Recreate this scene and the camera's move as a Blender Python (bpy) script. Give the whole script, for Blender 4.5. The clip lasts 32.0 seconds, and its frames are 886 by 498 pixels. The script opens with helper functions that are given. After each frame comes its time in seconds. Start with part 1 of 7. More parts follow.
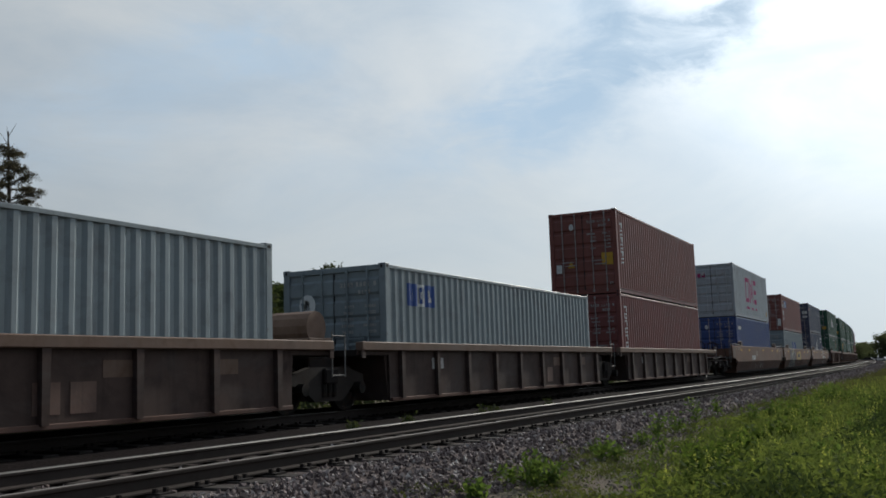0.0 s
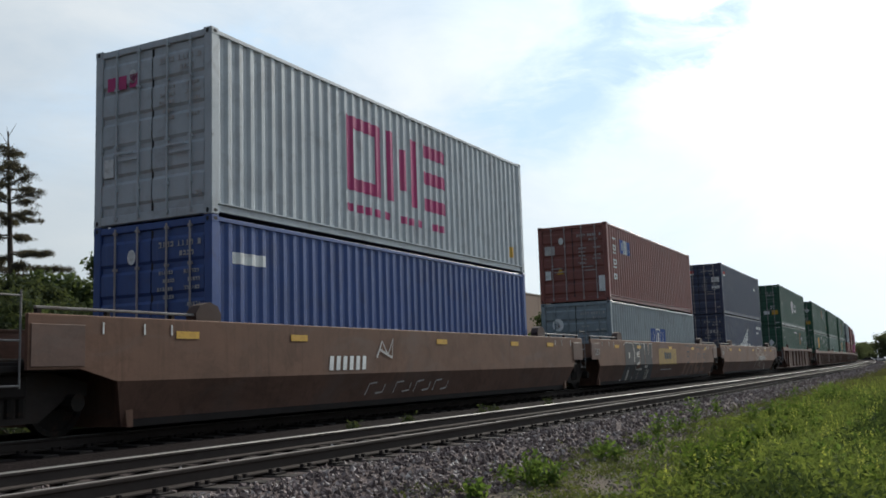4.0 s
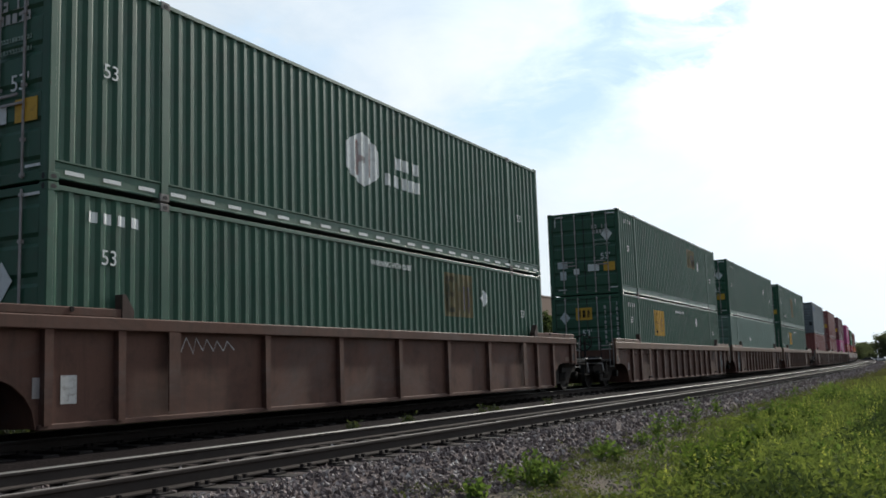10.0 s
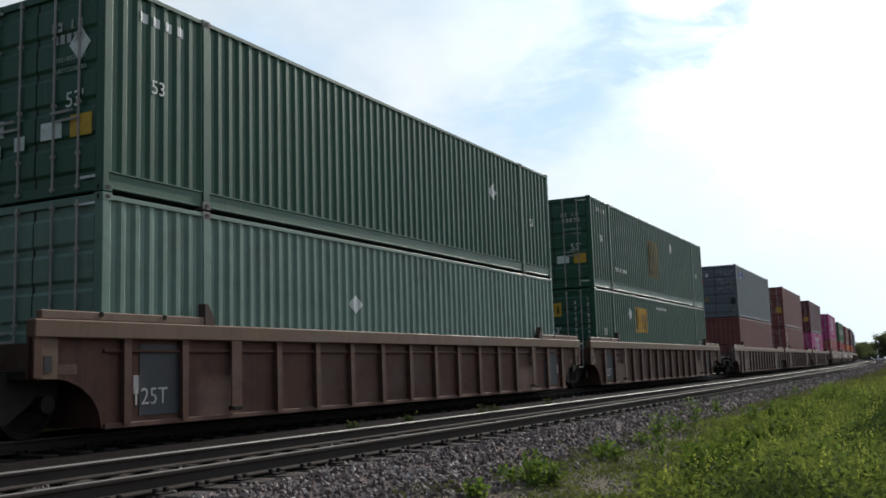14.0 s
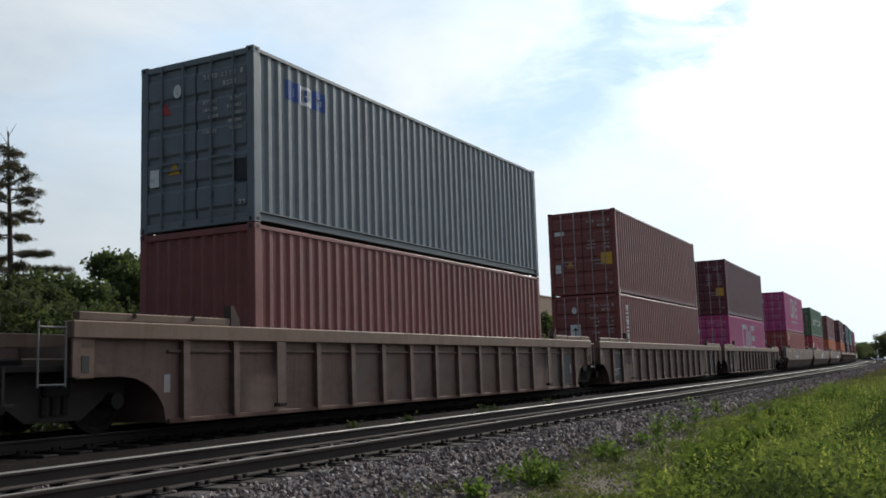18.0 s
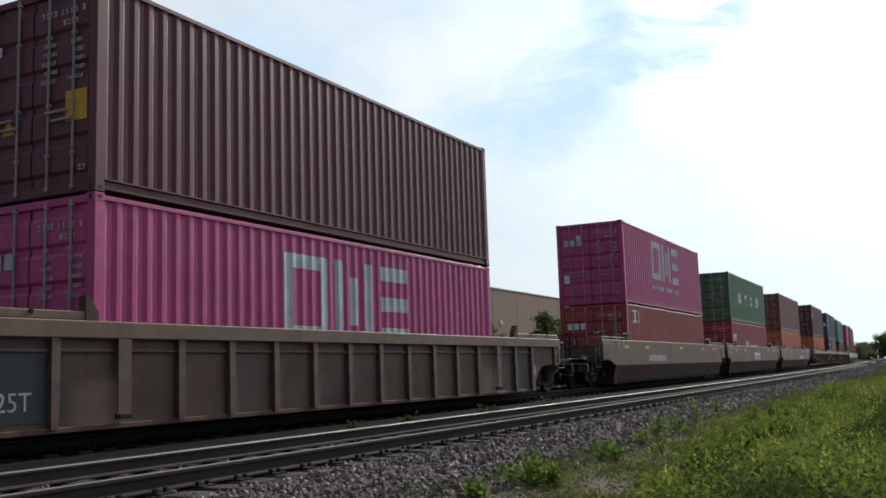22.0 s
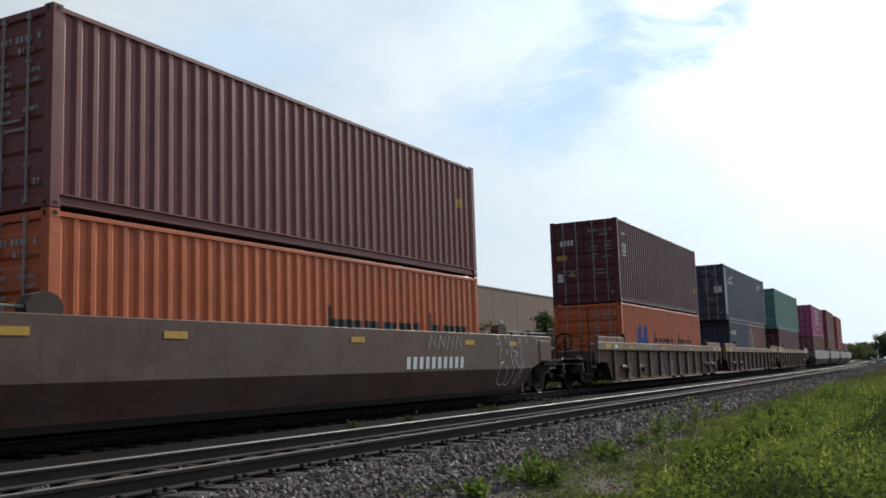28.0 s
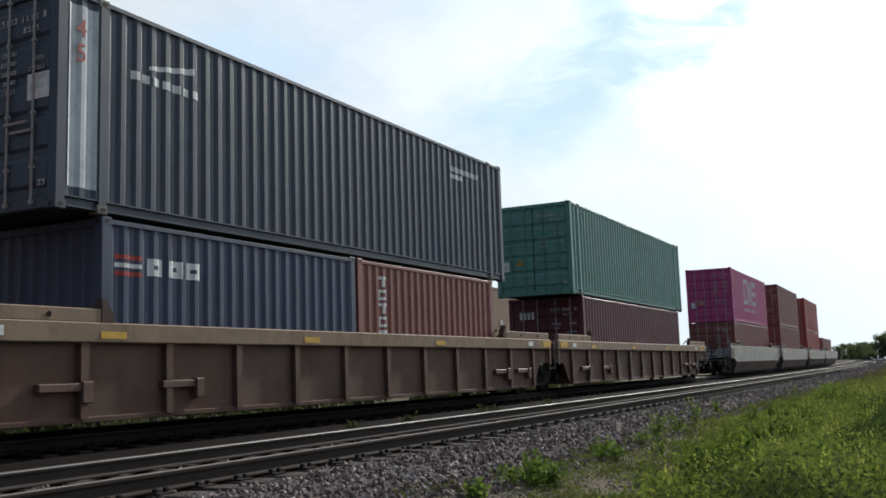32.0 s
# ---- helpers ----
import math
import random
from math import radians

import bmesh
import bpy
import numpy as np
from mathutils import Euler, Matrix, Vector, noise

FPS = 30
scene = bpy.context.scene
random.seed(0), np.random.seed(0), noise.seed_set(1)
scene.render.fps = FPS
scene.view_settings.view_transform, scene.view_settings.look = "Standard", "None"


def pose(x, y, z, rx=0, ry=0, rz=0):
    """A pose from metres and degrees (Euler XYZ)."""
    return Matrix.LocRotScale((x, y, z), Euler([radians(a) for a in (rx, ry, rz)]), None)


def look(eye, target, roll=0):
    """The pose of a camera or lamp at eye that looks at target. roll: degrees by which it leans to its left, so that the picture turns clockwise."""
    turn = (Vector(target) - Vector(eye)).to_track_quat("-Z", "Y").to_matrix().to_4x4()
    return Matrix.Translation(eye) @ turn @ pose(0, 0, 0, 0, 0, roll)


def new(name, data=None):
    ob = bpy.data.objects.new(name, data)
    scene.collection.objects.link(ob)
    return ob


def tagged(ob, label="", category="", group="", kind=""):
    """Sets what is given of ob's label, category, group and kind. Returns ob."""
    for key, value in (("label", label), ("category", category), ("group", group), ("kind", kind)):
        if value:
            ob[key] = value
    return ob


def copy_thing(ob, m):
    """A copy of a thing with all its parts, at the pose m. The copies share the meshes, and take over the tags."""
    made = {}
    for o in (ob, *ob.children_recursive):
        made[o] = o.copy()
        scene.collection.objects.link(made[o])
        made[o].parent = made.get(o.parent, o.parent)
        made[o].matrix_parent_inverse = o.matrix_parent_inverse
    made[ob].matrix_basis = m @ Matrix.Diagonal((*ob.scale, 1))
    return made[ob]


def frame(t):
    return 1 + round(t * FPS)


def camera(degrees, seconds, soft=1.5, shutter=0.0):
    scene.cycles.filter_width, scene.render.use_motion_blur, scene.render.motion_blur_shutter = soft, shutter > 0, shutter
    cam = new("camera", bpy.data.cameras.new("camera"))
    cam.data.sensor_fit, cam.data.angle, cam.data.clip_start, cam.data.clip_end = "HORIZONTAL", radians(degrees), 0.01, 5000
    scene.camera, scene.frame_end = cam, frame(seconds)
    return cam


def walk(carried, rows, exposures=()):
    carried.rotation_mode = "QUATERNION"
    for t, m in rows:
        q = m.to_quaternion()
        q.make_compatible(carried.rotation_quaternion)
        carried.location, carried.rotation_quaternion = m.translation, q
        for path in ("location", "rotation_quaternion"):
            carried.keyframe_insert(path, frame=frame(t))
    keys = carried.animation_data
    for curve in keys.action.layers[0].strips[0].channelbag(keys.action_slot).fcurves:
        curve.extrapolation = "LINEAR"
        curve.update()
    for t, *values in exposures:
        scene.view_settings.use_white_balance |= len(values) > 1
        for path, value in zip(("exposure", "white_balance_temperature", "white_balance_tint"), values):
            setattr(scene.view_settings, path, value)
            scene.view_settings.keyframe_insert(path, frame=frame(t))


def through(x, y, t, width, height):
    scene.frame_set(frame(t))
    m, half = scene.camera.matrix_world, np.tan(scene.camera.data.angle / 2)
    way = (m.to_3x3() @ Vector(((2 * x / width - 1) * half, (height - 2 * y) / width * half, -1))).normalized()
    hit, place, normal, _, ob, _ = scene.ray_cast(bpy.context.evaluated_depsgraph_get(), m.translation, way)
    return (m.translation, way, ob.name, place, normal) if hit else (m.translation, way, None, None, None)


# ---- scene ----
from mathutils.geometry import tessellate_polygon

TRACK_Y = 10.77          # centre line of the train's track
NEAR_Y = 6.658           # centre line of the empty track
BEND = 0.00032           # curvature of the line, per metre, towards +y
SPEED = 10.623           # metres per second, towards -x

EYE = Vector((0.0, 0.0, 0.669))
aim_yaw, aim_pitch = radians(27.419), radians(7.232)
cam = camera(49.55, 32.0, soft=1.7)
cam_pose = look(EYE, EYE + Vector((math.cos(aim_yaw) * math.cos(aim_pitch), math.sin(aim_yaw) * math.cos(aim_pitch), math.sin(aim_pitch))), -1.84)
walk(cam, [(0.0, cam_pose), (32.0, cam_pose)], exposures=[(0.0, -0.47, 6350, 8), (1.0, -0.20, 6350, 8), (2.0, -0.06, 6350, 8), (5.0, 0.04, 6350, 8), (9.0, 0.08, 6350, 8), (11.0, 0.0, 6350, 8), (13.0, -0.02, 6350, 8), (16.0, 0.05, 6350, 8), (17.0, -0.05, 6350, 8), (19.0, 0.12, 6350, 8), (21.0, 0.09, 6350, 8), (23.0, -0.04, 6300, 8), (25.0, 0.07, 6300, 8), (26.0, 0.02, 6300, 8), (29.2, -0.07, 6250, 8), (30.0, 0.02, 6300, 8), (31.0, 0.05, 6350, 8), (32.0, 0.06, 6350, 8)])

# ---- sky and sun ----
SUN_AZ, SUN_EL = radians(-5.5), radians(29.0)
sun_dir = Vector((math.cos(SUN_AZ) * math.cos(SUN_EL), math.sin(SUN_AZ) * math.cos(SUN_EL), math.sin(SUN_EL)))


def wire(tree, a, b):
    tree.links.new(a, b)


def ramp(tree, stops, value):
    node = tree.nodes.new("ShaderNodeValToRGB")
    while len(node.color_ramp.elements) < len(stops):
        node.color_ramp.elements.new(0.5)
    for el, (pos, col) in zip(node.color_ramp.elements, stops):
        el.position = pos
        el.color = (*col, 1) if len(col) == 3 else col
    if value is not None:
        wire(tree, value, node.inputs[0])
    return node.outputs[0]


def grey(v):
    return (v, v, v)


def calc(tree, op, a, b=None, clamp=False):
    node = tree.nodes.new("ShaderNodeMath")
    node.operation, node.use_clamp = op, clamp
    for sock, val in ((node.inputs[0], a), (node.inputs[1], b)):
        if val is None:
            continue
        if isinstance(val, (int, float)):
            sock.default_value = val
        else:
            wire(tree, val, sock)
    return node.outputs[0]


def blend(tree, fac, a, b, mode="MIX"):
    node = tree.nodes.new("ShaderNodeMix")
    node.data_type, node.blend_type = "RGBA", mode
    for sock, val in ((node.inputs[0], fac), (node.inputs[6], a), (node.inputs[7], b)):
        if isinstance(val, (int, float)):
            sock.default_value = val
        elif isinstance(val, tuple):
            sock.default_value = (*val, 1)
        else:
            wire(tree, val, sock)
    return node.outputs[2]


def noise_at(tree, vec, scale, detail=4.0, rough=0.55, distort=0.0, stretch=None, shift=None):
    if stretch or shift:
        mp = tree.nodes.new("ShaderNodeMapping")
        wire(tree, vec, mp.inputs[0])
        if stretch:
            mp.inputs["Scale"].default_value = stretch
        if shift:
            mp.inputs["Location"].default_value = shift
        vec = mp.outputs[0]
    node = tree.nodes.new("ShaderNodeTexNoise")
    wire(tree, vec, node.inputs["Vector"])
    node.inputs["Scale"].default_value = scale
    node.inputs["Detail"].default_value = detail
    node.inputs["Roughness"].default_value = rough
    node.inputs["Distortion"].default_value = distort
    return node.outputs[0]


# gaps of blue between the clouds: place on the sky's dome (right and up of the middle of the bank of cloud), half sizes, turn, depth
SKY_FRONT, SKY_RIGHT, SKY_UP = Vector(((0.88060, 0.45684, 0.12588))), Vector(((0.46385, -0.88534, -0.03188))), Vector(((-0.09688, -0.08647, 0.99153)))
GAPS = [((0.085, 0.130), (0.105, 0.040), 0.30, 0.95), ((0.190, 0.205), (0.125, 0.030), 0.22, 0.92), ((0.158, 0.258), (0.044, 0.050), 0.0, 0.85),
        ((0.300, 0.232), (0.080, 0.022), 0.35, 0.55), ((-0.180, 0.205), (0.080, 0.026), -0.15, 0.45), ((-0.330, 0.150), (0.180, 0.060), 0.30, 0.38),
        ((-0.100, 0.080), (0.140, 0.030), 0.40, 0.22), ((0.060, 0.010), (0.200, 0.020), 0.05, 0.12)]


def make_sky():
    world = bpy.data.worlds.new("sky")
    scene.world = world
    world.use_nodes = True
    tree = world.node_tree
    tree.nodes.clear()
    out = tree.nodes.new("ShaderNodeOutputWorld")
    bg = tree.nodes.new("ShaderNodeBackground")
    sky = tree.nodes.new("ShaderNodeTexSky")
    sky.sky_type = "NISHITA"
    sky.sun_disc = False
    sky.sun_elevation = SUN_EL
    sky.sun_rotation = math.pi / 2 - SUN_AZ
    sky.dust_density = 2.0
    coord = tree.nodes.new("ShaderNodeTexCoord").outputs["Generated"]

    def along(way):
        dot = tree.nodes.new("ShaderNodeVectorMath")
        dot.operation = "DOT_PRODUCT"
        wire(tree, coord, dot.inputs[0])
        dot.inputs[1].default_value = way
        return dot.outputs["Value"]
    near = along(sun_dir)
    sep = tree.nodes.new("ShaderNodeSeparateXYZ")
    wire(tree, coord, sep.inputs[0])
    up = sep.outputs["Z"]
    # thin cloud that brightens towards the sun, and is dull in the sky behind
    lit = ramp(tree, [(0.0, grey(0.08)), (0.60, grey(0.155)), (0.78, grey(0.325)), (0.86, grey(0.40)), (0.925, grey(0.455)), (0.955, grey(0.56)), (1.0, grey(1.0))],
               calc(tree, "ADD", calc(tree, "MULTIPLY", near, 0.5), 0.5))
    # wind-drawn wisps bend the edges of the gaps
    deep = calc(tree, "MAXIMUM", along(SKY_FRONT), 0.2)
    bend_a = calc(tree, "SUBTRACT", noise_at(tree, coord, 5.0, 6, 0.6, 0.3, (1, 1, 1.6)), 0.5)
    bend_b = calc(tree, "SUBTRACT", noise_at(tree, coord, 7.0, 6, 0.62, 0.3, (1, 1, 2.2), (5.2, 1.3, 2.8)), 0.5)
    across = calc(tree, "ADD", calc(tree, "DIVIDE", along(SKY_RIGHT), deep), calc(tree, "MULTIPLY", bend_a, 0.26))
    over = calc(tree, "ADD", calc(tree, "DIVIDE", along(SKY_UP), deep), calc(tree, "MULTIPLY", bend_b, 0.13))
    gap = None
    for (cx, cy), (rx, ry), turn, depth in GAPS:
        dx, dy = calc(tree, "SUBTRACT", across, cx), calc(tree, "SUBTRACT", over, cy)
        c, s = math.cos(turn), math.sin(turn)
        p = calc(tree, "ADD", calc(tree, "MULTIPLY", dx, c / rx), calc(tree, "MULTIPLY", dy, s / rx))
        q = calc(tree, "ADD", calc(tree, "MULTIPLY", dx, -s / ry), calc(tree, "MULTIPLY", dy, c / ry))
        far = calc(tree, "ADD", calc(tree, "MULTIPLY", p, p), calc(tree, "MULTIPLY", q, q))
        one = calc(tree, "MULTIPLY", calc(tree, "POWER", 2.718, calc(tree, "MULTIPLY", calc(tree, "POWER", far, 1.5), -0.8)), depth)
        gap = one if gap is None else calc(tree, "ADD", gap, one, True)
    fine = noise_at(tree, coord, 9.0, 7, 0.64, 0.7, (1.0, 1.0, 2.8), (2.3, 1.2, 0.4))
    torn = calc(tree, "MULTIPLY", gap, ramp(tree, [(0.30, grey(1.15)), (0.52, grey(0.85)), (0.72, grey(0.30))], fine), True)
    blue = blend(tree, 0.92, blend(tree, 1.0, sky.outputs[0], (0.06, 0.06, 0.06), "MULTIPLY"), (0.64, 0.84, 1.06))
    shade = noise_at(tree, coord, 3.6, 6, 0.6, 0.5, (1.0, 1.0, 2.6), (4.0, 0.2, 1.0))
    tint = blend(tree, ramp(tree, [(0.34, grey(0)), (0.64, grey(1))], shade), (1.56, 1.80, 2.05), (2.02, 2.14, 2.24))
    tint = blend(tree, ramp(tree, [(0.55, grey(1)), (0.80, grey(0))], calc(tree, "ADD", calc(tree, "MULTIPLY", near, 0.5), 0.5)), tint, blend(tree, 1.0, tint, (0.86, 1.0, 1.20), "MULTIPLY"))
    white = blend(tree, 1.0, tint, lit, "MULTIPLY")
    both = blend(tree, torn, white, blue)
    low = ramp(tree, [(0.0, grey(1)), (0.10, grey(0.85)), (0.26, grey(0))], up)
    pale = blend(tree, 1.0, (1.85, 2.00, 2.06), lit, "MULTIPLY")
    haze = blend(tree, calc(tree, "MULTIPLY", low, 0.75), both, pale)
    wire(tree, haze, bg.inputs[0])
    bg.inputs[1].default_value = 1.0
    wire(tree, bg.outputs[0], out.inputs[0])


make_sky()
sun = new("sun", bpy.data.lights.new("sun", "SUN"))
sun.data.energy, sun.data.angle, sun.data.color = 4.1, radians(2), (1.0, 0.94, 0.84)
sun.matrix_basis = look(sun_dir * 100, Vector((0, 0, 0)))


# ---- materials ----
def material(name, base, rough=0.6, metal=0.0, dirt=(0.05, 0.035, 0.025), dirt_amount=0.35, grain=60.0, blotch=1.3, bump=0.15,
             streak=0.0, vary=0.12, spec=0.4, fade=None, scuff=0.0, rubbed=0.0):
    """A painted or raw surface: base colour with a fine grain, wide blotches of dirt, streaks that run down, and a fine relief."""
    m = bpy.data.materials.new(name)
    m.use_nodes = True
    tree = m.node_tree
    bsdf = tree.nodes["Principled BSDF"]
    coord = tree.nodes.new("ShaderNodeTexCoord").outputs["Object"]
    info = tree.nodes.new("ShaderNodeObjectInfo")
    small = noise_at(tree, coord, grain, 3, 0.6)
    broad = noise_at(tree, coord, blotch, 6, 0.62, 0.3)
    light = fade or tuple(min(1, c * (1 + 2 * vary) + 0.02 * min(1.0, sum(base) / 0.4)) for c in base)
    dark = tuple(c * (1 - 2 * vary) for c in base)
    col = blend(tree, ramp(tree, [(0.3, grey(0)), (0.7, grey(1))], broad), dark, light)
    col = blend(tree, 0.35, col, blend(tree, small, dark, light))
    if vary:
        tone = ramp(tree, [(0, grey(1 - vary)), (1, grey(1 + 0.6 * vary))], info.outputs["Random"])
        col = blend(tree, 1.0, col, tone, "MULTIPLY")
    patch = ramp(tree, [(0.50, grey(0)), (0.72, grey(dirt_amount))], noise_at(tree, coord, blotch * 2.3, 7, 0.68, 0.6, None, (3.1, 1.7, 0.2)))
    col = blend(tree, patch, col, dirt)
    if streak:
        run = noise_at(tree, coord, 4.0, 5, 0.7, 0.0, (1.6, 1.6, 0.14))
        col = blend(tree, ramp(tree, [(0.52, grey(0)), (0.74, grey(streak))], run), col, dirt)
    if rubbed:
        # thin pale lines rubbed down the sheet, and small chipped rusty spots
        line = noise_at(tree, coord, 9.0, 4, 0.7, 0.0, (1.5, 1.5, 0.07), (2.0, 4.0, 8.0))
        col = blend(tree, ramp(tree, [(0.58, grey(0)), (0.76, grey(rubbed))], line), col, tuple(0.62 * c + 0.13 for c in base))
        chip = noise_at(tree, coord, 7.0, 5, 0.75, 0.4, (1.0, 1.0, 0.45), (6.0, 1.0, 3.0))
        col = blend(tree, ramp(tree, [(0.66, grey(0)), (0.74, grey(rubbed * 1.4))], chip), col, (0.075, 0.04, 0.026))
    if scuff:
        # long rubbed and dusty patches, and darker soot
        rub = noise_at(tree, coord, 0.75, 7, 0.7, 0.8, (0.7, 1.0, 1.5), (7.0, 2.0, 1.0))
        dust = tuple(0.55 * c + 0.45 * (0.5 * sum(base) / 3 + 0.09) for c in base)
        col = blend(tree, ramp(tree, [(0.50, grey(0)), (0.70, grey(scuff))], rub), col, dust)
        soot = noise_at(tree, coord, 0.55, 7, 0.72, 0.6, (0.8, 1.0, 1.2), (1.0, 9.0, 4.0))
        col = blend(tree, ramp(tree, [(0.52, grey(0)), (0.68, grey(scuff * 0.75))], soot), col, tuple(c * 0.4 for c in base))
    wire(tree, col, bsdf.inputs["Base Color"])
    bsdf.inputs["Metallic"].default_value = metal
    bsdf.inputs["Specular IOR Level"].default_value = spec
    wire(tree, ramp(tree, [(0.25, grey(max(0.05, rough - 0.12))), (0.75, grey(min(1, rough + 0.12)))], broad), bsdf.inputs["Roughness"])
    if bump:
        bm_node = tree.nodes.new("ShaderNodeBump")
        bm_node.inputs["Strength"].default_value = bump
        bm_node.inputs["Distance"].default_value = 0.02
        wire(tree, small, bm_node.inputs["Height"])
        wire(tree, bm_node.outputs[0], bsdf.inputs["Normal"])
    return m


RUST = (0.09, 0.045, 0.025)


def paint(name, base, streak=0.35):
    return material(name, base, rough=0.46, spec=0.40, dirt=(base[0] * 0.45 + 0.03, base[1] * 0.4 + 0.02, base[2] * 0.4 + 0.015), dirt_amount=0.5,
                    grain=45, blotch=0.9, streak=streak, bump=0.04, vary=0.06, scuff=0.24, rubbed=0.42)


PAINT = {
    "grey": paint("grey_paint", (0.235, 0.28, 0.30)),
    "pale": paint("pale_grey_paint", (0.46, 0.50, 0.53)),
    "steel": paint("steel_grey_paint", (0.143, 0.165, 0.185)),
    "maroon": paint("maroon_paint", (0.215, 0.057, 0.050)),
    "brown": paint("brown_red_paint", (0.225, 0.068, 0.052)),
    "plum": paint("dark_plum_paint", (0.120, 0.027, 0.038)),
    "navy": paint("navy_paint", (0.043, 0.056, 0.105)),
    "blue": paint("blue_paint", (0.036, 0.078, 0.25)),
    "slate": paint("dark_slate_paint", (0.050, 0.064, 0.092)),
    "green": paint("deep_green_paint", (0.022, 0.086, 0.049)),
    "moss": paint("leaf_green_paint", (0.055, 0.15, 0.062)),
    "teal": paint("teal_paint", (0.095, 0.26, 0.22)),
    "pink": paint("magenta_paint", (0.48, 0.055, 0.21)),
    "red": paint("red_paint", (0.36, 0.034, 0.045)),
    "coral": paint("faded_red_paint", (0.36, 0.052, 0.046)),
    "orange": paint("orange_paint", (0.60, 0.128, 0.030)),
    "palegreen": paint("dusty_green_paint", (0.13, 0.21, 0.17)),
}
CAR_BROWN = material("railcar_brown", (0.100, 0.046, 0.032), rough=0.75, dirt=(0.045, 0.028, 0.02), dirt_amount=0.6, streak=0.5, grain=30, blotch=1.1, vary=0.10, bump=0.06, spec=0.22, scuff=0.6)
CAR_TAN = material("railcar_tan_chord", (0.165, 0.104, 0.076), rough=0.7, dirt=RUST, dirt_amount=0.55, streak=0.35, grain=30, blotch=1.0, vary=0.12, bump=0.06, spec=0.22, scuff=0.6)
CAR_MUSHROOM = material("railcar_mushroom", (0.130, 0.074, 0.054), rough=0.75, dirt=(0.055, 0.036, 0.028), dirt_amount=0.6, streak=0.5, grain=30, blotch=1.1, vary=0.10, bump=0.06, spec=0.22, scuff=0.6)
CAR_DEEP = material("railcar_deep_brown", (0.076, 0.048, 0.040), rough=0.8, dirt=(0.03, 0.02, 0.016), dirt_amount=0.6, streak=0.5, grain=30, blotch=1.1, vary=0.10, bump=0.06, spec=0.22, scuff=0.6)
CAR_GREY = material("railcar_dark_panel", (0.045, 0.047, 0.052), rough=0.7, dirt=RUST, dirt_amount=0.35, streak=0.3)
CAR_TAUPE = material("railcar_taupe", (0.136, 0.080, 0.062), rough=0.62, dirt=(0.06, 0.038, 0.028), dirt_amount=0.55, streak=0.45, grain=30, blotch=1.0, bump=0.06, spec=0.22, scuff=0.6)
IRON = material("bogie_iron", (0.025, 0.021, 0.020), rough=0.95, dirt=(0.035, 0.02, 0.012), dirt_amount=0.5, spec=0.1)
WHEEL = material("wheel_steel", (0.018, 0.015, 0.013), rough=0.8, metal=0.1, dirt=RUST, dirt_amount=0.4, spec=0.2)
BOGIE_FRAME = material("bogie_frame_cast", (0.036, 0.029, 0.026), rough=0.9, dirt=(0.05, 0.03, 0.02), dirt_amount=0.5, spec=0.15, scuff=0.5)
CHORD_PALE = material("railcar_pale_tan_chord", (0.245, 0.172, 0.118), rough=0.75, dirt=RUST, dirt_amount=0.5, streak=0.3, grain=30, blotch=1.0, bump=0.06, spec=0.22, scuff=0.6)
LADDER = material("worn_grey_ladder", (0.20, 0.188, 0.18), rough=0.7, dirt=RUST, dirt_amount=0.5, vary=0.1, spec=0.2)
ROD_WORN = material("painted_lock_rod", (0.37, 0.33, 0.32), rough=0.6, dirt=RUST, dirt_amount=0.5, vary=0.1)
PRINT = material("worn_print", (0.42, 0.41, 0.40), rough=0.7, dirt=(0.16, 0.13, 0.12), dirt_amount=0.7, bump=0.03, vary=0.04, blotch=5)
ROD = material("galvanised_rod", (0.42, 0.42, 0.42), rough=0.5, metal=0.3, dirt=RUST, dirt_amount=0.4, vary=0.05)
WHITE = material("white_marking", (0.72, 0.73, 0.72), rough=0.6, dirt=(0.25, 0.23, 0.21), dirt_amount=0.5, bump=0.03, vary=0.04, blotch=3)
YELLOW = material("yellow_marking", (0.60, 0.34, 0.03), rough=0.6, dirt=(0.2, 0.11, 0.03), dirt_amount=0.5, bump=0.03, vary=0.04, blotch=3)
BLUE_MARK = material("blue_marking", (0.03, 0.08, 0.30), rough=0.6, dirt=(0.05, 0.06, 0.12), dirt_amount=0.4, bump=0.03, vary=0.04)
PINK_MARK = material("magenta_marking", (0.45, 0.04, 0.17), rough=0.6, dirt=(0.3, 0.1, 0.15), dirt_amount=0.4, bump=0.03, vary=0.04)
DARK_MARK = material("dark_marking", (0.02, 0.022, 0.025), rough=0.6, dirt=(0.06, 0.05, 0.045), dirt_amount=0.4, bump=0.03, vary=0.04)
RED_MARK = material("red_marking", (0.42, 0.04, 0.04), rough=0.6, dirt=(0.2, 0.08, 0.06), dirt_amount=0.4, bump=0.03, vary=0.04)
RUBBER = material("gasket_black", (0.024, 0.023, 0.025), rough=0.8, dirt_amount=0.2)
RAIL = material("rail_steel", (0.12, 0.112, 0.104), rough=0.62, metal=0.3, dirt=RUST, dirt_amount=0.3, bump=0.05, vary=0.03)
RAIL_DULL = material("dull_rail_head", (0.19, 0.168, 0.155), rough=0.75, metal=0.25, dirt=(0.06, 0.045, 0.04), dirt_amount=0.4, bump=0.05, vary=0.03, spec=0.3)
RAIL_WEB = material("rusty_rail_web", (0.046, 0.037, 0.033), rough=0.9, metal=0.0, dirt=(0.03, 0.02, 0.016), dirt_amount=0.4, spec=0.1)
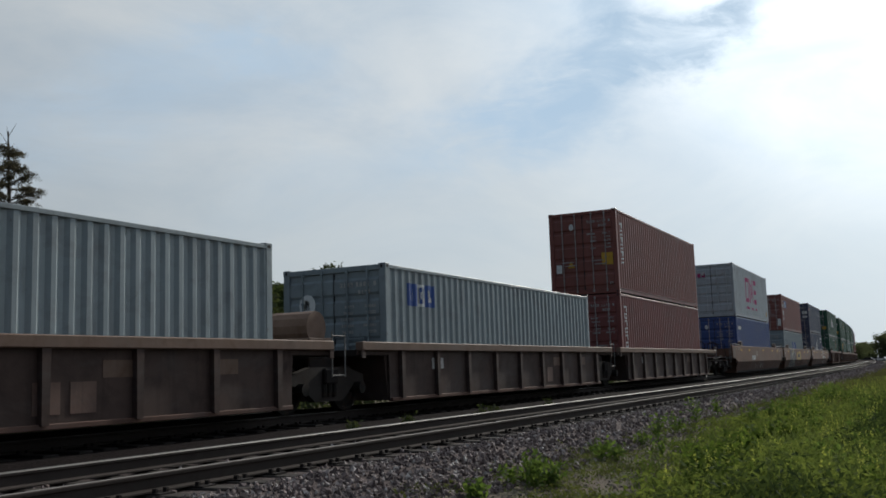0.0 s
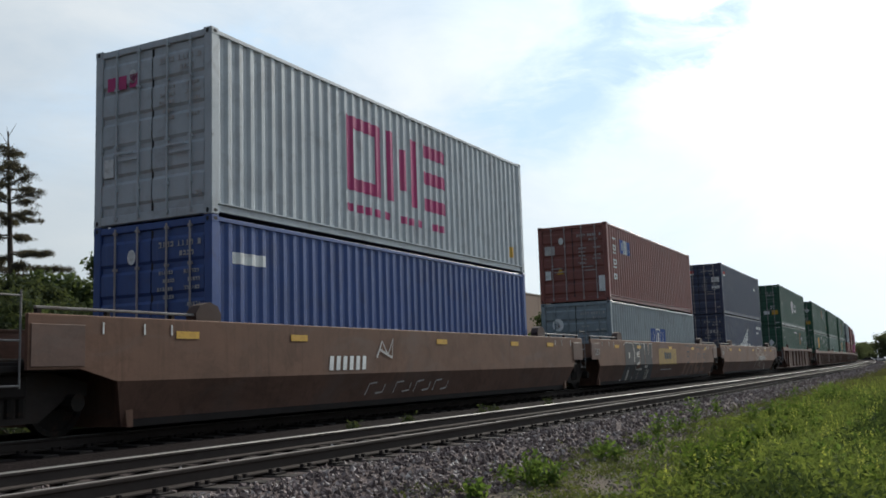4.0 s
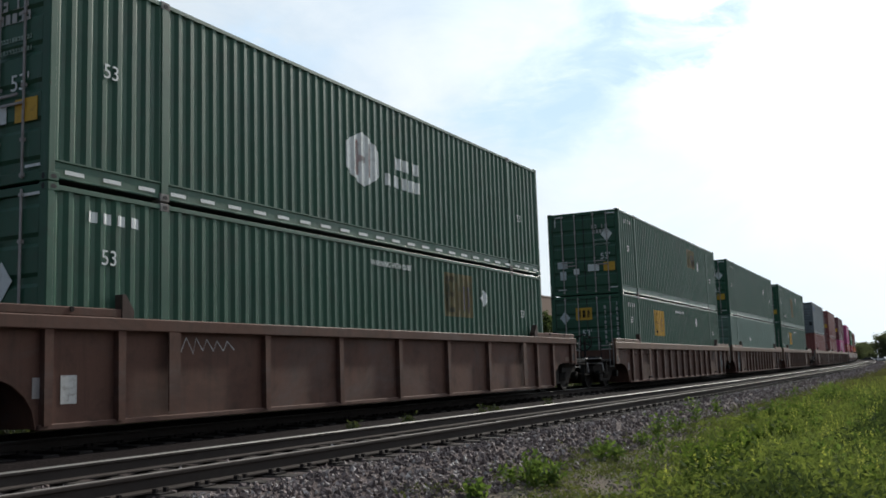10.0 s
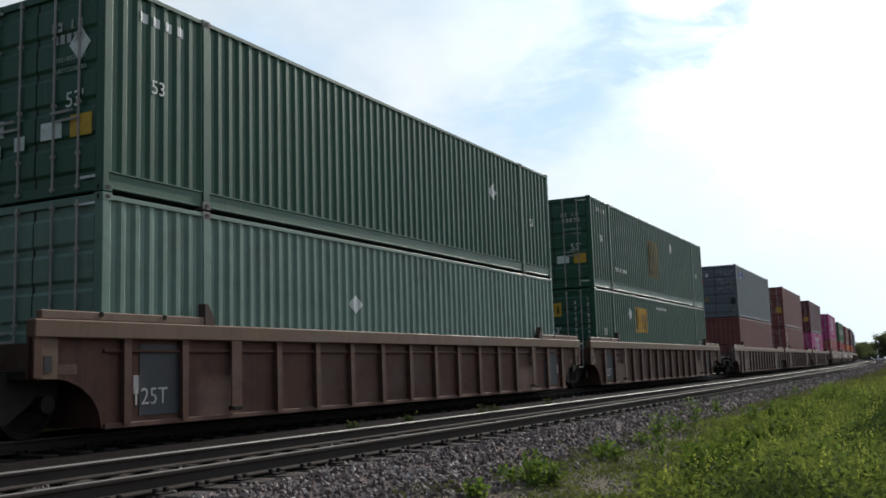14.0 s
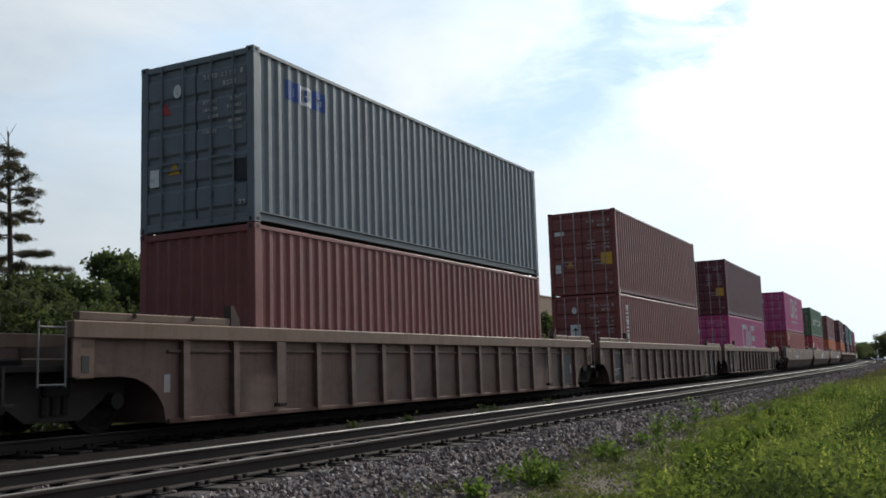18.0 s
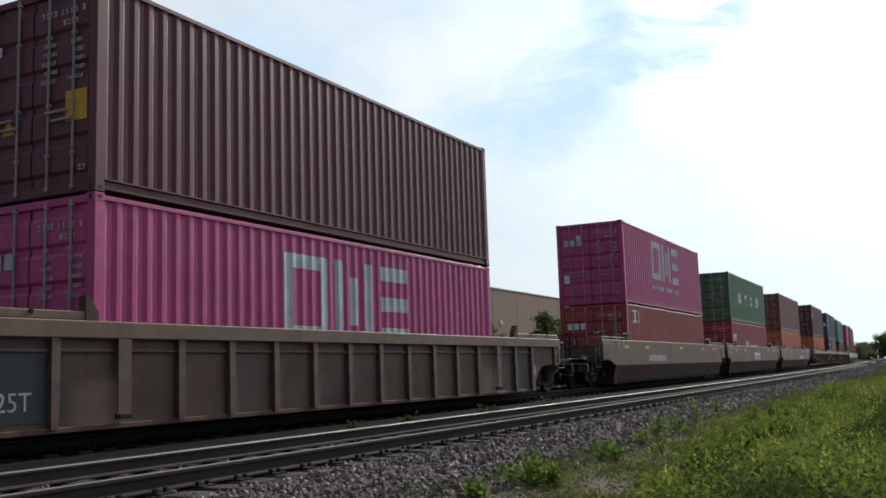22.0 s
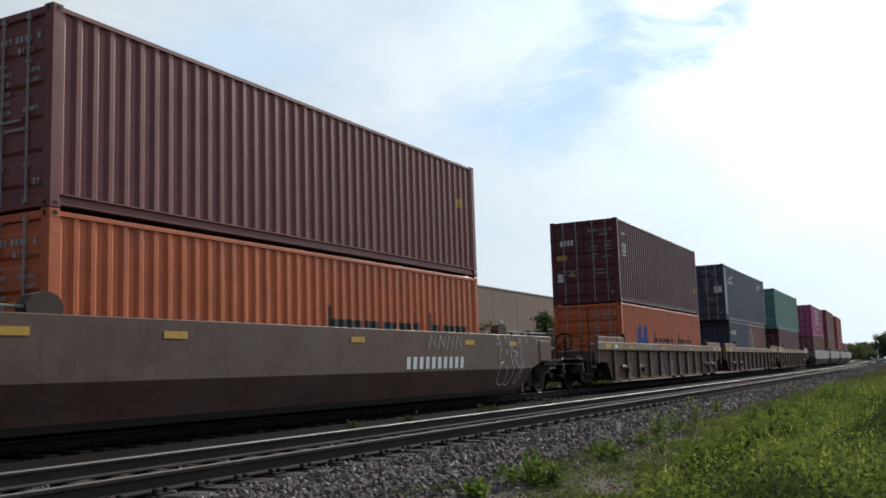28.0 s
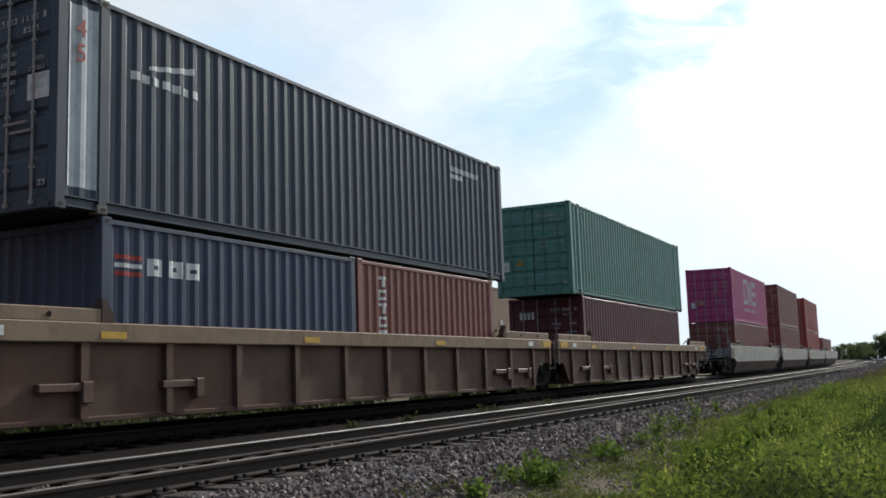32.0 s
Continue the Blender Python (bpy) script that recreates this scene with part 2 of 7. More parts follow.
TIE = material("weathered_tie", (0.052, 0.044, 0.039), rough=0.95, dirt=(0.03, 0.025, 0.02), dirt_amount=0.5, grain=25, spec=0.08)
# Shade below the cars is put into this darker tie colour.
TIE_SHADED = material("shaded_tie", (0.026, 0.022, 0.021), rough=0.95, dirt=(0.01, 0.009, 0.008), dirt_amount=0.5, grain=25, spec=0.05)
STUCCO = material("tan_stucco", (0.25, 0.170, 0.125), rough=0.95, dirt=(0.18, 0.13, 0.10), dirt_amount=0.4, grain=8, blotch=0.12, bump=0.2, vary=0.0)
BARK = material("bark", (0.07, 0.052, 0.04), rough=0.95, grain=25, bump=0.5)


# ---- mesh building ----
class Build:
    """Collects vertices and faces for one mesh."""

    def __init__(self):
        self.v, self.f = [], []

    def add(self, verts, faces):
        n = len(self.v)
        self.v += [tuple(p) for p in verts]
        self.f += [tuple(i + n for i in f) for f in faces]
        return self

    def box(self, x0, x1, y0, y1, z0, z1, c=0.0):
        if c <= 0:
            v = [(x, y, z) for x in (x0, x1) for y in (y0, y1) for z in (z0, z1)]
            f = [(0, 1, 3, 2), (4, 6, 7, 5), (0, 4, 5, 1), (2, 3, 7, 6), (0, 2, 6, 4), (1, 5, 7, 3)]
            return self.add(v, f)
        bm = bmesh.new()
        bmesh.ops.create_cube(bm, size=1.0, matrix=Matrix.Translation(((x0 + x1) / 2, (y0 + y1) / 2, (z0 + z1) / 2)) @ Matrix.Diagonal((x1 - x0, y1 - y0, z1 - z0, 1)))
        bmesh.ops.bevel(bm, geom=bm.edges[:], offset=c, segments=1, affect="EDGES", profile=0.5)
        bm.verts.index_update()
        self.add([v.co for v in bm.verts], [[v.index for v in f.verts] for f in bm.faces])
        bm.free()
        return self

    def prism(self, outline, axis, a, b):
        """An outline of 2D points, drawn out along an axis from a to b."""
        n = len(outline)

        def place(p, t):
            return {"x": (t, p[0], p[1]), "y": (p[0], t, p[1]), "z": (p[0], p[1], t)}[axis]
        v = [place(p, a) for p in outline] + [place(p, b) for p in outline]
        f = [tuple(range(n))[::-1], tuple(range(n, 2 * n))] + [(i, (i + 1) % n, n + (i + 1) % n, n + i) for i in range(n)]
        return self.add(v, f)

    def rod(self, p, q, r, sides=8):
        p, q = Vector(p), Vector(q)
        way = (q - p).normalized()
        a = way.orthogonal().normalized()
        b = way.cross(a)
        ring = [(a * math.cos(2 * math.pi * i / sides) + b * math.sin(2 * math.pi * i / sides)) * r for i in range(sides)]
        v = [p + o for o in ring] + [q + o for o in ring]
        f = [tuple(range(sides))[::-1], tuple(range(sides, 2 * sides))] + [(i, (i + 1) % sides, sides + (i + 1) % sides, sides + i) for i in range(sides)]
        return self.add(v, f)

    def mesh(self, name, mat, smooth=False):
        me = bpy.data.meshes.new(name)
        me.from_pydata(self.v, [], self.f)
        bm = bmesh.new()
        bm.from_mesh(me)
        bmesh.ops.recalc_face_normals(bm, faces=bm.faces[:])
        bm.to_mesh(me)
        bm.free()
        me.materials.append(mat)
        if smooth:
            for p in me.polygons:
                p.use_smooth = True
        return me


def part(name, built, mat, parent=None, label="", at=None, smooth=False):
    me = built if isinstance(built, bpy.types.Mesh) else built.mesh(name, mat, smooth)
    ob = new(name, me)
    ob.parent = parent
    if at is not None:
        ob.matrix_basis = at
    if label:
        tagged(ob, label)
    return ob


def thing(name, label, category, group="", kind="", at=None):
    ob = new(name)
    ob.empty_display_size = 0.3
    if at is not None:
        ob.matrix_basis = at
    return tagged(ob, label, category, group, kind)


def on_line(s, off=TRACK_Y, z=0.0, shift=0.0):
    """The pose at s metres along the line, off metres from the eye's side, turned along the line."""
    if s <= 0:
        return pose(s, off, z)
    a, o = s * BEND, off - TRACK_Y
    x = math.sin(a) / BEND - math.sin(a) * o
    y = TRACK_Y + (1 - math.cos(a)) / BEND + math.cos(a) * o
    return pose(x, y, z, 0, 0, math.degrees(a))


# ---- ground and tracks ----
def strip(stations, profile):
    """A sheet that follows the line: stations along it, and (offset, height) pairs across it."""
    b = Build()
    n = len(profile)
    for s in stations:
        for off, z in profile:
            m = on_line(s, off, z)
            b.v.append(tuple(m.translation))
    for i in range(len(stations) - 1):
        for j in range(n - 1):
            a = i * n + j
            b.f.append((a, a + n, a + n + 1, a + 1))
    return b


def soil_material():
    m = bpy.data.materials.new("weedy_soil")
    m.use_nodes = True
    tree = m.node_tree
    bsdf = tree.nodes["Principled BSDF"]
    coord = tree.nodes.new("ShaderNodeTexCoord").outputs["Object"]
    wide = noise_at(tree, coord, 1.5, 8, 0.72, 0.15)
    fine = noise_at(tree, coord, 14, 5, 0.7)
    grass = blend(tree, fine, (0.038, 0.060, 0.018), (0.10, 0.13, 0.04))
    earth = blend(tree, fine, (0.062, 0.050, 0.040), (0.19, 0.155, 0.125))
    col = blend(tree, ramp(tree, [(0.34, grey(0)), (0.54, grey(1))], wide), grass, earth)
    wire(tree, col, bsdf.inputs["Base Color"])
    bsdf.inputs["Roughness"].default_value = 1.0
    bsdf.inputs["Specular IOR Level"].default_value = 0.05
    bump = tree.nodes.new("ShaderNodeBump")
    bump.inputs["Strength"].default_value = 0.6
    bump.inputs["Distance"].default_value = 0.04
    wire(tree, fine, bump.inputs["Height"])
    wire(tree, bump.outputs[0], bsdf.inputs["Normal"])
    return m


SOIL = soil_material()
far_stations = [-600, -200, -60] + list(range(-20, 120, 2)) + list(range(120, 600, 12)) + [700, 850, 1100, 1500, 2200]
GROUND_LINE = [(-900, -1.2), (-300, -1.0), (-60, -0.9), (-10, -0.88), (-2, -0.86), (0, -0.84), (1, -0.80), (2, -0.74), (3, -0.67), (3.7, -0.60),
               (4.3, -0.52), (4.6, -0.50), (6, -0.50), (9, -0.5), (12.5, -0.5), (14.2, -0.62), (16, -0.8), (24, -0.85), (60, -0.9), (200, -1.0), (900, -1.2)]


def ground_height(off):
    for (a, za), (b, zb) in zip(GROUND_LINE, GROUND_LINE[1:]):
        if a <= off <= b:
            return za + (zb - za) * (off - a) / (b - a)
    return -1.0


tagged(part("ground", strip(far_stations, GROUND_LINE), SOIL, smooth=True), "weedy sandy ground beside the railway line", "ground", kind="structure")
BED = material("ballast_bed", (0.098, 0.076, 0.072), rough=0.95, dirt=(0.025, 0.019, 0.019), dirt_amount=0.7, grain=32, blotch=7, vary=0.12, bump=1.0, spec=0.05)
tagged(part("ballast_bed", strip(far_stations, [(4.25, -0.56), (4.75, -0.40), (5.10, -0.285), (5.5, -0.275), (8.0, -0.28), (8.8, -0.33), (9.3, -0.20), (12.4, -0.20), (13.3, -0.55), (13.8, -0.66)]), BED),
       "purple-grey crushed stone bed under both tracks", "ballast", kind="structure")

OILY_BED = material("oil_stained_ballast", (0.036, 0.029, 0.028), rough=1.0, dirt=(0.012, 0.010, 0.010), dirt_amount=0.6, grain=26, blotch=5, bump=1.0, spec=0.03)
# Near-black ground colour, much darker than the bed beside it.
DARK_BED = material("near_black_bed", (0.015, 0.0115, 0.0115), rough=1.0, dirt=(0.009, 0.008, 0.008), dirt_amount=0.6, grain=26, blotch=5, bump=1.0, spec=0.03)
tagged(part("cinder_strip", strip(far_stations, [(7.62, -0.276), (8.0, -0.274), (8.8, -0.324), (9.28, -0.20), (9.45, -0.194), (9.95, -0.192)]), DARK_BED),
       "near-black ground between the two tracks", "ballast", kind="structure")
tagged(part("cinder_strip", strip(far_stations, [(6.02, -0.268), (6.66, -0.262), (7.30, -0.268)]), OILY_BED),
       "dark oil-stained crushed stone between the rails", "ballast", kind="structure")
# Added near-black strip: darkens the ground that shows below the cars.
tagged(part("cinder_shoulder", strip(far_stations, [(13.0, -0.42), (13.85, -0.645), (14.3, -0.60), (16.0, -0.77), (24.0, -0.83)]), DARK_BED),
       "added near-black strip on the far shoulder of the line", "ballast", kind="structure")
RAIL_PROFILE = [(-0.07, 0.0), (-0.07, 0.012), (-0.012, 0.028), (-0.012, 0.105), (-0.034, 0.118), (-0.036, 0.14), (-0.03, 0.149), (-0.012, 0.152),
                (0.012, 0.152), (0.03, 0.149), (0.036, 0.14), (0.034, 0.118), (0.012, 0.105), (0.012, 0.028), (0.07, 0.012), (0.07, 0.0)]
rail_stations = [-40, -10] + list(range(0, 200, 4)) + list(range(200, 760, 20))


def rail(parent, off, head, head_mat, text):
    web = strip(rail_stations, [(off + a, head - 0.152 + z) for a, z in (RAIL_PROFILE[:5][::-1] + RAIL_PROFILE[::-1][:5][::1])])
    w = [(off + a, head - 0.152 + z) for a, z in RAIL_PROFILE]
    a, b = (6, 10) if head_mat is RAIL_DULL else (5, 11)
    order = w[b - 1:] + w[:a + 1]
    r = part("rail", strip(rail_stations, order), RAIL_WEB, parent)
    part("rail_head", strip(rail_stations, w[a:b]), head_mat, r, text, smooth=True)
    return r


def railway(name, label, centre, head, first, last):
    ob = thing(name, label, "railway track", kind="structure")
    for side in (-0.7525, 0.7525):
        dull = side < 0 and centre == NEAR_Y
        rail(ob, centre + side, head, RAIL_DULL if dull else RAIL, "dull grey rail head" if dull else "rail head polished bright by wheels")
    tie_mesh = Build().box(-0.115, 0.115, -1.3, 1.3, -0.16, 0.0, 0.012).mesh("tie", TIE if centre == NEAR_Y else TIE_SHADED)
    plate = Build().box(-0.09, 0.09, -0.19, 0.17, 0.0, 0.014)
    for dx, dy in ((-0.06, -0.11), (0.06, 0.1), (0.05, -0.12)):
        plate.box(dx - 0.012, dx + 0.012, dy - 0.02, dy + 0.02, 0.01, 0.05)
    plate_mesh = plate.mesh("tie_plate", IRON)
    rnd = random.Random(len(name))
    s = first
    while s < last:
        m = on_line(s, centre, head - 0.166)
        part("tie", tie_mesh, None, ob, at=m @ pose(0, rnd.uniform(-0.05, 0.05), rnd.uniform(-0.012, 0.004), 0, 0, rnd.uniform(-1.5, 1.5)))
        if s < first + 70:
            part("tie_plate", plate_mesh, None, ob, at=m @ pose(0, -0.7525, 0))
        s += 0.505
    return ob


railway("empty_track", "empty railway track with shiny rails on weathered wooden ties", NEAR_Y, -0.09, 4.0, 190.0)
railway("train_track", "railway track under the passing container train", TRACK_Y, 0.0, 6.0, 60.0)

# ---- containers ----
CORR = 0.038


def corrugation(length, pitch):
    """Break points (x, depth) of a folded steel wall from 0 to length."""
    n = max(1, round(length / pitch))
    p = length / n
    pts = []
    for i in range(n):
        x = i * p
        pts += [(x + 0.13 * p, 0.0), (x + 0.36 * p, CORR), (x + 0.64 * p, CORR), (x + 0.87 * p, 0.0)]
    return [(0.0, 0.0)] + pts + [(length, 0.0)]


def depth_at(folds, x):
    for (a, da), (b, db) in zip(folds, folds[1:]):
        if a <= x <= b:
            return da + (db - da) * (x - a) / max(1e-6, b - a)
    return 0.0


def folded_wall(x0, folds, y, z0, z1, flip=1):
    b = Build()
    for x, d in folds:
        b.v += [(x0 + x, y + flip * d, z0), (x0 + x, y + flip * d, z1)]
    for i in range(len(folds) - 1):
        a = 2 * i
        b.f.append((a, a + 2, a + 3, a + 1))
    return b


MESHES = {}


def shared(key, name, mat, make, smooth=False):
    k = (key, mat.name)
    if k not in MESHES:
        MESHES[k] = make().mesh(name, mat, smooth)
    return MESHES[k]


CONTAINERS = []


class Box:
    """One freight container. Local x runs along the train (its leading end is at -x), the side towards the eye is -y, z from its underside."""

    def __init__(self, front, length, height, base, colour, label, kind="iso", end="door", number=True):
        self.L, self.H, self.kind, self.colour = length, height, kind, colour
        self.mat = PAINT[colour]
        self.ob = thing("shipping_container", label, "container", "containers of the train")
        self.centre, self.base = front + length / 2, base
        CONTAINERS.append(self)
        L, H, mat, ob = length / 2, height, self.mat, self.ob
        post = 0.16 if kind == "iso" else 0.11
        self.post = post
        W = self.W = 1.219 if kind == "iso" else 1.295
        low, high = 0.17, H - 0.075
        if kind == "dom":
            low = 0.26
        self.low, self.high = low, high
        # posts that divide the long side
        joints = [post] + ([1.98, length - 1.98] if length > 13 else []) + [length - post]
        if 13 < length < 15:
            joints = [post, 0.76, length - 0.76, length - post]
        pitch = 0.278 if kind == "iso" else 0.245
        self.folds = []
        for i, (a, b) in enumerate(zip(joints, joints[1:])):
            a2 = a if i == 0 else a + 0.07
            b2 = b if i == len(joints) - 2 else b - 0.07
            f = corrugation(b2 - a2, pitch)
            self.folds += [(a2 + x, d) for x, d in f]
            wall = shared(("wall", b2 - a2, H, pitch, low), "side_panel", mat, lambda f=f: folded_wall(0, f, 0, low, high))
            part("side_panel", wall, mat, ob, at=pose(-L + a2, -W + 0.012, 0))
            if i:
                part("side_post", shared(("post", H), "side_post", mat, lambda: Build().box(-0.07, 0.07, 0, 0.06, 0.05, H - 0.02, 0.008)), mat, ob, at=pose(-L + a, -W - 0.004, 0))
                for z in (0.0, H - 0.118):
                    part("corner_casting", shared("casting2", "corner_casting", LADDER, lambda: Build().box(-0.09, 0.09, 0, 0.16, 0, 0.118, 0.01)), LADDER, ob, "bare worn steel casting", at=pose(-L + a, -W - 0.006, z))
                    part("casting_hole", shared("hole_side", "casting_hole", RUBBER, lambda: oval("y", 0.045, 0.028)), RUBBER, ob, at=pose(-L + a, -W - 0.0085, z + 0.059))
        part("side_panel", shared(("back", length, H), "side_panel", mat, lambda: folded_wall(0, corrugation(length - 2 * post, 0.278), 0, low, high, -1)), mat, ob, at=pose(-L + post, W - 0.012, 0))
        part("roof", shared(("roof", length, W), "roof", mat, lambda: Build().box(-L + 0.1, L - 0.1, -W + 0.05, W - 0.05, -0.03, 0.0)), mat, ob, at=pose(0, 0, H - 0.02))
        part("underframe", shared(("floor", length, W), "underframe", RUBBER, lambda: Build().box(-L + 0.1, L - 0.1, -W + 0.06, W - 0.06, 0.03, 0.15)), RUBBER, ob)
        for sy in (-1, 1):
            part("top_rail", shared(("toprail", length), "top_rail", mat, lambda: Build().box(-L + 0.1, L - 0.1, -0.03, 0.03, 0, 0.065, 0.006)), mat, ob, at=pose(0, sy * (W - 0.030), H - 0.085))
            part("bottom_rail", shared(("botrail", length, low, sy, kind), "bottom_rail", mat, lambda: Build().prism(channel(sy, low - 0.03, 0.045 if kind == "iso" else 0.02), "x", -L + 0.1, L - 0.1)), mat, ob, at=pose(0, sy * (W - 0.031), 0.04))
            for sx in (-1, 1):
                part("corner_post", shared(("cpost", H, post), "corner_post", mat, lambda: Build().box(-post / 2, post / 2, -0.075, 0.075, 0.06, H - 0.06, 0.012)), mat, ob, at=pose(sx * (L - post / 2), sy * (W - 0.075), 0))
                for z in (-0.008, H - 0.106):
                    part("corner_casting", shared("casting", "corner_casting", mat, casting), mat, ob, at=pose(sx * (L - 0.085), sy * (W - 0.078), z))
                    if sy < 0:
                        part("casting_hole", shared("hole_side", "casting_hole", RUBBER, lambda: oval("y", 0.045, 0.028)), RUBBER, ob, at=pose(sx * (L - 0.085), -W - 0.0035, z + 0.059))
                    if sx < 0:
                        part("casting_hole", shared("hole_end", "casting_hole", RUBBER, lambda: oval("x", 0.028, 0.040)), RUBBER, ob, at=pose(-L - 0.0045, sy * (W - 0.078), z + 0.059))
        # the far end: a folded wall
        part("end_panel", shared(("endback", H, W), "end_panel", mat, lambda: end_wall(H, W)), mat, ob, at=pose(L - 0.03, 0, 0, 0, 0, 180))
        if end == "door":
            self.doors()
        else:
            part("end_panel", shared(("endback", H, W), "end_panel", mat, lambda: end_wall(H, W)), mat, ob, at=pose(-L + 0.03, 0, 0))
        part("end_sill", shared(("sill", W), "end_sill", mat, lambda: Build().box(0, 0.12, -W + 0.149, W - 0.149, 0.01, 0.15, 0.01)), mat, ob, at=pose(-L + 0.008, 0, 0))
        part("end_header", shared(("header", W), "end_header", mat, lambda: Build().box(0, 0.12, -W + 0.149, W - 0.149, -0.11, 0.0, 0.01)), mat, ob, at=pose(-L + 0.008, 0, H - 0.008))

    def doors(self):
        L, H, mat, ob = self.L / 2, self.H, self.mat, self.ob
        half = (self.W - 0.179) / 2
        bars = ROD_WORN if self.colour not in ("pale", "grey", "teal", "steel") else mat

        def leaf():
            # one pressed sheet: shallow bands stand out from it
            z0, z1, n = 0.16, H - 0.125, 5
            step = (z1 - z0 - 0.16) / n
            line = [(0.05, z0), (0.0, z0)]
            for i in range(n):
                a = z0 + 0.08 + i * step
                line += [(0.0, a + 0.04), (-0.028, a + 0.09), (-0.028, a + step - 0.09), (0.0, a + step - 0.04)]
            line += [(0.0, z1), (0.05, z1)]
            return Build().prism(line, "y", -half, half)
        for sy in (-1, 1):
            d = part("door", shared(("leaf", H, self.W), "door", mat, leaf), mat, ob, at=pose(-L + 0.045, sy * (half + 0.015), 0))
            part("gasket", shared(("gasket", H), "gasket", RUBBER, lambda: Build().box(0.0, 0.02, -0.012, 0.012, 0.16, H - 0.13)), RUBBER, d, at=pose(-0.004, -sy * (half + 0.005), 0))
            for k, y in enumerate((-0.27, 0.2)):
                r = part("lock_rod", shared(("rod", H), "lock_rod", bars, lambda: rod_mesh(H)), bars, d, at=pose(-0.055, y, 0))
                r["label"] = "upright locking rod"
                part("door_handle", shared("handle", "door_handle", bars, lambda: Build().box(-0.02, 0.0, -0.02, 0.40, -0.015, 0.02, 0.004)), bars, d, at=pose(-0.06, y - (0.0 if k == 0 else 0.36), 1.02 + 0.12 * k))

    # flat markings on the leading end: across from the near edge (0 to 2.4), height, width and height of the bar
    def end_mark(self, across, z, w, h, mat, name="marking", label=""):
        y = -self.W + across
        b = Build()
        if name in ("number_bar", "print_bar"):
            # a line of small worn characters, each a short bar or a hollow block
            mat = PRINT if mat is WHITE else mat
            rng = random.Random(round(1000 * (across + 3 * z + w)))
            cw, foot = h * 0.62, 0.004
            n = max(1, int(w / (cw * 1.35)))
            line = [(y + w, z), (y, z)]
            for i in range(n):
                a = y + i * w / n
                kind = rng.random()
                if kind < 0.35:
                    line += [(a, z + h), (a + cw, z + h), (a + cw, z + foot)]
                elif kind < 0.8:
                    line += [(a, z + h), (a + cw, z + h), (a + cw, z + h * 0.66), (a + cw * 0.36, z + h * 0.66), (a + cw * 0.36, z + h * (0.34 if kind < 0.6 else 0.1)), (a + cw, z + h * (0.34 if kind < 0.6 else 0.1)), (a + cw, z + foot)]
                else:
                    line += [(a + cw * 0.3, z + foot), (a + cw * 0.3, z + h), (a + cw * 0.66, z + h), (a + cw * 0.66, z + foot)]
                if i < n - 1:
                    line.append((y + (i + 1) * w / n, z + foot))
            b.prism(line, "x", -0.006, 0.0)
        else:
            b.box(-0.006, 0.0, y, y + w, z, z + h)
        return part(name, b, mat, self.ob, label, at=pose(-self.L / 2 + 0.010, 0, 0))

    def end_shape(self, outline, mat, name="marking", label=""):
        b = Build().prism([(-self.W + a, z) for a, z in outline], "x", -0.006, 0.0)
        return part(name, b, mat, self.ob, label, at=pose(-self.L / 2 + 0.010, 0, 0))

    # a marking painted over the folds of the long side: a from the leading end, upright sides, sloping top and bottom
    def side_mark(self, shapes, mat, name="marking", label=""):
        b = Build()
        for a0, a1, z0, z1, *slope in shapes:
            s0, s1 = (slope + [0, 0])[:2] if slope else (0, 0)
            xs = sorted({a0, a1} | {x for x, _ in self.folds if a0 < x < a1})
            n = len(b.v)
            for x in xs:
                f = (x - a0) / (a1 - a0)
                y = -self.W + 0.012 + depth_at(self.folds, x) - 0.005
                b.v += [(-self.L / 2 + x, y, z0 + s0 * f), (-self.L / 2 + x, y, z1 + s1 * f)]
            for i in range(len(xs) - 1):
                k = n + 2 * i
                b.f.append((k, k + 2, k + 3, k + 1))
        seen, order = {}, []
        for p in b.v:
            key = tuple(round(c, 4) for c in p)
            order.append(seen.setdefault(key, len(seen)))
        b.v, b.f = list(seen), [f for f in (tuple(dict.fromkeys(order[i] for i in f)) for f in b.f) if len(f) > 2]
        return part(name, b, mat, self.ob, label)

    def side_text(self, words, a, z, size, mat, upright=False):
        cu = bpy.data.curves.new("lettering", "FONT")
        cu.body, cu.size, cu.extrude = words, size, 0.002
        cu.materials.append(mat)
        ob = new("lettering", cu)
        ob.parent = self.ob
        ob.matrix_basis = pose(-self.L / 2 + a, -self.W + 0.004, z, 90, 0, 0)
        return ob

    def end_text(self, words, across, z, size, mat):
        cu = bpy.data.curves.new("lettering", "FONT")
        cu.body, cu.size, cu.extrude = words, size, 0.002
        cu.materials.append(mat)
        ob = new("lettering", cu)
        ob.parent = self.ob
        ob.matrix_basis = pose(-self.L / 2 + 0.003, -self.W + across, z, 90, 0, -90)
        return ob


def channel(sy, h, deep):
    """Section of a bottom rail: a channel that opens outwards, with a lip above and below."""
    t = 0.018
    return [(sy * y, z) for y, z in ((0.03, h), (0.03, h - t), (0.03 - deep, h - t - 0.012), (0.03 - deep, t + 0.008), (0.02, t), (0.02, 0.0), (-0.03, 0.0), (-0.03, h))]


def oval(axis, a, c):
    """A thin dark oval plate that marks the hole of a corner casting."""
    pts = [(a * math.cos(2 * math.pi * i / 12), c * math.sin(2 * math.pi * i / 12)) for i in range(12)]
    return Build().prism(pts, axis, -0.001, 0.001)


def casting():
    b = Build().box(-0.089, 0.089, -0.081, 0.081, 0, 0.118, 0.012)
    return b


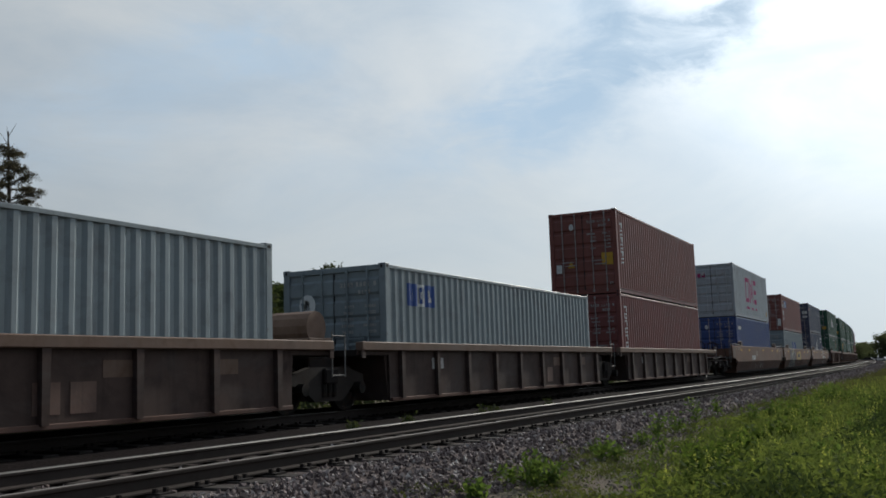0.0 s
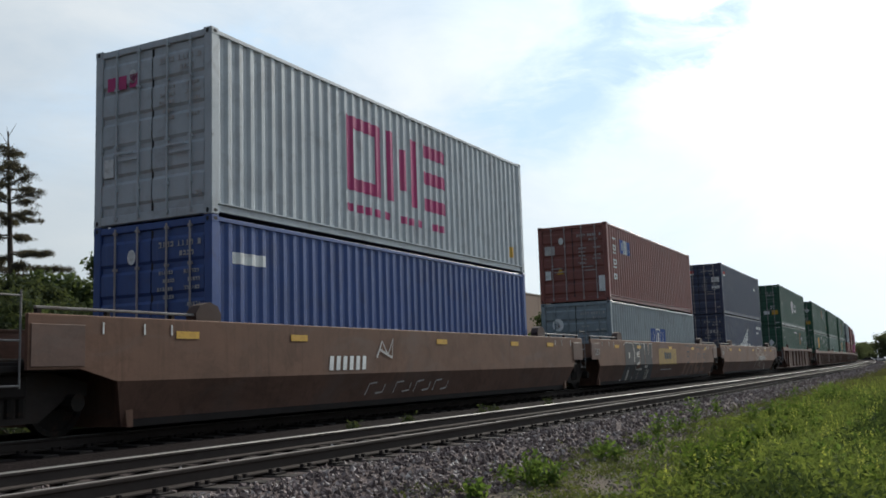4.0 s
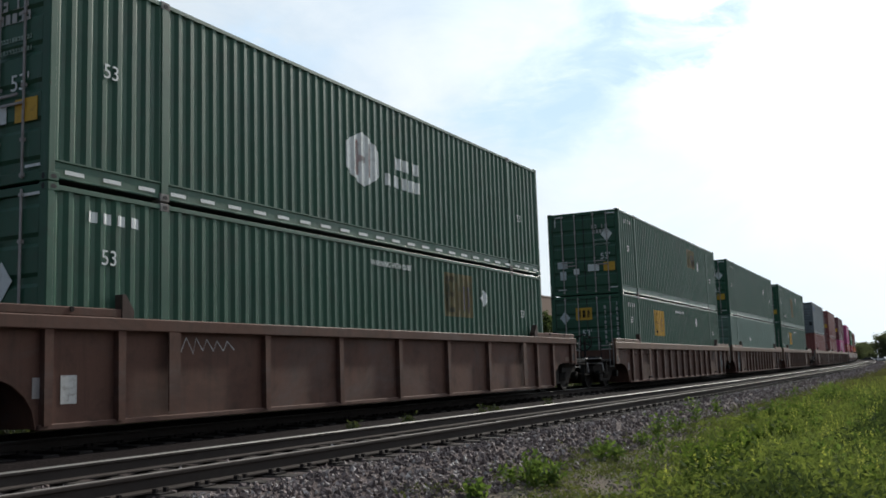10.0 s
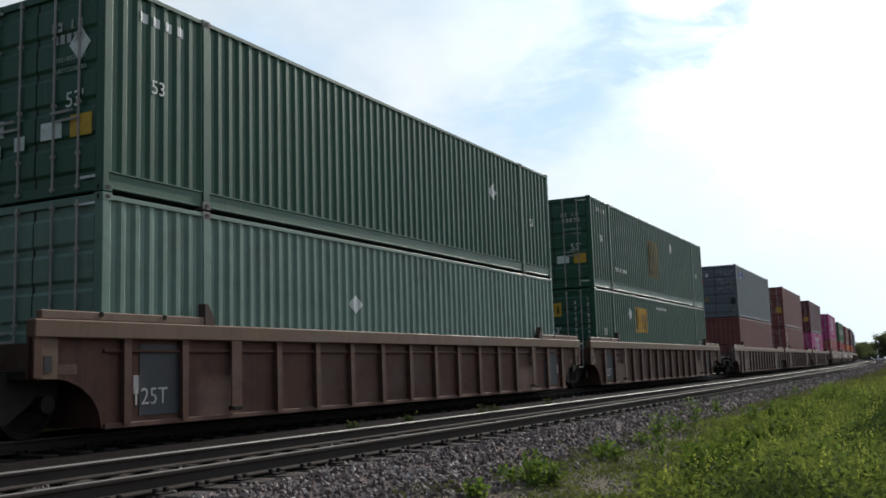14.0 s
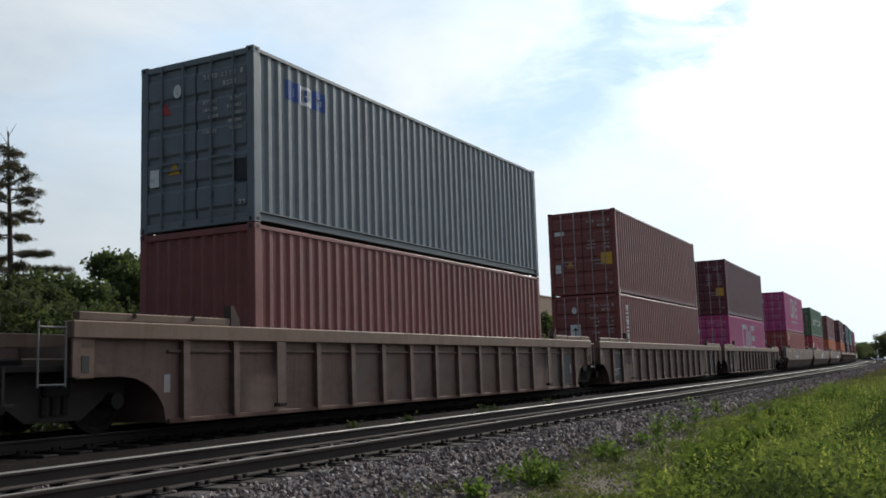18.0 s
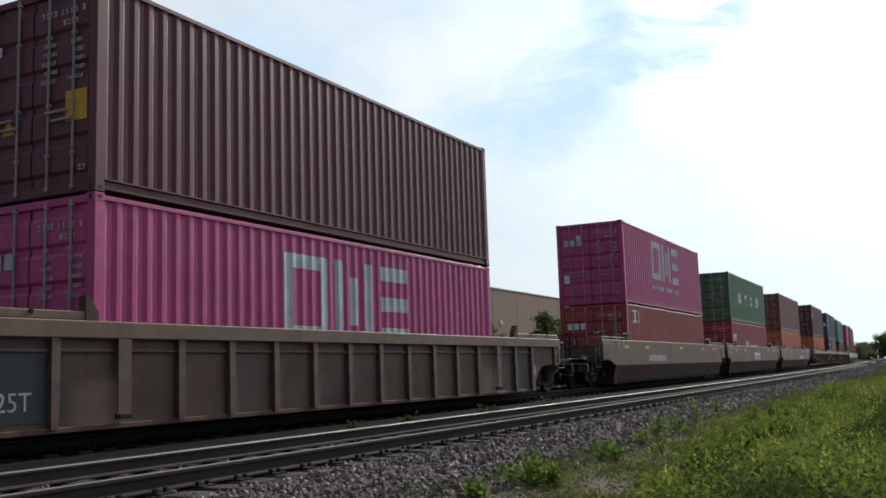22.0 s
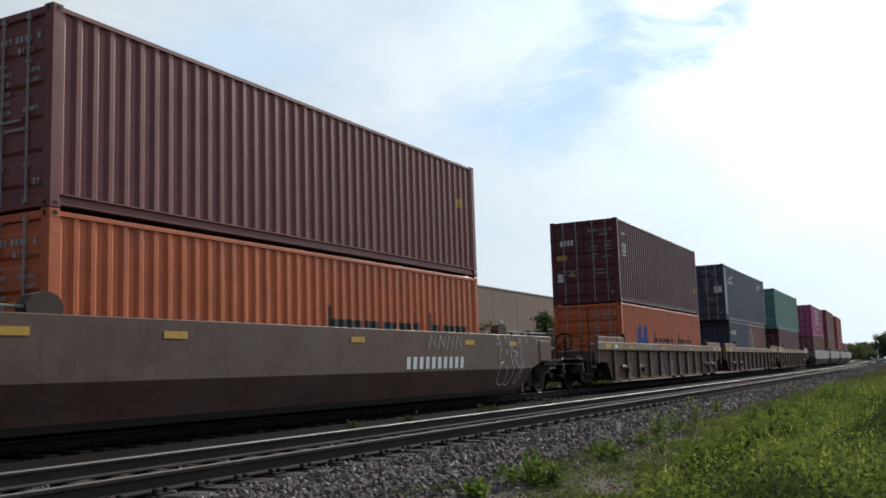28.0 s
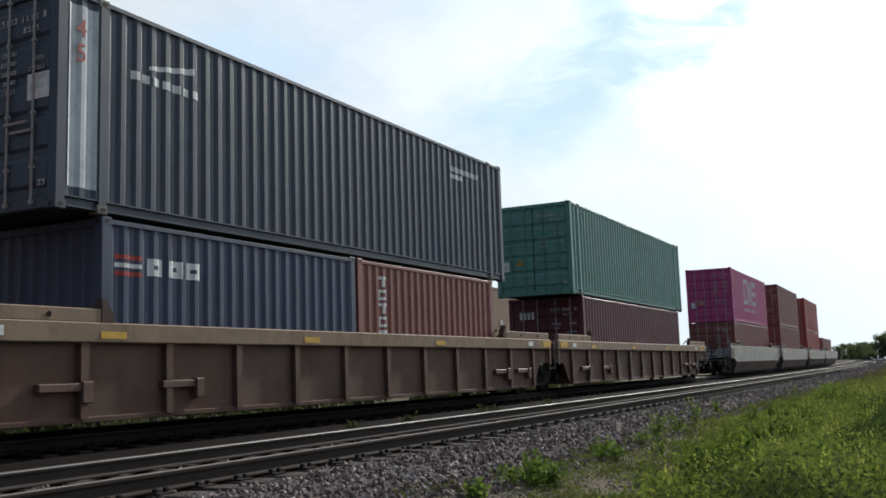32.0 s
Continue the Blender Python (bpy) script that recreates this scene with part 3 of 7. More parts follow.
def end_wall(H, W):
    f = corrugation(2 * W - 0.238, 0.25)
    b = Build()
    for x, d in f:
        b.v += [(d, -W + 0.119 + x, 0.14), (d, -W + 0.119 + x, H - 0.11)]
    for i in range(len(f) - 1):
        a = 2 * i
        b.f.append((a, a + 1, a + 3, a + 2))
    return b


def rod_mesh(H):
    b = Build().rod((0, 0, 0.06), (0, 0, H - 0.05), 0.017, 8)
    for z in (0.1, 0.55, 1.25, H - 0.7, H - 0.12):
        b.box(-0.020, 0.03, -0.030, 0.030, z - 0.022, z + 0.022)
    return b


# ---- well cars ----
CAR_CHORD = material("railcar_worn_chord", (0.145, 0.085, 0.058), rough=0.7, dirt=RUST, dirt_amount=0.5, streak=0.35, grain=30, blotch=1.0, bump=0.06, spec=0.22, scuff=0.6)
CAR_RUST = material("railcar_rust_brown", (0.152, 0.080, 0.052), rough=0.75, dirt=(0.08, 0.045, 0.03), dirt_amount=0.6, streak=0.5, grain=30, blotch=1.0, bump=0.06, spec=0.22, scuff=0.6)
CAR_PALE = material("railcar_pale_grey", (0.30, 0.29, 0.275), rough=0.75, dirt=(0.14, 0.12, 0.1), dirt_amount=0.5, streak=0.4, grain=30, blotch=1.0, bump=0.06, spec=0.22, scuff=0.6)
# Grimy lower-side colours; the shade of the inward slope is put into them.
CAR_LOW = material("railcar_lower_shade", (0.112, 0.060, 0.045), rough=0.85, dirt=(0.05, 0.03, 0.022), dirt_amount=0.6, streak=0.3, grain=30, blotch=1.0, bump=0.06, spec=0.22, scuff=0.6)
CAR_LOW_RUST = material("railcar_lower_rust_shade", (0.110, 0.058, 0.041), rough=0.85, dirt=(0.05, 0.03, 0.022), dirt_amount=0.6, streak=0.4, grain=30, blotch=1.0, bump=0.06, spec=0.22, scuff=0.6)
CARS, BOGIES = [], []


def reflector(parent, x, z, mat=None, w=0.45, h=0.10, y=-1.5):
    return part("reflector", Build().box(0, w, -0.006, 0.0, 0, h), mat or YELLOW, parent, "yellow reflective strip" if (mat or YELLOW) is YELLOW else "", at=pose(x, y, z))


def ring_mesh(c, r, t):
    """The rim of a hand wheel, standing across the train."""
    b = Build()
    n, m = 16, 6
    for i in range(n):
        p = 2 * math.pi * i / n
        for j in range(m):
            q = 2 * math.pi * j / m
            d = r + t * math.cos(q)
            b.v.append((c[0] + t * math.sin(q), c[1] + d * math.cos(p), c[2] + d * math.sin(p)))
    for i in range(n):
        for j in range(m):
            k, l = (i + 1) % n, (j + 1) % m
            b.f.append((i * m + j, k * m + j, k * m + l, i * m + l))
    return b


def ladder(parent, x, y, z0, z1, w=0.40):
    lad = part("ladder", Build().rod((0, 0, z0), (0, 0, z1), 0.013).rod((w, 0, z0), (w, 0, z1), 0.013), LADDER, parent, at=pose(x, y, 0))
    n = max(2, round((z1 - z0) / 0.36))
    for i in range(n):
        z = z0 + 0.03 + i * (z1 - z0 - 0.1) / max(1, n - 1)
        part("rung", shared(("rung", w), "rung", LADDER, lambda: Build().rod((0, 0, 0), (w, 0, 0), 0.013)), LADDER, lad, at=pose(0, 0, z))
    return lad


def railcar(kind, centre, pitch, joined, label, tone=None):
    """One unit of a well car. joined: whether each end (leading, trailing) shares a bogie with the next unit."""
    ob = thing("well_car", label, "railcar", "well cars of the train")
    CARS.append((ob, centre))
    half = pitch / 2
    ends = [half - 0.45 if j else half + 0.12 for j in joined]       # where the upper body stops
    feet = [half - 1.55 for j in joined]       # where the deep well stops
    e0, e1, f0, f1 = -ends[0], ends[1], -feet[0], feet[1]
    # Lower sides take a darker colour for the shade of their slope.
    low_mat = {"railcar_pale_grey": CAR_TAUPE, "railcar_rust_brown": CAR_LOW_RUST}.get(tone.name if tone else "", CAR_LOW)
    body = tone or {"S": CAR_TAUPE, "A": CAR_DEEP, "G": CAR_BROWN, "R": CAR_BROWN, "W": CAR_MUSHROOM}[kind]
    chord = {"S": body, "A": CAR_TAN, "G": CAR_BROWN, "R": CAR_TAN if tone else CAR_CHORD, "W": CHORD_PALE}[kind]
    top, under, sill = {"S": (1.45, 1.36, 0.08), "A": (1.24, 1.08, 0.15), "G": (1.47, 1.30, 0.15), "R": (1.42, 1.20, 0.10), "W": (1.40, 1.15, 0.20)}[kind]
    arch = {"A": 1.0, "W": 0.80, "R": 0.73, "G": 0.78, "S": 0.83}[kind]

    def opening(f, e, d):
        """The lower edge of the side over a bogie, from the end of the car down to the foot of the well."""
        if kind == "A":
            return [(e, arch), (f + d * 0.02, arch), (f, sill)]
        if kind == "W":
            return [(e, arch), (f + d * 0.50, arch - 0.03), (f, sill)]
        curve = [(f + d * (0.80 - 0.80 * math.cos(a)), sill + (arch - sill) * math.sin(a)) for a in (1.5708, 1.25, 0.95, 0.65, 0.35, 0.0)]
        return [(e, arch)] + curve
    for sy in (-1, 1):
        y = sy * 1.5
        if kind == "S":
            side = part("side_wall", Build().prism([(e0, 0.98 if joined[0] else 0.83), (f0 - (0.52 if joined[0] else 0.9), 0.98 if joined[0] else 0.83), (f0 - 0.32, 0.67), (f1 + 0.32, 0.67), (f1 + (0.52 if joined[1] else 0.9), 0.98 if joined[1] else 0.83), (e1, 0.98 if joined[1] else 0.83), (e1, top), (e0, top)], "y", y - sy * 0.05, y), body, ob)
            low = Build()
            z0 = sill
            for inner in (0.0, 0.05):
                low.v += [(f0 - 0.32, y - sy * inner, 0.67), (f1 + 0.32, y - sy * inner, 0.67), (f1 + 0.02, y - sy * (0.24 + inner), z0), (f0 - 0.02, y - sy * (0.24 + inner), z0)]
            low.f += [(0, 1, 2, 3), (4, 7, 6, 5), (0, 4, 5, 1), (3, 2, 6, 7), (0, 3, 7, 4), (1, 5, 6, 2)]
            part("lower_side_wall", low, low_mat, ob, "grimy lower side that slopes inwards, shade put into its darker colour")
            part("top_lip", Build().box(e0, e1, -0.03, 0.03, 0, 0.05, 0.01), body, ob, at=pose(0, y - sy * 0.035, top - 0.02))
        else:
            part("side_wall", Build().prism(opening(f0, e0, -1) + opening(f1, e1, 1)[::-1] + [(e1, under), (e0, under)], "y", sy * 1.36, sy * 1.40), body, ob)
            part("top_chord", Build().box(e0, e1, min(0, -sy * 0.16), max(0, -sy * 0.16), under, top, 0.015), chord, ob, at=pose(0, y, 0))
            part("bottom_sill", Build().box(f0 + 0.02, f1 - 0.02, min(0, -sy * 0.09), max(0, -sy * 0.09), sill - 0.02, sill + 0.05, 0.01), low_mat, ob, at=pose(0, sy * 1.445, 0))
            if kind == "R" and sy < 0:
                part("ledge", Build().box(f0, f1, 0, 0.05, 0, 0.045, 0.01), body, ob, at=pose(0, -1.44, under - 0.17))
            step = {"A": 1.48, "G": 2.06, "R": 1.06, "W": 1.45}[kind]
            n = int((f1 - f0 - 0.2) / step)
            start = (f0 + f1) / 2 - n * step / 2
            rib = shared(("rib", kind, sy), "rib", body, lambda: Build().prism([(-0.055, sill + 0.03), (0.055, sill + 0.03), (0.065, under + 0.002), (-0.065, under + 0.002)], "y", sy * 1.395, sy * 1.485))
            flat = shared(("flange", kind, sy), "rib", body, lambda: Build().box(-0.11, 0.11, min(sy * 1.485, sy * 1.505), max(sy * 1.485, sy * 1.505), sill + 0.1, under + 0.002))
            for i in range(n + 1):
                r = part("rib", flat if (kind in "RG" and i in ((2, n - 2) if kind == "R" else (1, n - 1))) else rib, body, ob, at=pose(start + i * step, 0, 0))
                if kind == "R" and i in (2, n - 2) and sy < 0:
                    part("jack_pad", Build().box(-0.10, 0.10, -1.53, -1.42, sill + 0.10, sill + 0.16, 0.01), IRON, ob, at=pose(start + i * step, 0, 0))
            if kind == "G":
                for x in (start + 0.55 * step, start + (n - 0.55) * step):
                    part("rib", rib, body, ob, at=pose(x, 0, 0))
            # tall end plates over the bogies
            for x, d in ((e0, 1), (e1, -1)):
                part("end_plate", Build().box(min(x, x + d * 0.12), max(x, x + d * 0.12), -0.02, 0.02, arch - (0.0 if kind == "R" else 0.06), under + 0.001, 0.006), body, ob, at=pose(0, sy * 1.47, 0))
            if sy < 0 and kind in "RG":
                for x, d in ((e0, 1), (e1, -1)):
                    part("end_post", Build().box(min(x + d * 0.06, x + d * 0.36), max(x + d * 0.06, x + d * 0.36), -1.475, -1.395, arch - 0.02, under + 0.001, 0.01), chord, ob)
                    part("post_hole", Build().box(min(x + d * 0.15, x + d * 0.27), max(x + d * 0.15, x + d * 0.27), -1.480, -1.474, arch + 0.06, arch + 0.26, 0.002), RUBBER, ob)
                    part("stencil_patch", Build().box(min(x + d * 0.42, x + d * 0.70), max(x + d * 0.42, x + d * 0.70), -1.406, -1.399, arch + 0.04, arch + 0.16), CAR_TAN, ob)
                    part("notice_plate", Build().box(min(x + d * 1.62, x + d * 1.74), max(x + d * 1.62, x + d * 1.74), -1.406, -1.399, 0.50, 0.74), ROD_WORN, ob)
            if sy < 0 and kind in "RWG":
                # guide beams that stand on the chord at both ends
                for x0, x1 in ((e0 + 0.1, e0 + 2.9), (e1 - 2.9, e1 - 0.1)):
                    g = part("guide_beam", Build().box(x0, x1, -0.05, 0.05, top, top + (0.17 if kind == "W" else 0.11), 0.012), {"G": body, "W": CHORD_PALE}.get(kind, CAR_TAN), ob, at=pose(0, -1.43, 0))
                    inner, way = (x1, 1) if x0 < 0 else (x0, -1)
                    part("guide_wedge", Build().prism([(inner, top - 0.02), (inner + way * 0.20, top - 0.02), (inner + way * 0.20, top + 0.10), (inner + way * 0.06, top + 0.30), (inner, top + 0.30)], "y", -1.49, -1.36), CAR_DEEP, ob, "worn container guide standing on the chord")
                    for k in (0.9, 2.0):
                        part("bolt_head", shared(("bolt", sy), "bolt_head", IRON, lambda: Build().rod((0, -1.49, 0), (0, -1.475, 0), 0.035, 8)), IRON, g, at=pose(x0 + k, 1.43 - 0.0, top + 0.08))
            if kind == "R" and sy < 0:
                for x in ((f0 + 0.62, f1 - 1.55) if joined[0] else (f1 - 1.55,)):
                    part("panel_plate", Build().box(x, x + 0.92, -1.412, -1.402, sill + 0.12, under - 0.06), CAR_GREY, ob, "dark painted panel with white lettering")
    # floor, bulkheads and decks over the bogies
    part("well_floor", Build().box(f0, f1, -1.3, 1.3, sill, sill + 0.10), IRON, ob)
    for x, f, d in ((e0, f0, -1), (e1, f1, 1)):
        part("bulkhead", Build().prism([(f - d * 0.1, sill), (f + d * 0.0, sill), (f + d * 0.12, arch), (f + d * 0.12, under), (f - d * 0.1, under)], "y", -1.35, 1.35), body, ob)
        a, b = sorted((f + d * 0.1, x))
        part("end_deck", Build().box(a, b, -1.36, 1.36, arch - 0.02, arch + 0.10, 0.01), IRON, ob)
    if kind == "S":
        for x, d in ((e0, 1), (e1, -1)):
            part("end_box", Build().box(min(x, x + d * 0.85) + 0.03, max(x, x + d * 0.85) - 0.03, -1.515, -1.498, 0.86, 1.36, 0.006), CAR_TAUPE, ob)
            part("grab_beam", Build().box(min(x + d * 0.15, x + d * 2.85), max(x + d * 0.15, x + d * 2.85), -1.44, -1.39, 1.54, 1.575, 0.008), LADDER, ob, "long pale grab beam along the top edge")
            for k in (0.2, 1.25, 2.4):
                part("bracket", shared("sbracket", "bracket", IRON, lambda: Build().box(-0.03, 0.03, -1.44, -1.38, 1.42, 1.54)), IRON, ob, at=pose(x + d * k, 0, 0))
            part("guide_wedge", Build().prism([(x + d * 2.84, 1.44), (x + d * 3.34, 1.44), (x + d * 3.36, 1.58), (x + d * 3.28, 1.70), (x + d * 3.12, 1.75), (x + d * 2.92, 1.70), (x + d * 2.82, 1.58)], "y", -1.47, -1.28), CAR_DEEP, ob, "dark hinged container guide")
        for x in (e0 + 2.4, e0 + 5.0, 0.2, e1 - 5.2, e1 - 2.8):
            reflector(ob, x, 1.22, y=-1.5)
        for x in (e0 + 1.1, e0 + 1.8, e0 + 2.3, e1 - 2.2, e1 - 1.7, e1 - 1.0):
            part("tick", shared("tick", "tick", WHITE, lambda: Build().box(0, 0.025, -1.505, -1.5, 1.26, 1.40)), WHITE, ob)  .location.x = x
    for i, (j, x, d) in enumerate(((joined[0], e0, -1), (joined[1], e1, 1))):
        if d > 0 or not j:
            ladder(ob, x + d * 0.04 - (0.4 if d < 0 else 0.0), -1.42, 0.62, 1.75 if kind == "S" else 1.40)
        if not j:
            # end platform, hand rail and coupler
            part("end_platform", Build().box(min(x, x + d * 1.15), max(x, x + d * 1.15), -1.35, 1.35, 0.80, 0.88, 0.01), IRON, ob)
            part("draft_sill", Build().box(min(x - d * 0.5, x + d * 1.1), max(x - d * 0.5, x + d * 1.1), -0.3, 0.3, 0.55, 0.82, 0.02), IRON, ob)
            part("coupler", Build().box(min(x + d, x + d * 1.55), max(x + d, x + d * 1.55), -0.10, 0.10, 0.70, 0.92, 0.03).box(min(x + d * 1.4, x + d * 1.75), max(x + d * 1.4, x + d * 1.75), -0.2, 0.16, 0.64, 0.98, 0.04), IRON, ob)
            part("hand_rail", Build().rod((x + d * 0.95, -1.3, 0.86), (x + d * 0.95, -1.3, 1.55), 0.016).rod((x + d * 0.95, -0.8, 0.86), (x + d * 0.95, -0.8, 1.55), 0.016).rod((x + d * 0.95, -1.3, 1.55), (x + d * 0.95, -0.8, 1.55), 0.016), IRON, ob)
            rim = part("brake_wheel", ring_mesh((0, 0, 0), 0.26, 0.022), IRON, ob, at=pose(x + d * 0.55, -0.62, 1.42))
            for turn in (90, 210, 330):
                part("spoke", Build().rod((0, 0, 0), (0, 0.25 * math.cos(radians(turn)), 0.25 * math.sin(radians(turn))), 0.016), IRON, rim)
            part("brake_post", Build().rod((x + d * 0.5, -0.62, 0.86), (x + d * 0.5, -0.62, 1.44), 0.03), IRON, ob)
            part("air_hose", Build().rod((x + d * 1.2, -0.35, 0.70), (x + d * 1.45, -0.42, 0.38), 0.028).rod((x + d * 1.45, -0.42, 0.38), (x + d * 1.75, -0.38, 0.42), 0.028), RUBBER, ob)
            part("uncoupling_lever", Build().rod((x + d * 1.18, -1.4, 0.74), (x + d * 1.18, -0.2, 0.78), 0.016).rod((x + d * 1.18, -1.4, 0.74), (x + d * 1.18, -1.42, 0.50), 0.016), ROD_WORN, ob)
            part("crossover_step", Build().box(min(x + d * 1.12, x + d * 1.32), max(x + d * 1.12, x + d * 1.32), -1.36, -0.5, 0.885, 0.91, 0.004), ROD_WORN, ob, "worn steel crossover step")
            part("end_step", Build().box(min(x + d * 0.75, x + d * 1.1), max(x + d * 0.75, x + d * 1.1), -1.45, -1.2, 0.42, 0.45).box(x + d * 0.92 - 0.02, x + d * 0.92 + 0.02, -1.45, -1.42, 0.42, 0.86), IRON, ob)
    return ob


def bogie_master():
    ob = thing("bogie", "dark cast-steel freight bogie with two axles", "bogie", "bogies of the train")
    for sy in (-1, 1):
        y = sy * 1.0
        fr = Build().prism([(-1.15, 0.50), (-1.15, 0.66), (-0.55, 0.80), (0.55, 0.80), (1.15, 0.66), (1.15, 0.50), (0.80, 0.46), (0.42, 0.20), (-0.42, 0.20), (-0.80, 0.46)], "y", y - 0.07, y + 0.07)
        f = part("side_frame", fr, BOGIE_FRAME, ob)
        for x in (-0.16, 0.0, 0.16):
            part("spring", shared("spring", "spring", WHEEL, lambda: Build().rod((0, 0, 0.28), (0, 0, 0.50), 0.065, 8)), WHEEL, f, at=pose(x, y + sy * 0.06, 0))
        for x in (-0.89, 0.89):
            part("bearing_cap", shared(("cap", sy), "bearing_cap", WHEEL, lambda: Build().rod((0, 0, 0), (0, sy * 0.16, 0), 0.11, 12)), WHEEL, f, at=pose(x, y + sy * 0.05, 0.42))
    part("bolster", Build().box(-0.2, 0.2, -1.15, 1.15, 0.5, 0.78, 0.03), IRON, ob)
    part("centre_pedestal", Build().box(-0.35, 0.35, -0.9, 0.9, 0.76, 0.98, 0.02), IRON, ob)
    for x in (-0.89, 0.89):
        ax = part("axle", Build().rod((0, -1.0, 0.42), (0, 1.0, 0.42), 0.08, 10), WHEEL, ob, at=pose(x, 0, 0))
        for sy in (-1, 1):
            wheel = Build()
            n = 28
            rings = [(0.10, 0.70), (0.34, 0.715), (0.36, 0.69), (0.42, 0.69), (0.42, 0.82), (0.36, 0.82), (0.34, 0.775), (0.10, 0.80)]
            for r, w in rings:
                wheel.v += [(r * math.cos(2 * math.pi * i / n), sy * w, 0.42 + r * math.sin(2 * math.pi * i / n)) for i in range(n)]
            for k in range(len(rings) - 1):
                for i in range(n):
                    j = (i + 1) % n
                    wheel.f.append((k * n + i, k * n + j, (k + 1) * n + j, (k + 1) * n + i))
            part("wheel", wheel, WHEEL, ax)
    return ob


BOGIE = None


def bogie(centre):
    global BOGIE
    if BOGIE is None:
        BOGIE = bogie_master()
        ob = BOGIE
    else:
        ob = copy_thing(BOGIE, pose(0, 0, 0))
    BOGIES.append((ob, centre))


def car_set(kind, centres, label, tone=None):
    pitches = [b - a for a, b in zip(centres, centres[1:])]
    pitch = sum(pitches) / len(pitches) if pitches else 19.8
    units = []
    for i, c in enumerate(centres):
        units.append(railcar(kind, c, pitch, (i > 0, i < len(centres) - 1), label, tone))
    bogie(centres[0] - pitch / 2)
    for a, b in zip(centres, centres[1:]):
        bogie((a + b) / 2)
    bogie(centres[-1] + pitch / 2)
    return units


set_a = car_set("A", [-57.4, -41.65, -25.9], "brown ribbed well car with a tan top chord")
set_b = car_set("S", [-3.9, 15.38, 34.92], "smooth-sided rusty brown well car with graffiti", CAR_RUST)
set_c = car_set("G", [58.57], "rust-brown ribbed single well car")
set_d = car_set("R", [82.35, 102.0, 121.75], "brown ribbed well car with a sun-bleached tan chord")
set_e = car_set("R", [145.57, 165.1, 184.8], "taupe ribbed well car with tan chord and dark panels", CAR_TAUPE)
set_f = car_set("S", [208.4, 228.0, 247.8], "smooth-sided taupe well car with yellow strips")
set_g = car_set("W", [271.5, 291.1, 310.0], "taupe ribbed well car with a wide tan chord")
set_h = car_set("S", [335.1, 353.5, 371.7], "pale smooth-sided well car", CAR_PALE)
set_i = car_set("S", [390.0], "pale smooth-sided well car at the end of the train", CAR_PALE)

# ---- the load ----
LO, HI, L40, L53, L45, L20 = 2.591, 2.896, 12.192, 16.154, 13.716, 6.058
FLOOR = 0.205


def load(front, length, lower, upper, kind="iso", under_front=None, under_length=None):
    """A container in the well and one on top: (colour, height, label, end)."""
    made = []
    if lower:
        c, h, text, end = lower
        made.append(Box(front if under_front is None else under_front, under_length or length, h, FLOOR, c, text, kind, end))
    if upper:
        c, h, text, end = upper
        made.append(Box(front, length, h, FLOOR + lower[1] + 0.025, c, text, kind, end))
    return made


(box_a,) = load(-63.5, L40, ("grey", LO, "blue-grey corrugated steel container in a well car", "door"), None)
(box_b,) = load(-47.75, L40, ("grey", LO, "blue-grey corrugated container with a blue and white emblem", "door"), None)
box_c, box_c2 = load(-32.13, L40, ("maroon", HI, "maroon corrugated container with a white upright column of marks", "door"), ("brown", HI, "reddish brown container stacked on top, with a white mark column", "door"))
box_d, box_d2 = load(-10.28, L40, ("blue", HI, "dark blue corrugated container under a pale one", "door"), ("pale", HI, "pale grey container with large magenta emblem", "door"))
box_e, box_e2 = load(9.24, L40, ("grey", LO, "grey corrugated container with a blue and white emblem", "door"), ("brown", LO, "reddish brown container with blue and white emblem on top", "door"))
box_f, box_f2 = load(28.82, L40, ("navy", HI, "navy blue container with a white winged emblem", "door"), ("navy", LO, "navy blue container stacked on top", "door"))
box_g, box_g2 = load(50.42, L53, ("green", HI, "long green container in the well", "door"), ("green", HI, "long green container with a white and red emblem on top", "door"), "dom")
box_h, box_h2 = load(74.17, L53, ("green", HI, "long green container with a yellow square emblem", "door"), ("green", HI, "long green container stacked on top", "door"), "dom")
box_i, box_i2 = load(93.77, L53, ("palegreen", HI, "dusty faded green container with white diamond placard", "door"), ("green", HI, "long green container stacked on a faded one", "door"), "dom")
box_j, box_j2 = load(113.62, L53, ("green", HI, "long green container with yellow square emblem and white diamond", "door"), ("green", HI, "long green container with a faded yellow emblem on top", "door"), "dom")
box_l, box_l2 = load(139.45, L40, ("maroon", HI, "dull maroon corrugated container in the well", "plain"), ("steel", HI, "dark blue-grey container with a white and blue emblem on top", "door"))
box_m, box_m2 = load(159.0, L40, ("maroon", HI, "maroon container with an upright white mark column", "door"), ("maroon", HI, "maroon container with a yellow placard on its doors", "door"))
box_n, box_n2 = load(178.7, L40, ("pink", HI, "bright magenta container with large pale emblem", "door"), ("plum", HI, "dark plum container stacked on a magenta one", "door"))
box_o, box_o2 = load(202.3, L40, ("coral", LO, "faded red container with white marks near its end", "door"), ("pink", HI, "magenta container with large pale emblem on top", "door"))
box_p, box_p2 = load(221.9, L40, ("red", LO, "bright red container with white marks", "door"), ("moss", LO, "leaf green container with four large white marks", "door"))
box_q, box_q2 = load(241.73, L40, ("orange", LO, "orange corrugated container in a smooth well car", "door"), ("maroon", LO, "maroon container stacked on an orange one", "door"))
box_r, box_r2 = load(265.4, L40, ("orange", LO, "orange container with a blue emblem and dark marks", "door"), ("plum", HI, "dark plum container with white marks on its doors", "door"))
box_s2 = Box(284.3, L45, HI, FLOOR + LO + 0.025, "slate", "long dark slate container with pale end post, overhanging", "iso", "door")
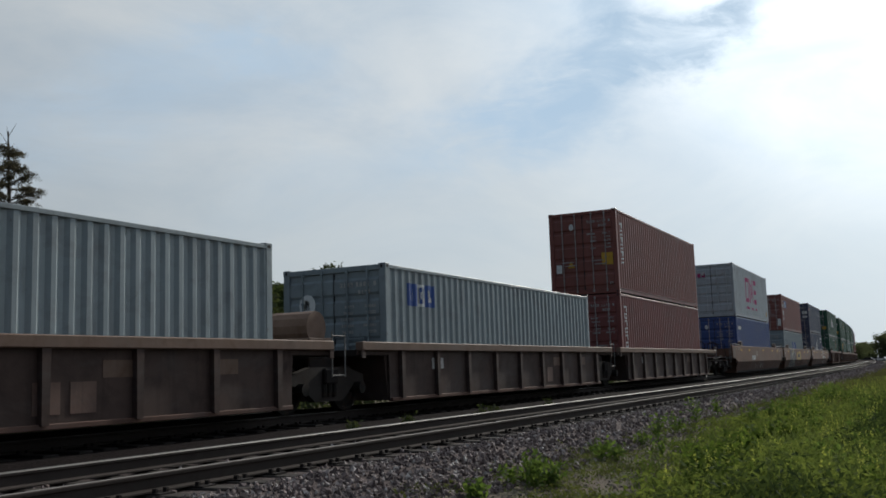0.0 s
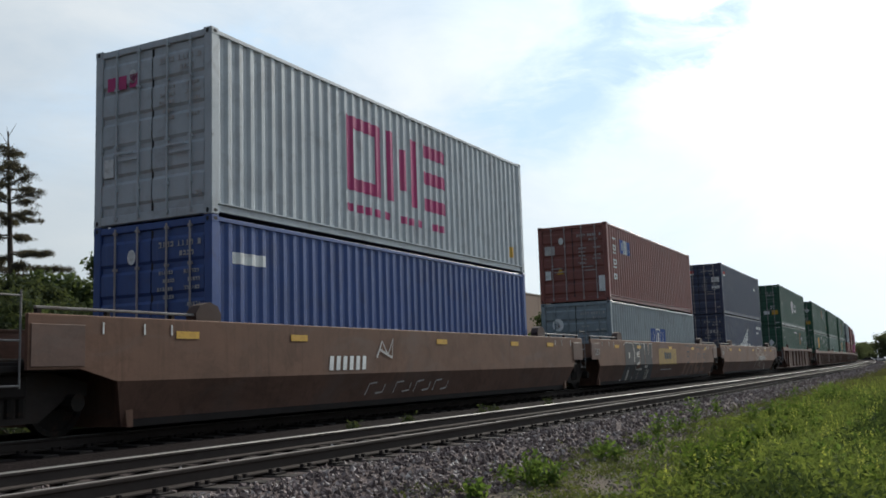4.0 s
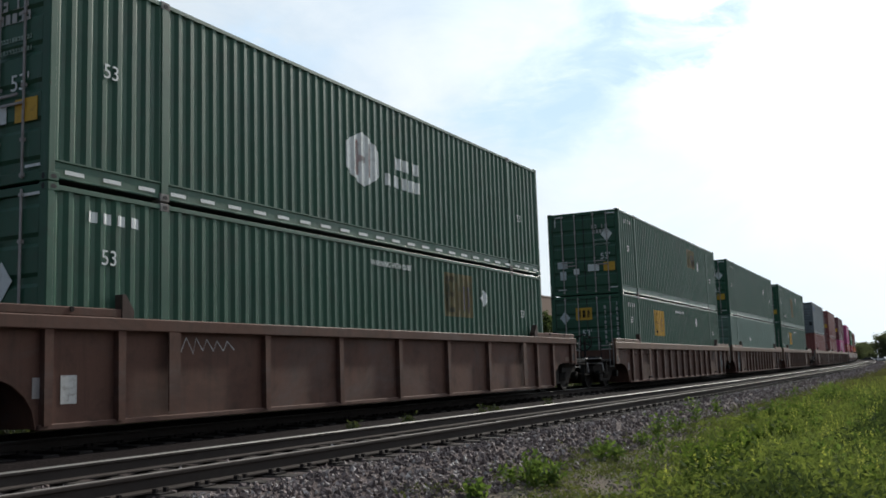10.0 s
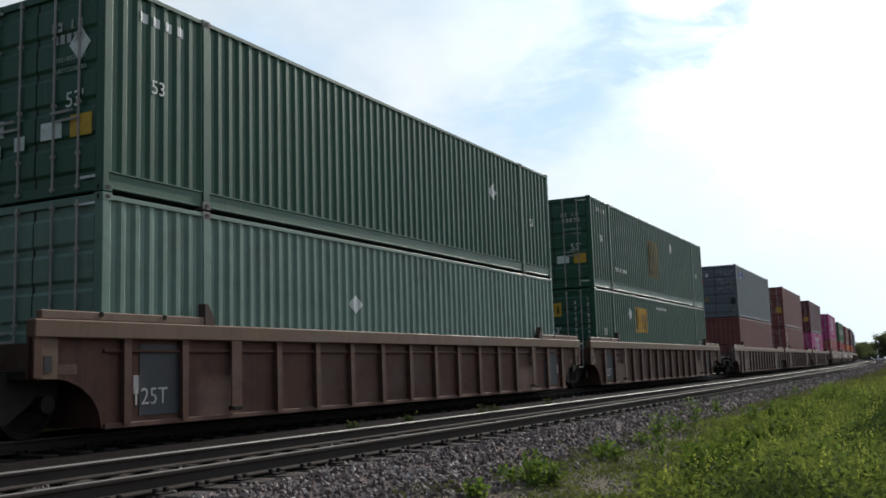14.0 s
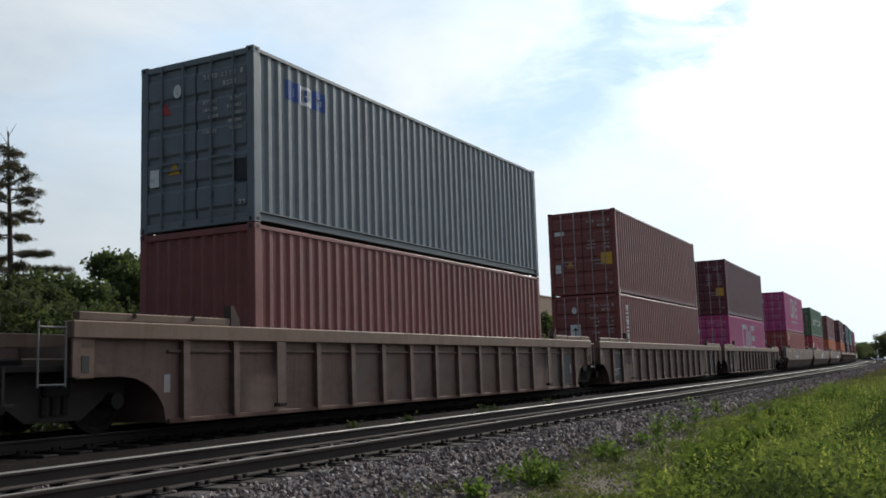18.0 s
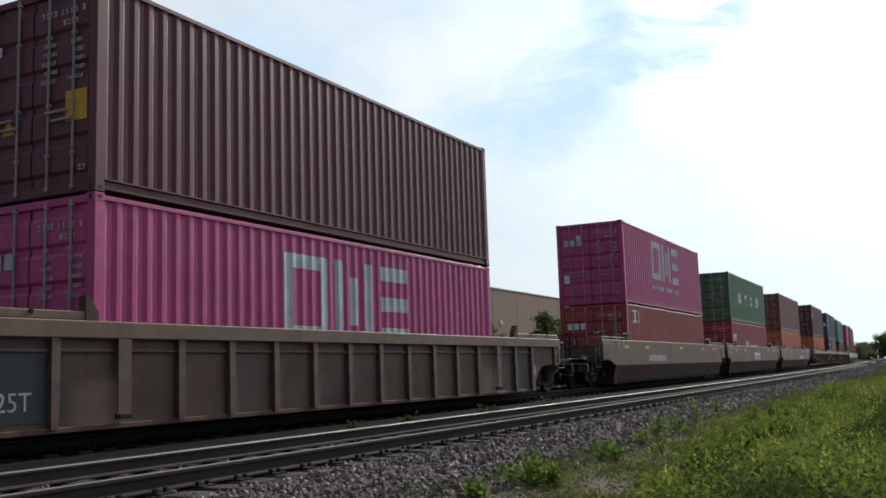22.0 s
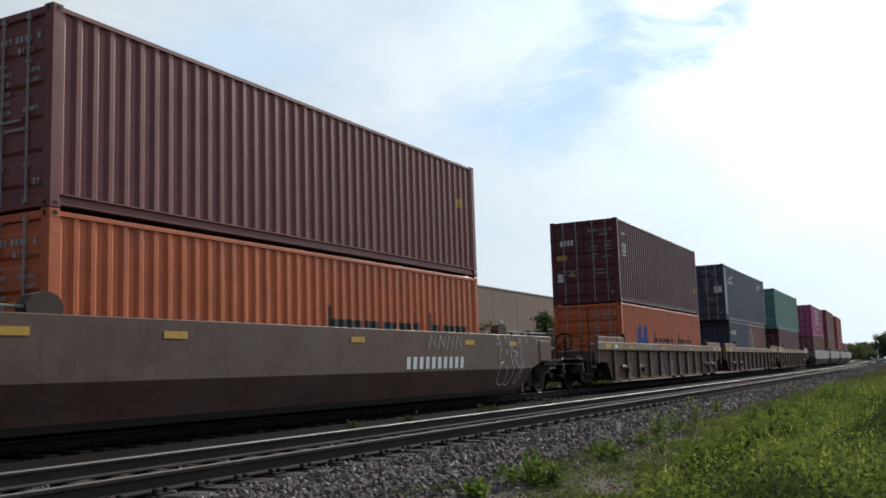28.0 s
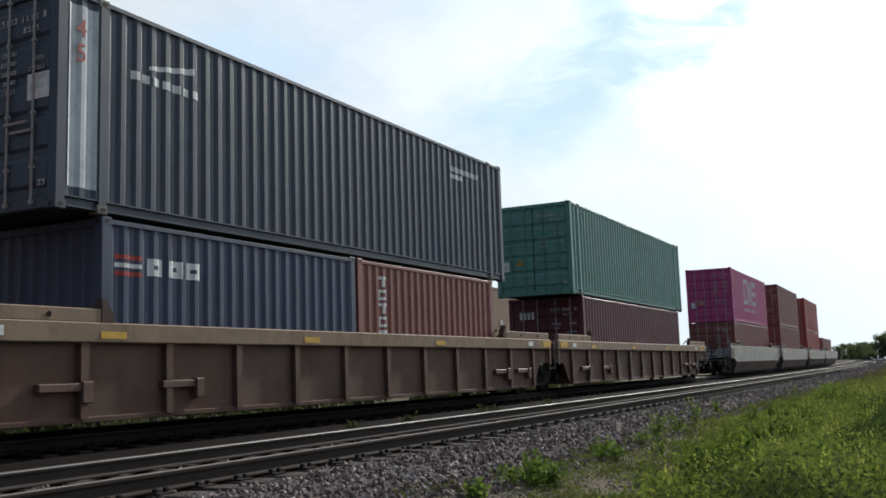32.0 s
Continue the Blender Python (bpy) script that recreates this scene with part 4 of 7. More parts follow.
box_s = Box(285.06, L20, LO, FLOOR, "navy", "short blue container with white mark and red flag stripes", "iso", "plain")
box_s3 = Box(285.06 + L20 + 0.08, L20, LO, FLOOR, "brown", "short brown-red container with a white mark column", "iso", "plain")
box_t, box_t2 = load(303.1, L45, ("plum", LO, "dark plum container in the well under a teal one", "door"), ("teal", HI - 0.1, "teal green container overhanging the one below", "door"), "iso", 303.9, L40)
box_u, box_u2 = load(329.0, L40, ("maroon", LO, "maroon container under a magenta one", "door"), ("pink", HI, "magenta container far back in the train", "door"))
box_v, box_v2 = load(347.4, L40, ("maroon", HI, "maroon container far back in the train", "door"), ("maroon", HI, "maroon container stacked far back in the train", "door"))
box_w, box_w2 = load(365.6, L40, ("coral", HI, "red container far back in the train", "door"), ("coral", HI, "red container stacked far back in the train", "door"))
(box_x,) = load(382.0, L40, ("maroon", LO, "low maroon container at the end of the train", "door"), None)


# ---- markings on the containers and cars ----
def frame_mark(a0, a1, z0, z1, t):
    return [(a0, a0 + t, z0, z1), (a1 - t, a1, z0, z1), (a0 + t, a1 - t, z0, z0 + t), (a0 + t, a1 - t, z1 - t, z1)]


def big_emblem(box, a0, z0, scale, mat):
    """A square ring, two uprights and three short bars, with a thin line of bars below."""
    h = 1.43 * scale
    box.side_mark(frame_mark(a0, a0 + 1.28 * scale, z0, z0 + h, 0.24 * scale), mat, "emblem_ring")
    box.side_mark([(a0 + 1.52 * scale, a0 + 1.78 * scale, z0, z0 + h)], mat, "emblem_bar")
    box.side_mark([(a0 + 1.98 * scale, a0 + 2.25 * scale, z0 + h * 0.2, z0 + h * 0.8)], mat, "emblem_bar")
    box.side_mark([(a0 + 2.45 * scale, a0 + 2.71 * scale, z0, z0 + h)], mat, "emblem_bar")
    for k in range(3):
        box.side_mark([(a0 + 3.02 * scale, a0 + 4.05 * scale, z0 + k * (h - 0.27 * scale) / 2, z0 + k * (h - 0.27 * scale) / 2 + 0.27 * scale)], mat, "emblem_bar")
    if z0 > 0.7:
        for k in range(12):
            if k not in (5, 9):
                box.side_mark([(a0 + 0.34 * k, a0 + 0.34 * k + 0.22, z0 - 0.40, z0 - 0.25)], mat, "word_bar")


def column(box, a, top, n, w=0.32, h=0.19, gap=0.055, mat=None):
    for i in range(n):
        z1 = top - i * (h + gap)
        m = mat or WHITE
        box.side_mark([(a, a + w, z1 - 0.06, z1), (a + w * 0.36, a + w * 0.64, z1 - h, z1 - 0.06)] if i % 2 == 0 else frame_mark(a, a + w, z1 - h, z1, 0.055), m, "word_bar")


def tricolour(box, a0, a1, z0, z1):
    """Blue panel with a white square in its middle."""
    w = (a1 - a0) / 3
    for c0, c1 in ((a0, a0 + w), (a1 - w, a1)):
        box.side_mark([(c0, c1, z0, z1)], BLUE_MARK, "emblem_panel")
    box.side_mark([(a0 + w, a1 - w, z0, z1)], WHITE, "emblem_panel")
    m = w * 0.2
    box.side_mark(frame_mark(a0 + w + m, a1 - w - m, z0 + 0.06, z1 - 0.06, 0.10), BLUE_MARK, "emblem_ring")
    for c0 in (0.25, 0.6):
        box.side_mark([(a0 + c0 * w, a0 + (c0 + 0.17) * w, z0 + 0.1, z1 - 0.1)], WHITE, "emblem_bar")
    box.side_mark([(a1 - 0.75 * w, a1 - 0.55 * w, z0 + 0.1, z1 - 0.1), (a1 - 0.55 * w, a1 - 0.2 * w, z0 + 0.1, z0 + 0.2)], WHITE, "emblem_bar")


def diamond(box, a, z, r=0.21):
    box.side_mark([(a - r, a, z, z, -r, r), (a, a + r, z - r, z + r, r, -r)], WHITE, "placard", "white diamond placard")


def square_emblem(box, a0, a1, z0, z1, faded=False):
    box.side_mark([(a0, a1, z0, z1)], FADED if faded else YELLOW, "emblem_panel", "yellow square emblem")
    w, h = a1 - a0, z1 - z0
    ink = FADED_INK if faded else DARK_MARK
    box.side_mark([(a0 + 0.06 * w, a0 + 0.16 * w, z0 + 0.1 * h, z0 + 0.92 * h)] + [(a0 + 0.16 * w, a0 + 0.38 * w, z0 + k * h, z0 + (k + 0.11) * h) for k in (0.1, 0.46, 0.81)], ink, "emblem_bar")
    box.side_mark([(a0 + 0.46 * w, a0 + 0.56 * w, z0 + 0.15 * h, z0 + 0.72 * h), (a0 + 0.66 * w, a0 + 0.74 * w, z0 + 0.15 * h, z0 + 0.72 * h), (a0 + 0.80 * w, a0 + 0.88 * w, z0 + 0.1 * h, z0 + 0.72 * h)], INDIGO, "emblem_bar")


FADED = material("faded_orange_marking", (0.17, 0.13, 0.055), rough=0.7, dirt=(0.05, 0.11, 0.07), dirt_amount=0.8, bump=0.03, blotch=2.5)
FADED_INK = material("faded_ink_marking", (0.07, 0.075, 0.06), rough=0.7, dirt=(0.04, 0.09, 0.06), dirt_amount=0.8, bump=0.03, blotch=2.5)
INDIGO = material("indigo_marking", (0.06, 0.055, 0.20), rough=0.6, dirt=(0.08, 0.08, 0.1), dirt_amount=0.5, bump=0.03)
YELLOW_WORN = material("worn_yellow_panel", (0.30, 0.19, 0.04), rough=0.8, dirt=(0.12, 0.085, 0.06), dirt_amount=0.8, bump=0.03, blotch=2.5)
CHALK = material("chalk_white", (0.50, 0.48, 0.46), rough=0.9, dirt=(0.15, 0.11, 0.085), dirt_amount=0.85, bump=0.03, blotch=6)
EDGE = material("white_spray_paint", (0.58, 0.55, 0.50), rough=0.9, dirt=(0.16, 0.12, 0.09), dirt_amount=0.7, bump=0.03, blotch=5)
TAG_FILL = material("faded_brown_spray", (0.18, 0.092, 0.058), rough=0.9, dirt=(0.09, 0.05, 0.036), dirt_amount=0.8, bump=0.03, blotch=3)
SPRAY = material("black_spray_paint", (0.030, 0.030, 0.034), rough=0.7, dirt=(0.07, 0.055, 0.045), dirt_amount=0.6, bump=0.03, blotch=2)
PALE_PANEL = material("pale_panel_paint", (0.50, 0.53, 0.55), rough=0.5, dirt=(0.2, 0.19, 0.18), dirt_amount=0.4, bump=0.05, blotch=2)

rnd = random.Random(7)


def door_marks(box, plate=False, logo=None, sign=False, triangle=True, disc=True):
    """The usual rows of small print on the doors: number line, weights, warning signs."""
    H = box.H
    z = H - 0.42
    x = 0.22
    for w in (0.10, 0.34, 0.32):
        box.end_mark(x, z, w, 0.085, WHITE, "number_bar")
        x += w + 0.05
    box.end_mark(0.36, z - 0.15, 0.30, 0.075, WHITE, "number_bar")
    for r in range(5):
        for a in (0.22, 0.74):
            if rnd.random() < 0.85:
                box.end_mark(a + rnd.uniform(0, 0.04), z - 0.42 - r * 0.125, rnd.uniform(0.20, 0.32), 0.055, WHITE, "print_bar")
    if disc:
        n = 12
        box.end_shape([(1.62 + 0.085 * math.cos(2 * math.pi * i / n), z - 0.1 + 0.12 * math.sin(2 * math.pi * i / n)) for i in range(n)], WHITE, "approval_disc")
    if triangle:
        box.end_shape([(1.55, 0.95), (1.81, 0.95), (1.68, 1.19)], YELLOW, "warning_triangle", "yellow warning triangle")
    box.end_mark(2.02, 0.78, 0.20, 0.30, WHITE, "notice_plate")
    if plate:
        box.end_mark(0.17, 0.98, 0.40, 0.42, YELLOW, "placard", "yellow square placard")
    if logo:
        for k in range(3):
            box.end_mark(1.52 + 0.24 * k, logo[1], 0.17, 0.22, logo[0], "emblem_bar")
    if sign:
        box.end_mark(1.42, 1.45, 0.36, 0.44, WHITE, "sign_plate")
        box.end_shape([(1.49, 1.68), (1.71, 1.68), (1.60, 1.80)], DARK_MARK, "sign_symbol")
        box.end_mark(1.575, 1.52, 0.05, 0.18, DARK_MARK, "sign_symbol")
    box.end_mark(0.20, 0.30, 0.14, 0.08, WHITE, "print_bar")


def domestic_marks(box, plain=False, yellow=True, high=True):
    H = box.H
    t = 0.035
    for x0, x1 in ((0.12, 0.42), (2.0, 2.3)):
        box.end_mark(x0, H - 0.14, x1 - x0, t, WHITE, "reflector")
        if high:
            box.end_mark(x0, 0.19, x1 - x0, t, WHITE, "reflector")
    for x in (0.10, 2.30):
        box.end_mark(x, H - 0.46, t, 0.28, WHITE, "reflector")
    if plain:
        return
    for k, (x, w) in enumerate(((0.42, 0.30), (0.80, 0.22))):
        box.end_mark(x, H - 0.62, w, 0.13, WHITE, "number_bar")
    box.end_mark(0.38, H - 0.80, 0.62, 0.13, WHITE, "number_bar")
    for r in range(2):
        box.end_mark(0.34, H - 1.05 - 0.15 * r, 0.6, 0.06, GREEN_INK, "print_bar")
    box.end_text("53'", 0.72, 1.20, 0.30, WHITE)
    if yellow:
        box.end_mark(0.22, 0.78, 0.40, 0.30, YELLOW, "placard", "yellow placard")
        box.end_mark(0.78, 0.80, 0.40, 0.24, WHITE, "placard")
    box.end_mark(1.50, 0.72, 0.20, 0.20, WHITE, "notice_plate")
    box.end_mark(1.92, 0.95, 0.36, 0.24, PALE_PANEL, "notice_plate")
    box.end_mark(1.98, 0.55, 0.22, 0.30, PALE_PANEL, "notice_plate")


GREEN_INK = material("pale_green_ink", (0.26, 0.34, 0.29), rough=0.6, dirt=(0.1, 0.14, 0.11), dirt_amount=0.5, bump=0.03)

tricolour(box_b, 0.91, 2.06, 1.80, 2.26)
for b in (box_a, box_b, box_e):
    door_marks(b, triangle=False, disc=False)
n = 12
for b in (box_b, box_e):
    b.end_shape([(1.85 + 0.20 * math.cos(2 * math.pi * i / n), 1.86 + 0.22 * math.sin(2 * math.pi * i / n)) for i in range(n)], WHITE, "emblem_disc")
    b.end_shape([(1.78, 1.78), (1.95, 1.74), (1.90, 1.98), (1.80, 1.92)], DARK_MARK, "emblem_shape")
column(box_c, 0.56, 2.48, 6)
column(box_c2, 0.53, 2.46, 6)
door_marks(box_c, sign=True)
door_marks(box_c2, plate=True)
big_emblem(box_d2, 3.75, 0.95, 1.0, PINK_MARK)
box_d2.side_mark([(11.3, 11.55, 0.35, 0.62)], YELLOW, "sticker")
door_marks(box_d2, logo=(PINK_MARK, 2.2), triangle=False)
door_marks(box_d)
box_d.side_mark([(0.5, 1.3, 2.2, 2.38)], WHITE, "word_bar")
column(box_e2, 0.66, 2.15, 6)
tricolour(box_e2, 1.49, 2.74, 1.68, 2.16)
tricolour(box_e, 4.90, 7.17, 1.05, 1.80)
door_marks(box_e2)
box_e2.end_mark(0.10, 0.30, 0.25, 0.52, WHITE, "sticker_strip")
box_e2.end_mark(1.85, 1.62, 0.36, 0.30, CHALK, "sticker_strip")
# the winged mark
for k in range(4):
    box_f.side_mark([(5.0 + 0.35 * k, 7.1 - 0.12 * k, 1.42 - 0.06 * k, 1.50 - 0.05 * k, 0.78 - 0.14 * k, 0.80 - 0.14 * k)], WHITE, "wing_feather")
for k in range(9):
    box_f.side_mark([(4.27 + 0.4 * k, 4.27 + 0.4 * k + 0.3, 1.22, 1.44)], WHITE, "word_bar")
for k in range(5):
    box_f.side_mark([(10.2 + 0.35 * k, 10.2 + 0.35 * k + 0.28, 2.34, 2.50)], WHITE, "number_bar")
box_f.side_mark([(10.25, 10.8, 2.05, 2.17)], WHITE, "number_bar")
box_f2.side_mark([(10.16, 10.8, 1.76, 1.87)], WHITE, "number_bar")
box_f2.side_mark([(0.55, 1.0, 2.06, 2.2)], RED_MARK, "emblem_panel")
box_f2.side_mark([(0.55, 1.0, 1.97, 2.06)], WHITE, "emblem_panel")
for b in (box_f, box_f2):
    door_marks(b, triangle=False, disc=False)
box_f2.end_mark(0.12, 1.62, 0.42, 0.26, WHITE, "placard")
box_f2.end_mark(0.12, 1.30, 0.42, 0.14, WHITE, "placard")
box_f2.end_mark(1.42, 2.12, 0.34, 0.16, RED_MARK, "emblem_panel")
box_f2.end_mark(1.42, 2.06, 0.34, 0.05, WHITE, "emblem_panel")
box_f.end_mark(0.36, 1.95, 0.62, 0.16, WHITE, "number_bar")
# long green containers
hexagon = [(6.67, 6.85, 1.33, 1.83, -0.1, 0.1), (6.85, 7.27, 1.23, 1.93, -0.19, 0.19), (7.27, 7.69, 1.04, 2.12, 0.19, -0.19), (7.69, 7.87, 1.23, 1.93, 0.1, -0.1)]
box_g2.side_mark(hexagon, WHITE, "emblem_disc")
box_g2.side_mark([(6.97, 7.12, 1.25, 1.92), (7.40, 7.55, 1.25, 1.92), (7.12, 7.40, 1.52, 1.64)], RED_MARK, "emblem_bar")
for k in range(3):
    box_g2.side_mark([(8.45 + 0.36 * k, 8.45 + 0.36 * k + 0.26, 1.60, 1.84)], WHITE, "word_bar")
for k in range(5):
    box_g2.side_mark([(8.1 + 0.30 * k, 8.1 + 0.30 * k + 0.22, 1.22, 1.46)], WHITE, "word_bar")
for i in range(26):
    a = 0.25 + i * 0.615
    part("reflector", shared("dash", "reflector", WHITE, lambda: Build().box(0, 0.30, -0.004, 0, 0, 0.05)), WHITE, box_g2.ob, at=pose(-box_g2.L / 2 + a, -box_g2.W - 0.004, 0.10))
square_emblem(box_g, 10.48, 11.86, 1.64, 2.60, True)
diamond(box_g, 12.52, 2.12)
square_emblem(box_h, 4.14, 5.61, 1.53, 2.49)
diamond(box_h, 11.3, 2.22)
square_emblem(box_h2, 10.30, 11.80, 1.70, 2.50, True)
diamond(box_h2, 12.33, 1.85)
diamond(box_i, 6.05, 1.72)
diamond(box_i2, 12.4, 1.86)
square_emblem(box_j, 4.59, 6.16, 1.60, 2.48)
diamond(box_j, 3.92, 2.22)
square_emblem(box_j2, 6.71, 8.33, 0.80, 2.20, True)
diamond(box_j2, 10.33, 2.2)
for b, z in ((box_g, 1.95), (box_g2, 1.50), (box_h, 1.92), (box_h2, 1.50), (box_i2, 1.50), (box_j, 1.45), (box_j2, 1.52)):
    b.side_text("53", 0.85, z, 0.28, WHITE)
    b.side_text("53", b.L - 1.5, z - 0.2, 0.26, WHITE)
for b in (box_h, box_j, box_g):
    b.side_text("WARNING HIGH CUBE", 7.44, 2.50, 0.15, WHITE)
box_j2.side_text("TOP LIFT ONLY", 2.35, 0.66, 0.20, WHITE)
for b in (box_g, box_h, box_i2, box_j2, box_h2):
    for k in range(4):
        b.side_mark([(0.65 + 0.24 * k, 0.65 + 0.24 * k + 0.16, 2.48, 2.62)], WHITE, "number_bar")
for b in (box_g2, box_h2, box_i2, box_j2):
    domestic_marks(b)
domestic_marks(box_g, plain=True, high=False)
domestic_marks(box_i, plain=True, high=False)
for b in (box_i2, box_h2):
    b.end_shape([(0.26, 2.05), (0.46, 2.30), (0.66, 2.05), (0.46, 1.80)], WHITE, "placard", "white diamond placard")
box_g.end_shape([(0.60, 1.72), (0.80, 1.97), (1.0, 1.72), (0.80, 1.47)], WHITE, "placard", "white diamond placard")
for b in (box_h, box_j):
    b.end_mark(1.12, 2.05, 0.58, 0.42, YELLOW, "emblem_panel")
    for k in range(3):
        b.end_mark(1.18 + 0.17 * k, 2.13, 0.11, 0.26, DARK_MARK, "emblem_bar")
    b.end_text("53'", 1.5, 1.50, 0.30, WHITE)
    b.end_shape([(1.92, 2.15), (2.10, 2.38), (2.28, 2.15), (2.10, 1.92)], PALE_PANEL, "placard")
    for k in range(8):
        b.end_mark(0.20, 2.5 - 0.17 * k, 0.06, 0.11, WHITE, "print_bar")
        b.end_mark(0.62, 2.4 - 0.17 * k, 0.07, 0.11, WHITE, "print_bar")
box_g.end_mark(1.55, 1.95, 0.45, 0.42, FADED, "emblem_panel")
# brown, magenta, red
tricolour(box_l2, 0.90, 2.07, 2.22, 2.56)
door_marks(box_l2, disc=True)
box_l2.end_mark(0.14, 0.70, 0.30, 0.36, DARK_MARK, "patch")
box_l2.end_shape([(1.75, 2.0), (2.0, 2.0), (1.88, 2.22)], RED_MARK, "emblem_shape")
column(box_m, 0.79, 2.52, 6)
door_marks(box_m, sign=True, triangle=False)
door_marks(box_m2, plate=True, disc=False)
box_m2.end_mark(1.85, 2.1, 0.36, 0.14, WHITE, "word_bar")
big_emblem(box_n, 4.02, 1.05, 1.02, PALE_PANEL)
door_marks(box_n, logo=(PALE_PANEL, 2.0), triangle=False, disc=False)
door_marks(box_n2, plate=True, disc=False)
box_n2.end_mark(1.85, 2.1, 0.36, 0.14, WHITE, "word_bar")
big_emblem(box_o2, 3.93, 1.10, 1.03, PALE_PANEL)
door_marks(box_o2, logo=(PALE_PANEL, 2.1), triangle=False)
door_marks(box_o, logo=(WHITE, 1.75), triangle=False, disc=False)
for k, (w0, w1) in enumerate(((0.77, 1.04), (1.12, 1.38), (1.50, 1.64))):
    box_o.side_mark(frame_mark(w0, w1, 1.94, 2.40, 0.08) if k < 2 else [(w0, w1, 1.94, 2.40)], WHITE, "word_bar")
for k, (a0, a1) in enumerate(((2.81, 3.58), (4.81, 5.60), (6.83, 7.52), (8.82, 9.58))):
    shapes = [(a0, a0 + 0.22, 1.05, 1.60), (a1 - 0.22, a1, 1.05, 1.60), (a0 + 0.22, a1 - 0.22, 1.05, 1.20)] if k != 1 else [(a0, a0 + 0.22, 1.05, 1.60), (a1 - 0.22, a1, 1.05, 1.60), (a0 + 0.22, a1 - 0.22, 1.42, 1.60)]
    if k > 1:
        shapes = frame_mark(a0, a1, 1.05, 1.60, 0.16)
    box_p2.side_mark(shapes, WHITE, "word_bar")
box_p2.side_mark([(11.45, 11.66, 0.74, 2.06)], PALE_PANEL, "sticker_strip")
door_marks(box_p2, triangle=False)
box_p2.end_mark(1.92, 1.72, 0.34, 0.26, WHITE, "sticker_strip")
door_marks(box_p, logo=(WHITE, 1.3), triangle=False)
box_p.side_mark([(0.57, 0.80, 1.45, 1.92), (1.0, 1.26, 1.45, 1.92), (0.80, 1.0, 1.75, 1.92)], WHITE, "emblem_panel")
box_p.side_mark([(4.45, 4.75, 1.20, 1.66), (4.75, 5.2, 1.34, 1.52)], WHITE, "word_bar")
for k in range(4):
    box_p.side_mark([(5.8 + 0.72 * k, 5.8 + 0.72 * k + 0.52, 1.15, 1.39)], WHITE, "word_bar")
for b in (box_q, box_q2, box_r, box_r2, box_t2, box_u, box_u2, box_v2):
    door_marks(b, disc=b in (box_q2,))
box_q2.side_mark([(11.3, 11.5, 1.55, 1.75)], YELLOW, "sticker")
for k in range(4):
    box_r2.end_mark(1.60 + 0.13 * k, 2.05, 0.09, 0.20, WHITE, "emblem_bar")
box_r2.end_mark(1.85, 1.55, 0.38, 0.18, YELLOW, "sticker")
column(box_r2, 0.64, 2.45, 3, 0.32, 0.32, 0.06)
box_r2.side_mark([(11.5, 11.75, 0.95, 1.15)], YELLOW, "sticker")
# two leaning bars that run together at the foot
box_r.side_mark([(1.78, 2.10, 1.15, 1.22, 0, 0.62), (2.10, 2.52, 1.15, 1.84, 0, 0.10), (2.52, 2.66, 1.15, 1.42, 0, 0.0)], BLUE_MARK, "emblem_panel", "leaning blue emblem")
box_r.side_mark([(2.66, 2.86, 1.15, 1.42, 0, 0.42), (2.86, 3.20, 1.15, 1.84, 0, 0.08), (3.20, 3.40, 1.15, 1.46, 0, -0.08)], BLUE_MARK, "emblem_panel", "leaning blue emblem")
for b, off in ((box_r, 4.22), (box_q, 6.0)):
    for k, w in enumerate((0.55, 0.5, 0.5, 0.5, 0.45, 0.16, 0.5, 0.5, 0.5, 0.5)):
        a = off + 0.63 * k
        if a + w < b.L - 0.3:
            b.side_mark([(a, a + 0.14, 1.15, 1.67 if k in (0, 6, 9) else 1.45), (a + 0.14, a + w, 1.30, 1.44)], DARK_MARK, "word_bar")
# the dark slate container with its pale end panel, and what lies under it
box_s2.side_mark([(0.19, 0.66, 0.30, 2.70)], PALE_PANEL, "end_strip", "pale grey upright panel beside the corner")
box_s2.side_text("4", 0.30, 2.28, 0.34, RED_MARK)
box_s2.side_text("5", 0.30, 1.95, 0.34, RED_MARK)
for k in range(7):
    box_s2.side_mark([(1.27 + 0.2 * k, 1.27 + 0.2 * k + 0.14, 1.96, 2.08)], WHITE, "word_bar")
box_s2.side_mark([(1.6, 2.5, 2.16, 2.22, 0.16, 0.20)], WHITE, "wing_feather")
box_s2.side_mark([(10.9, 12.4, 2.34, 2.46)], PALE_PANEL, "number_bar")
box_s2.side_mark([(10.9, 11.5, 2.18, 2.28)], PALE_PANEL, "number_bar")
door_marks(box_s2, triangle=False, disc=False)
box_s2.end_mark(0.12, 1.42, 0.42, 0.34, WHITE, "placard")
box_s2.end_mark(1.82, 1.42, 0.38, 0.28, PALE_PANEL, "placard")
for k in range(3):
    box_s.side_mark([(0.26, 0.72, 1.85 + 0.11 * k, 1.91 + 0.11 * k)], (RED_MARK, WHITE, RED_MARK)[k], "flag_stripe")
for k in range(3):
    box_s.side_mark(frame_mark(0.85 + 0.38 * k, 1.13 + 0.38 * k, 1.88, 2.12, 0.09), WHITE, "word_bar")
column(box_s3, 0.80, 2.32, 5, 0.30, 0.20, 0.06)
for k in range(4):
    box_t.end_mark(1.60 + 0.13 * k, 1.95, 0.09, 0.22, WHITE, "emblem_bar")
door_marks(box_t, triangle=False, disc=False)
big_emblem(box_u2, 3.9, 1.10, 1.0, PALE_PANEL)


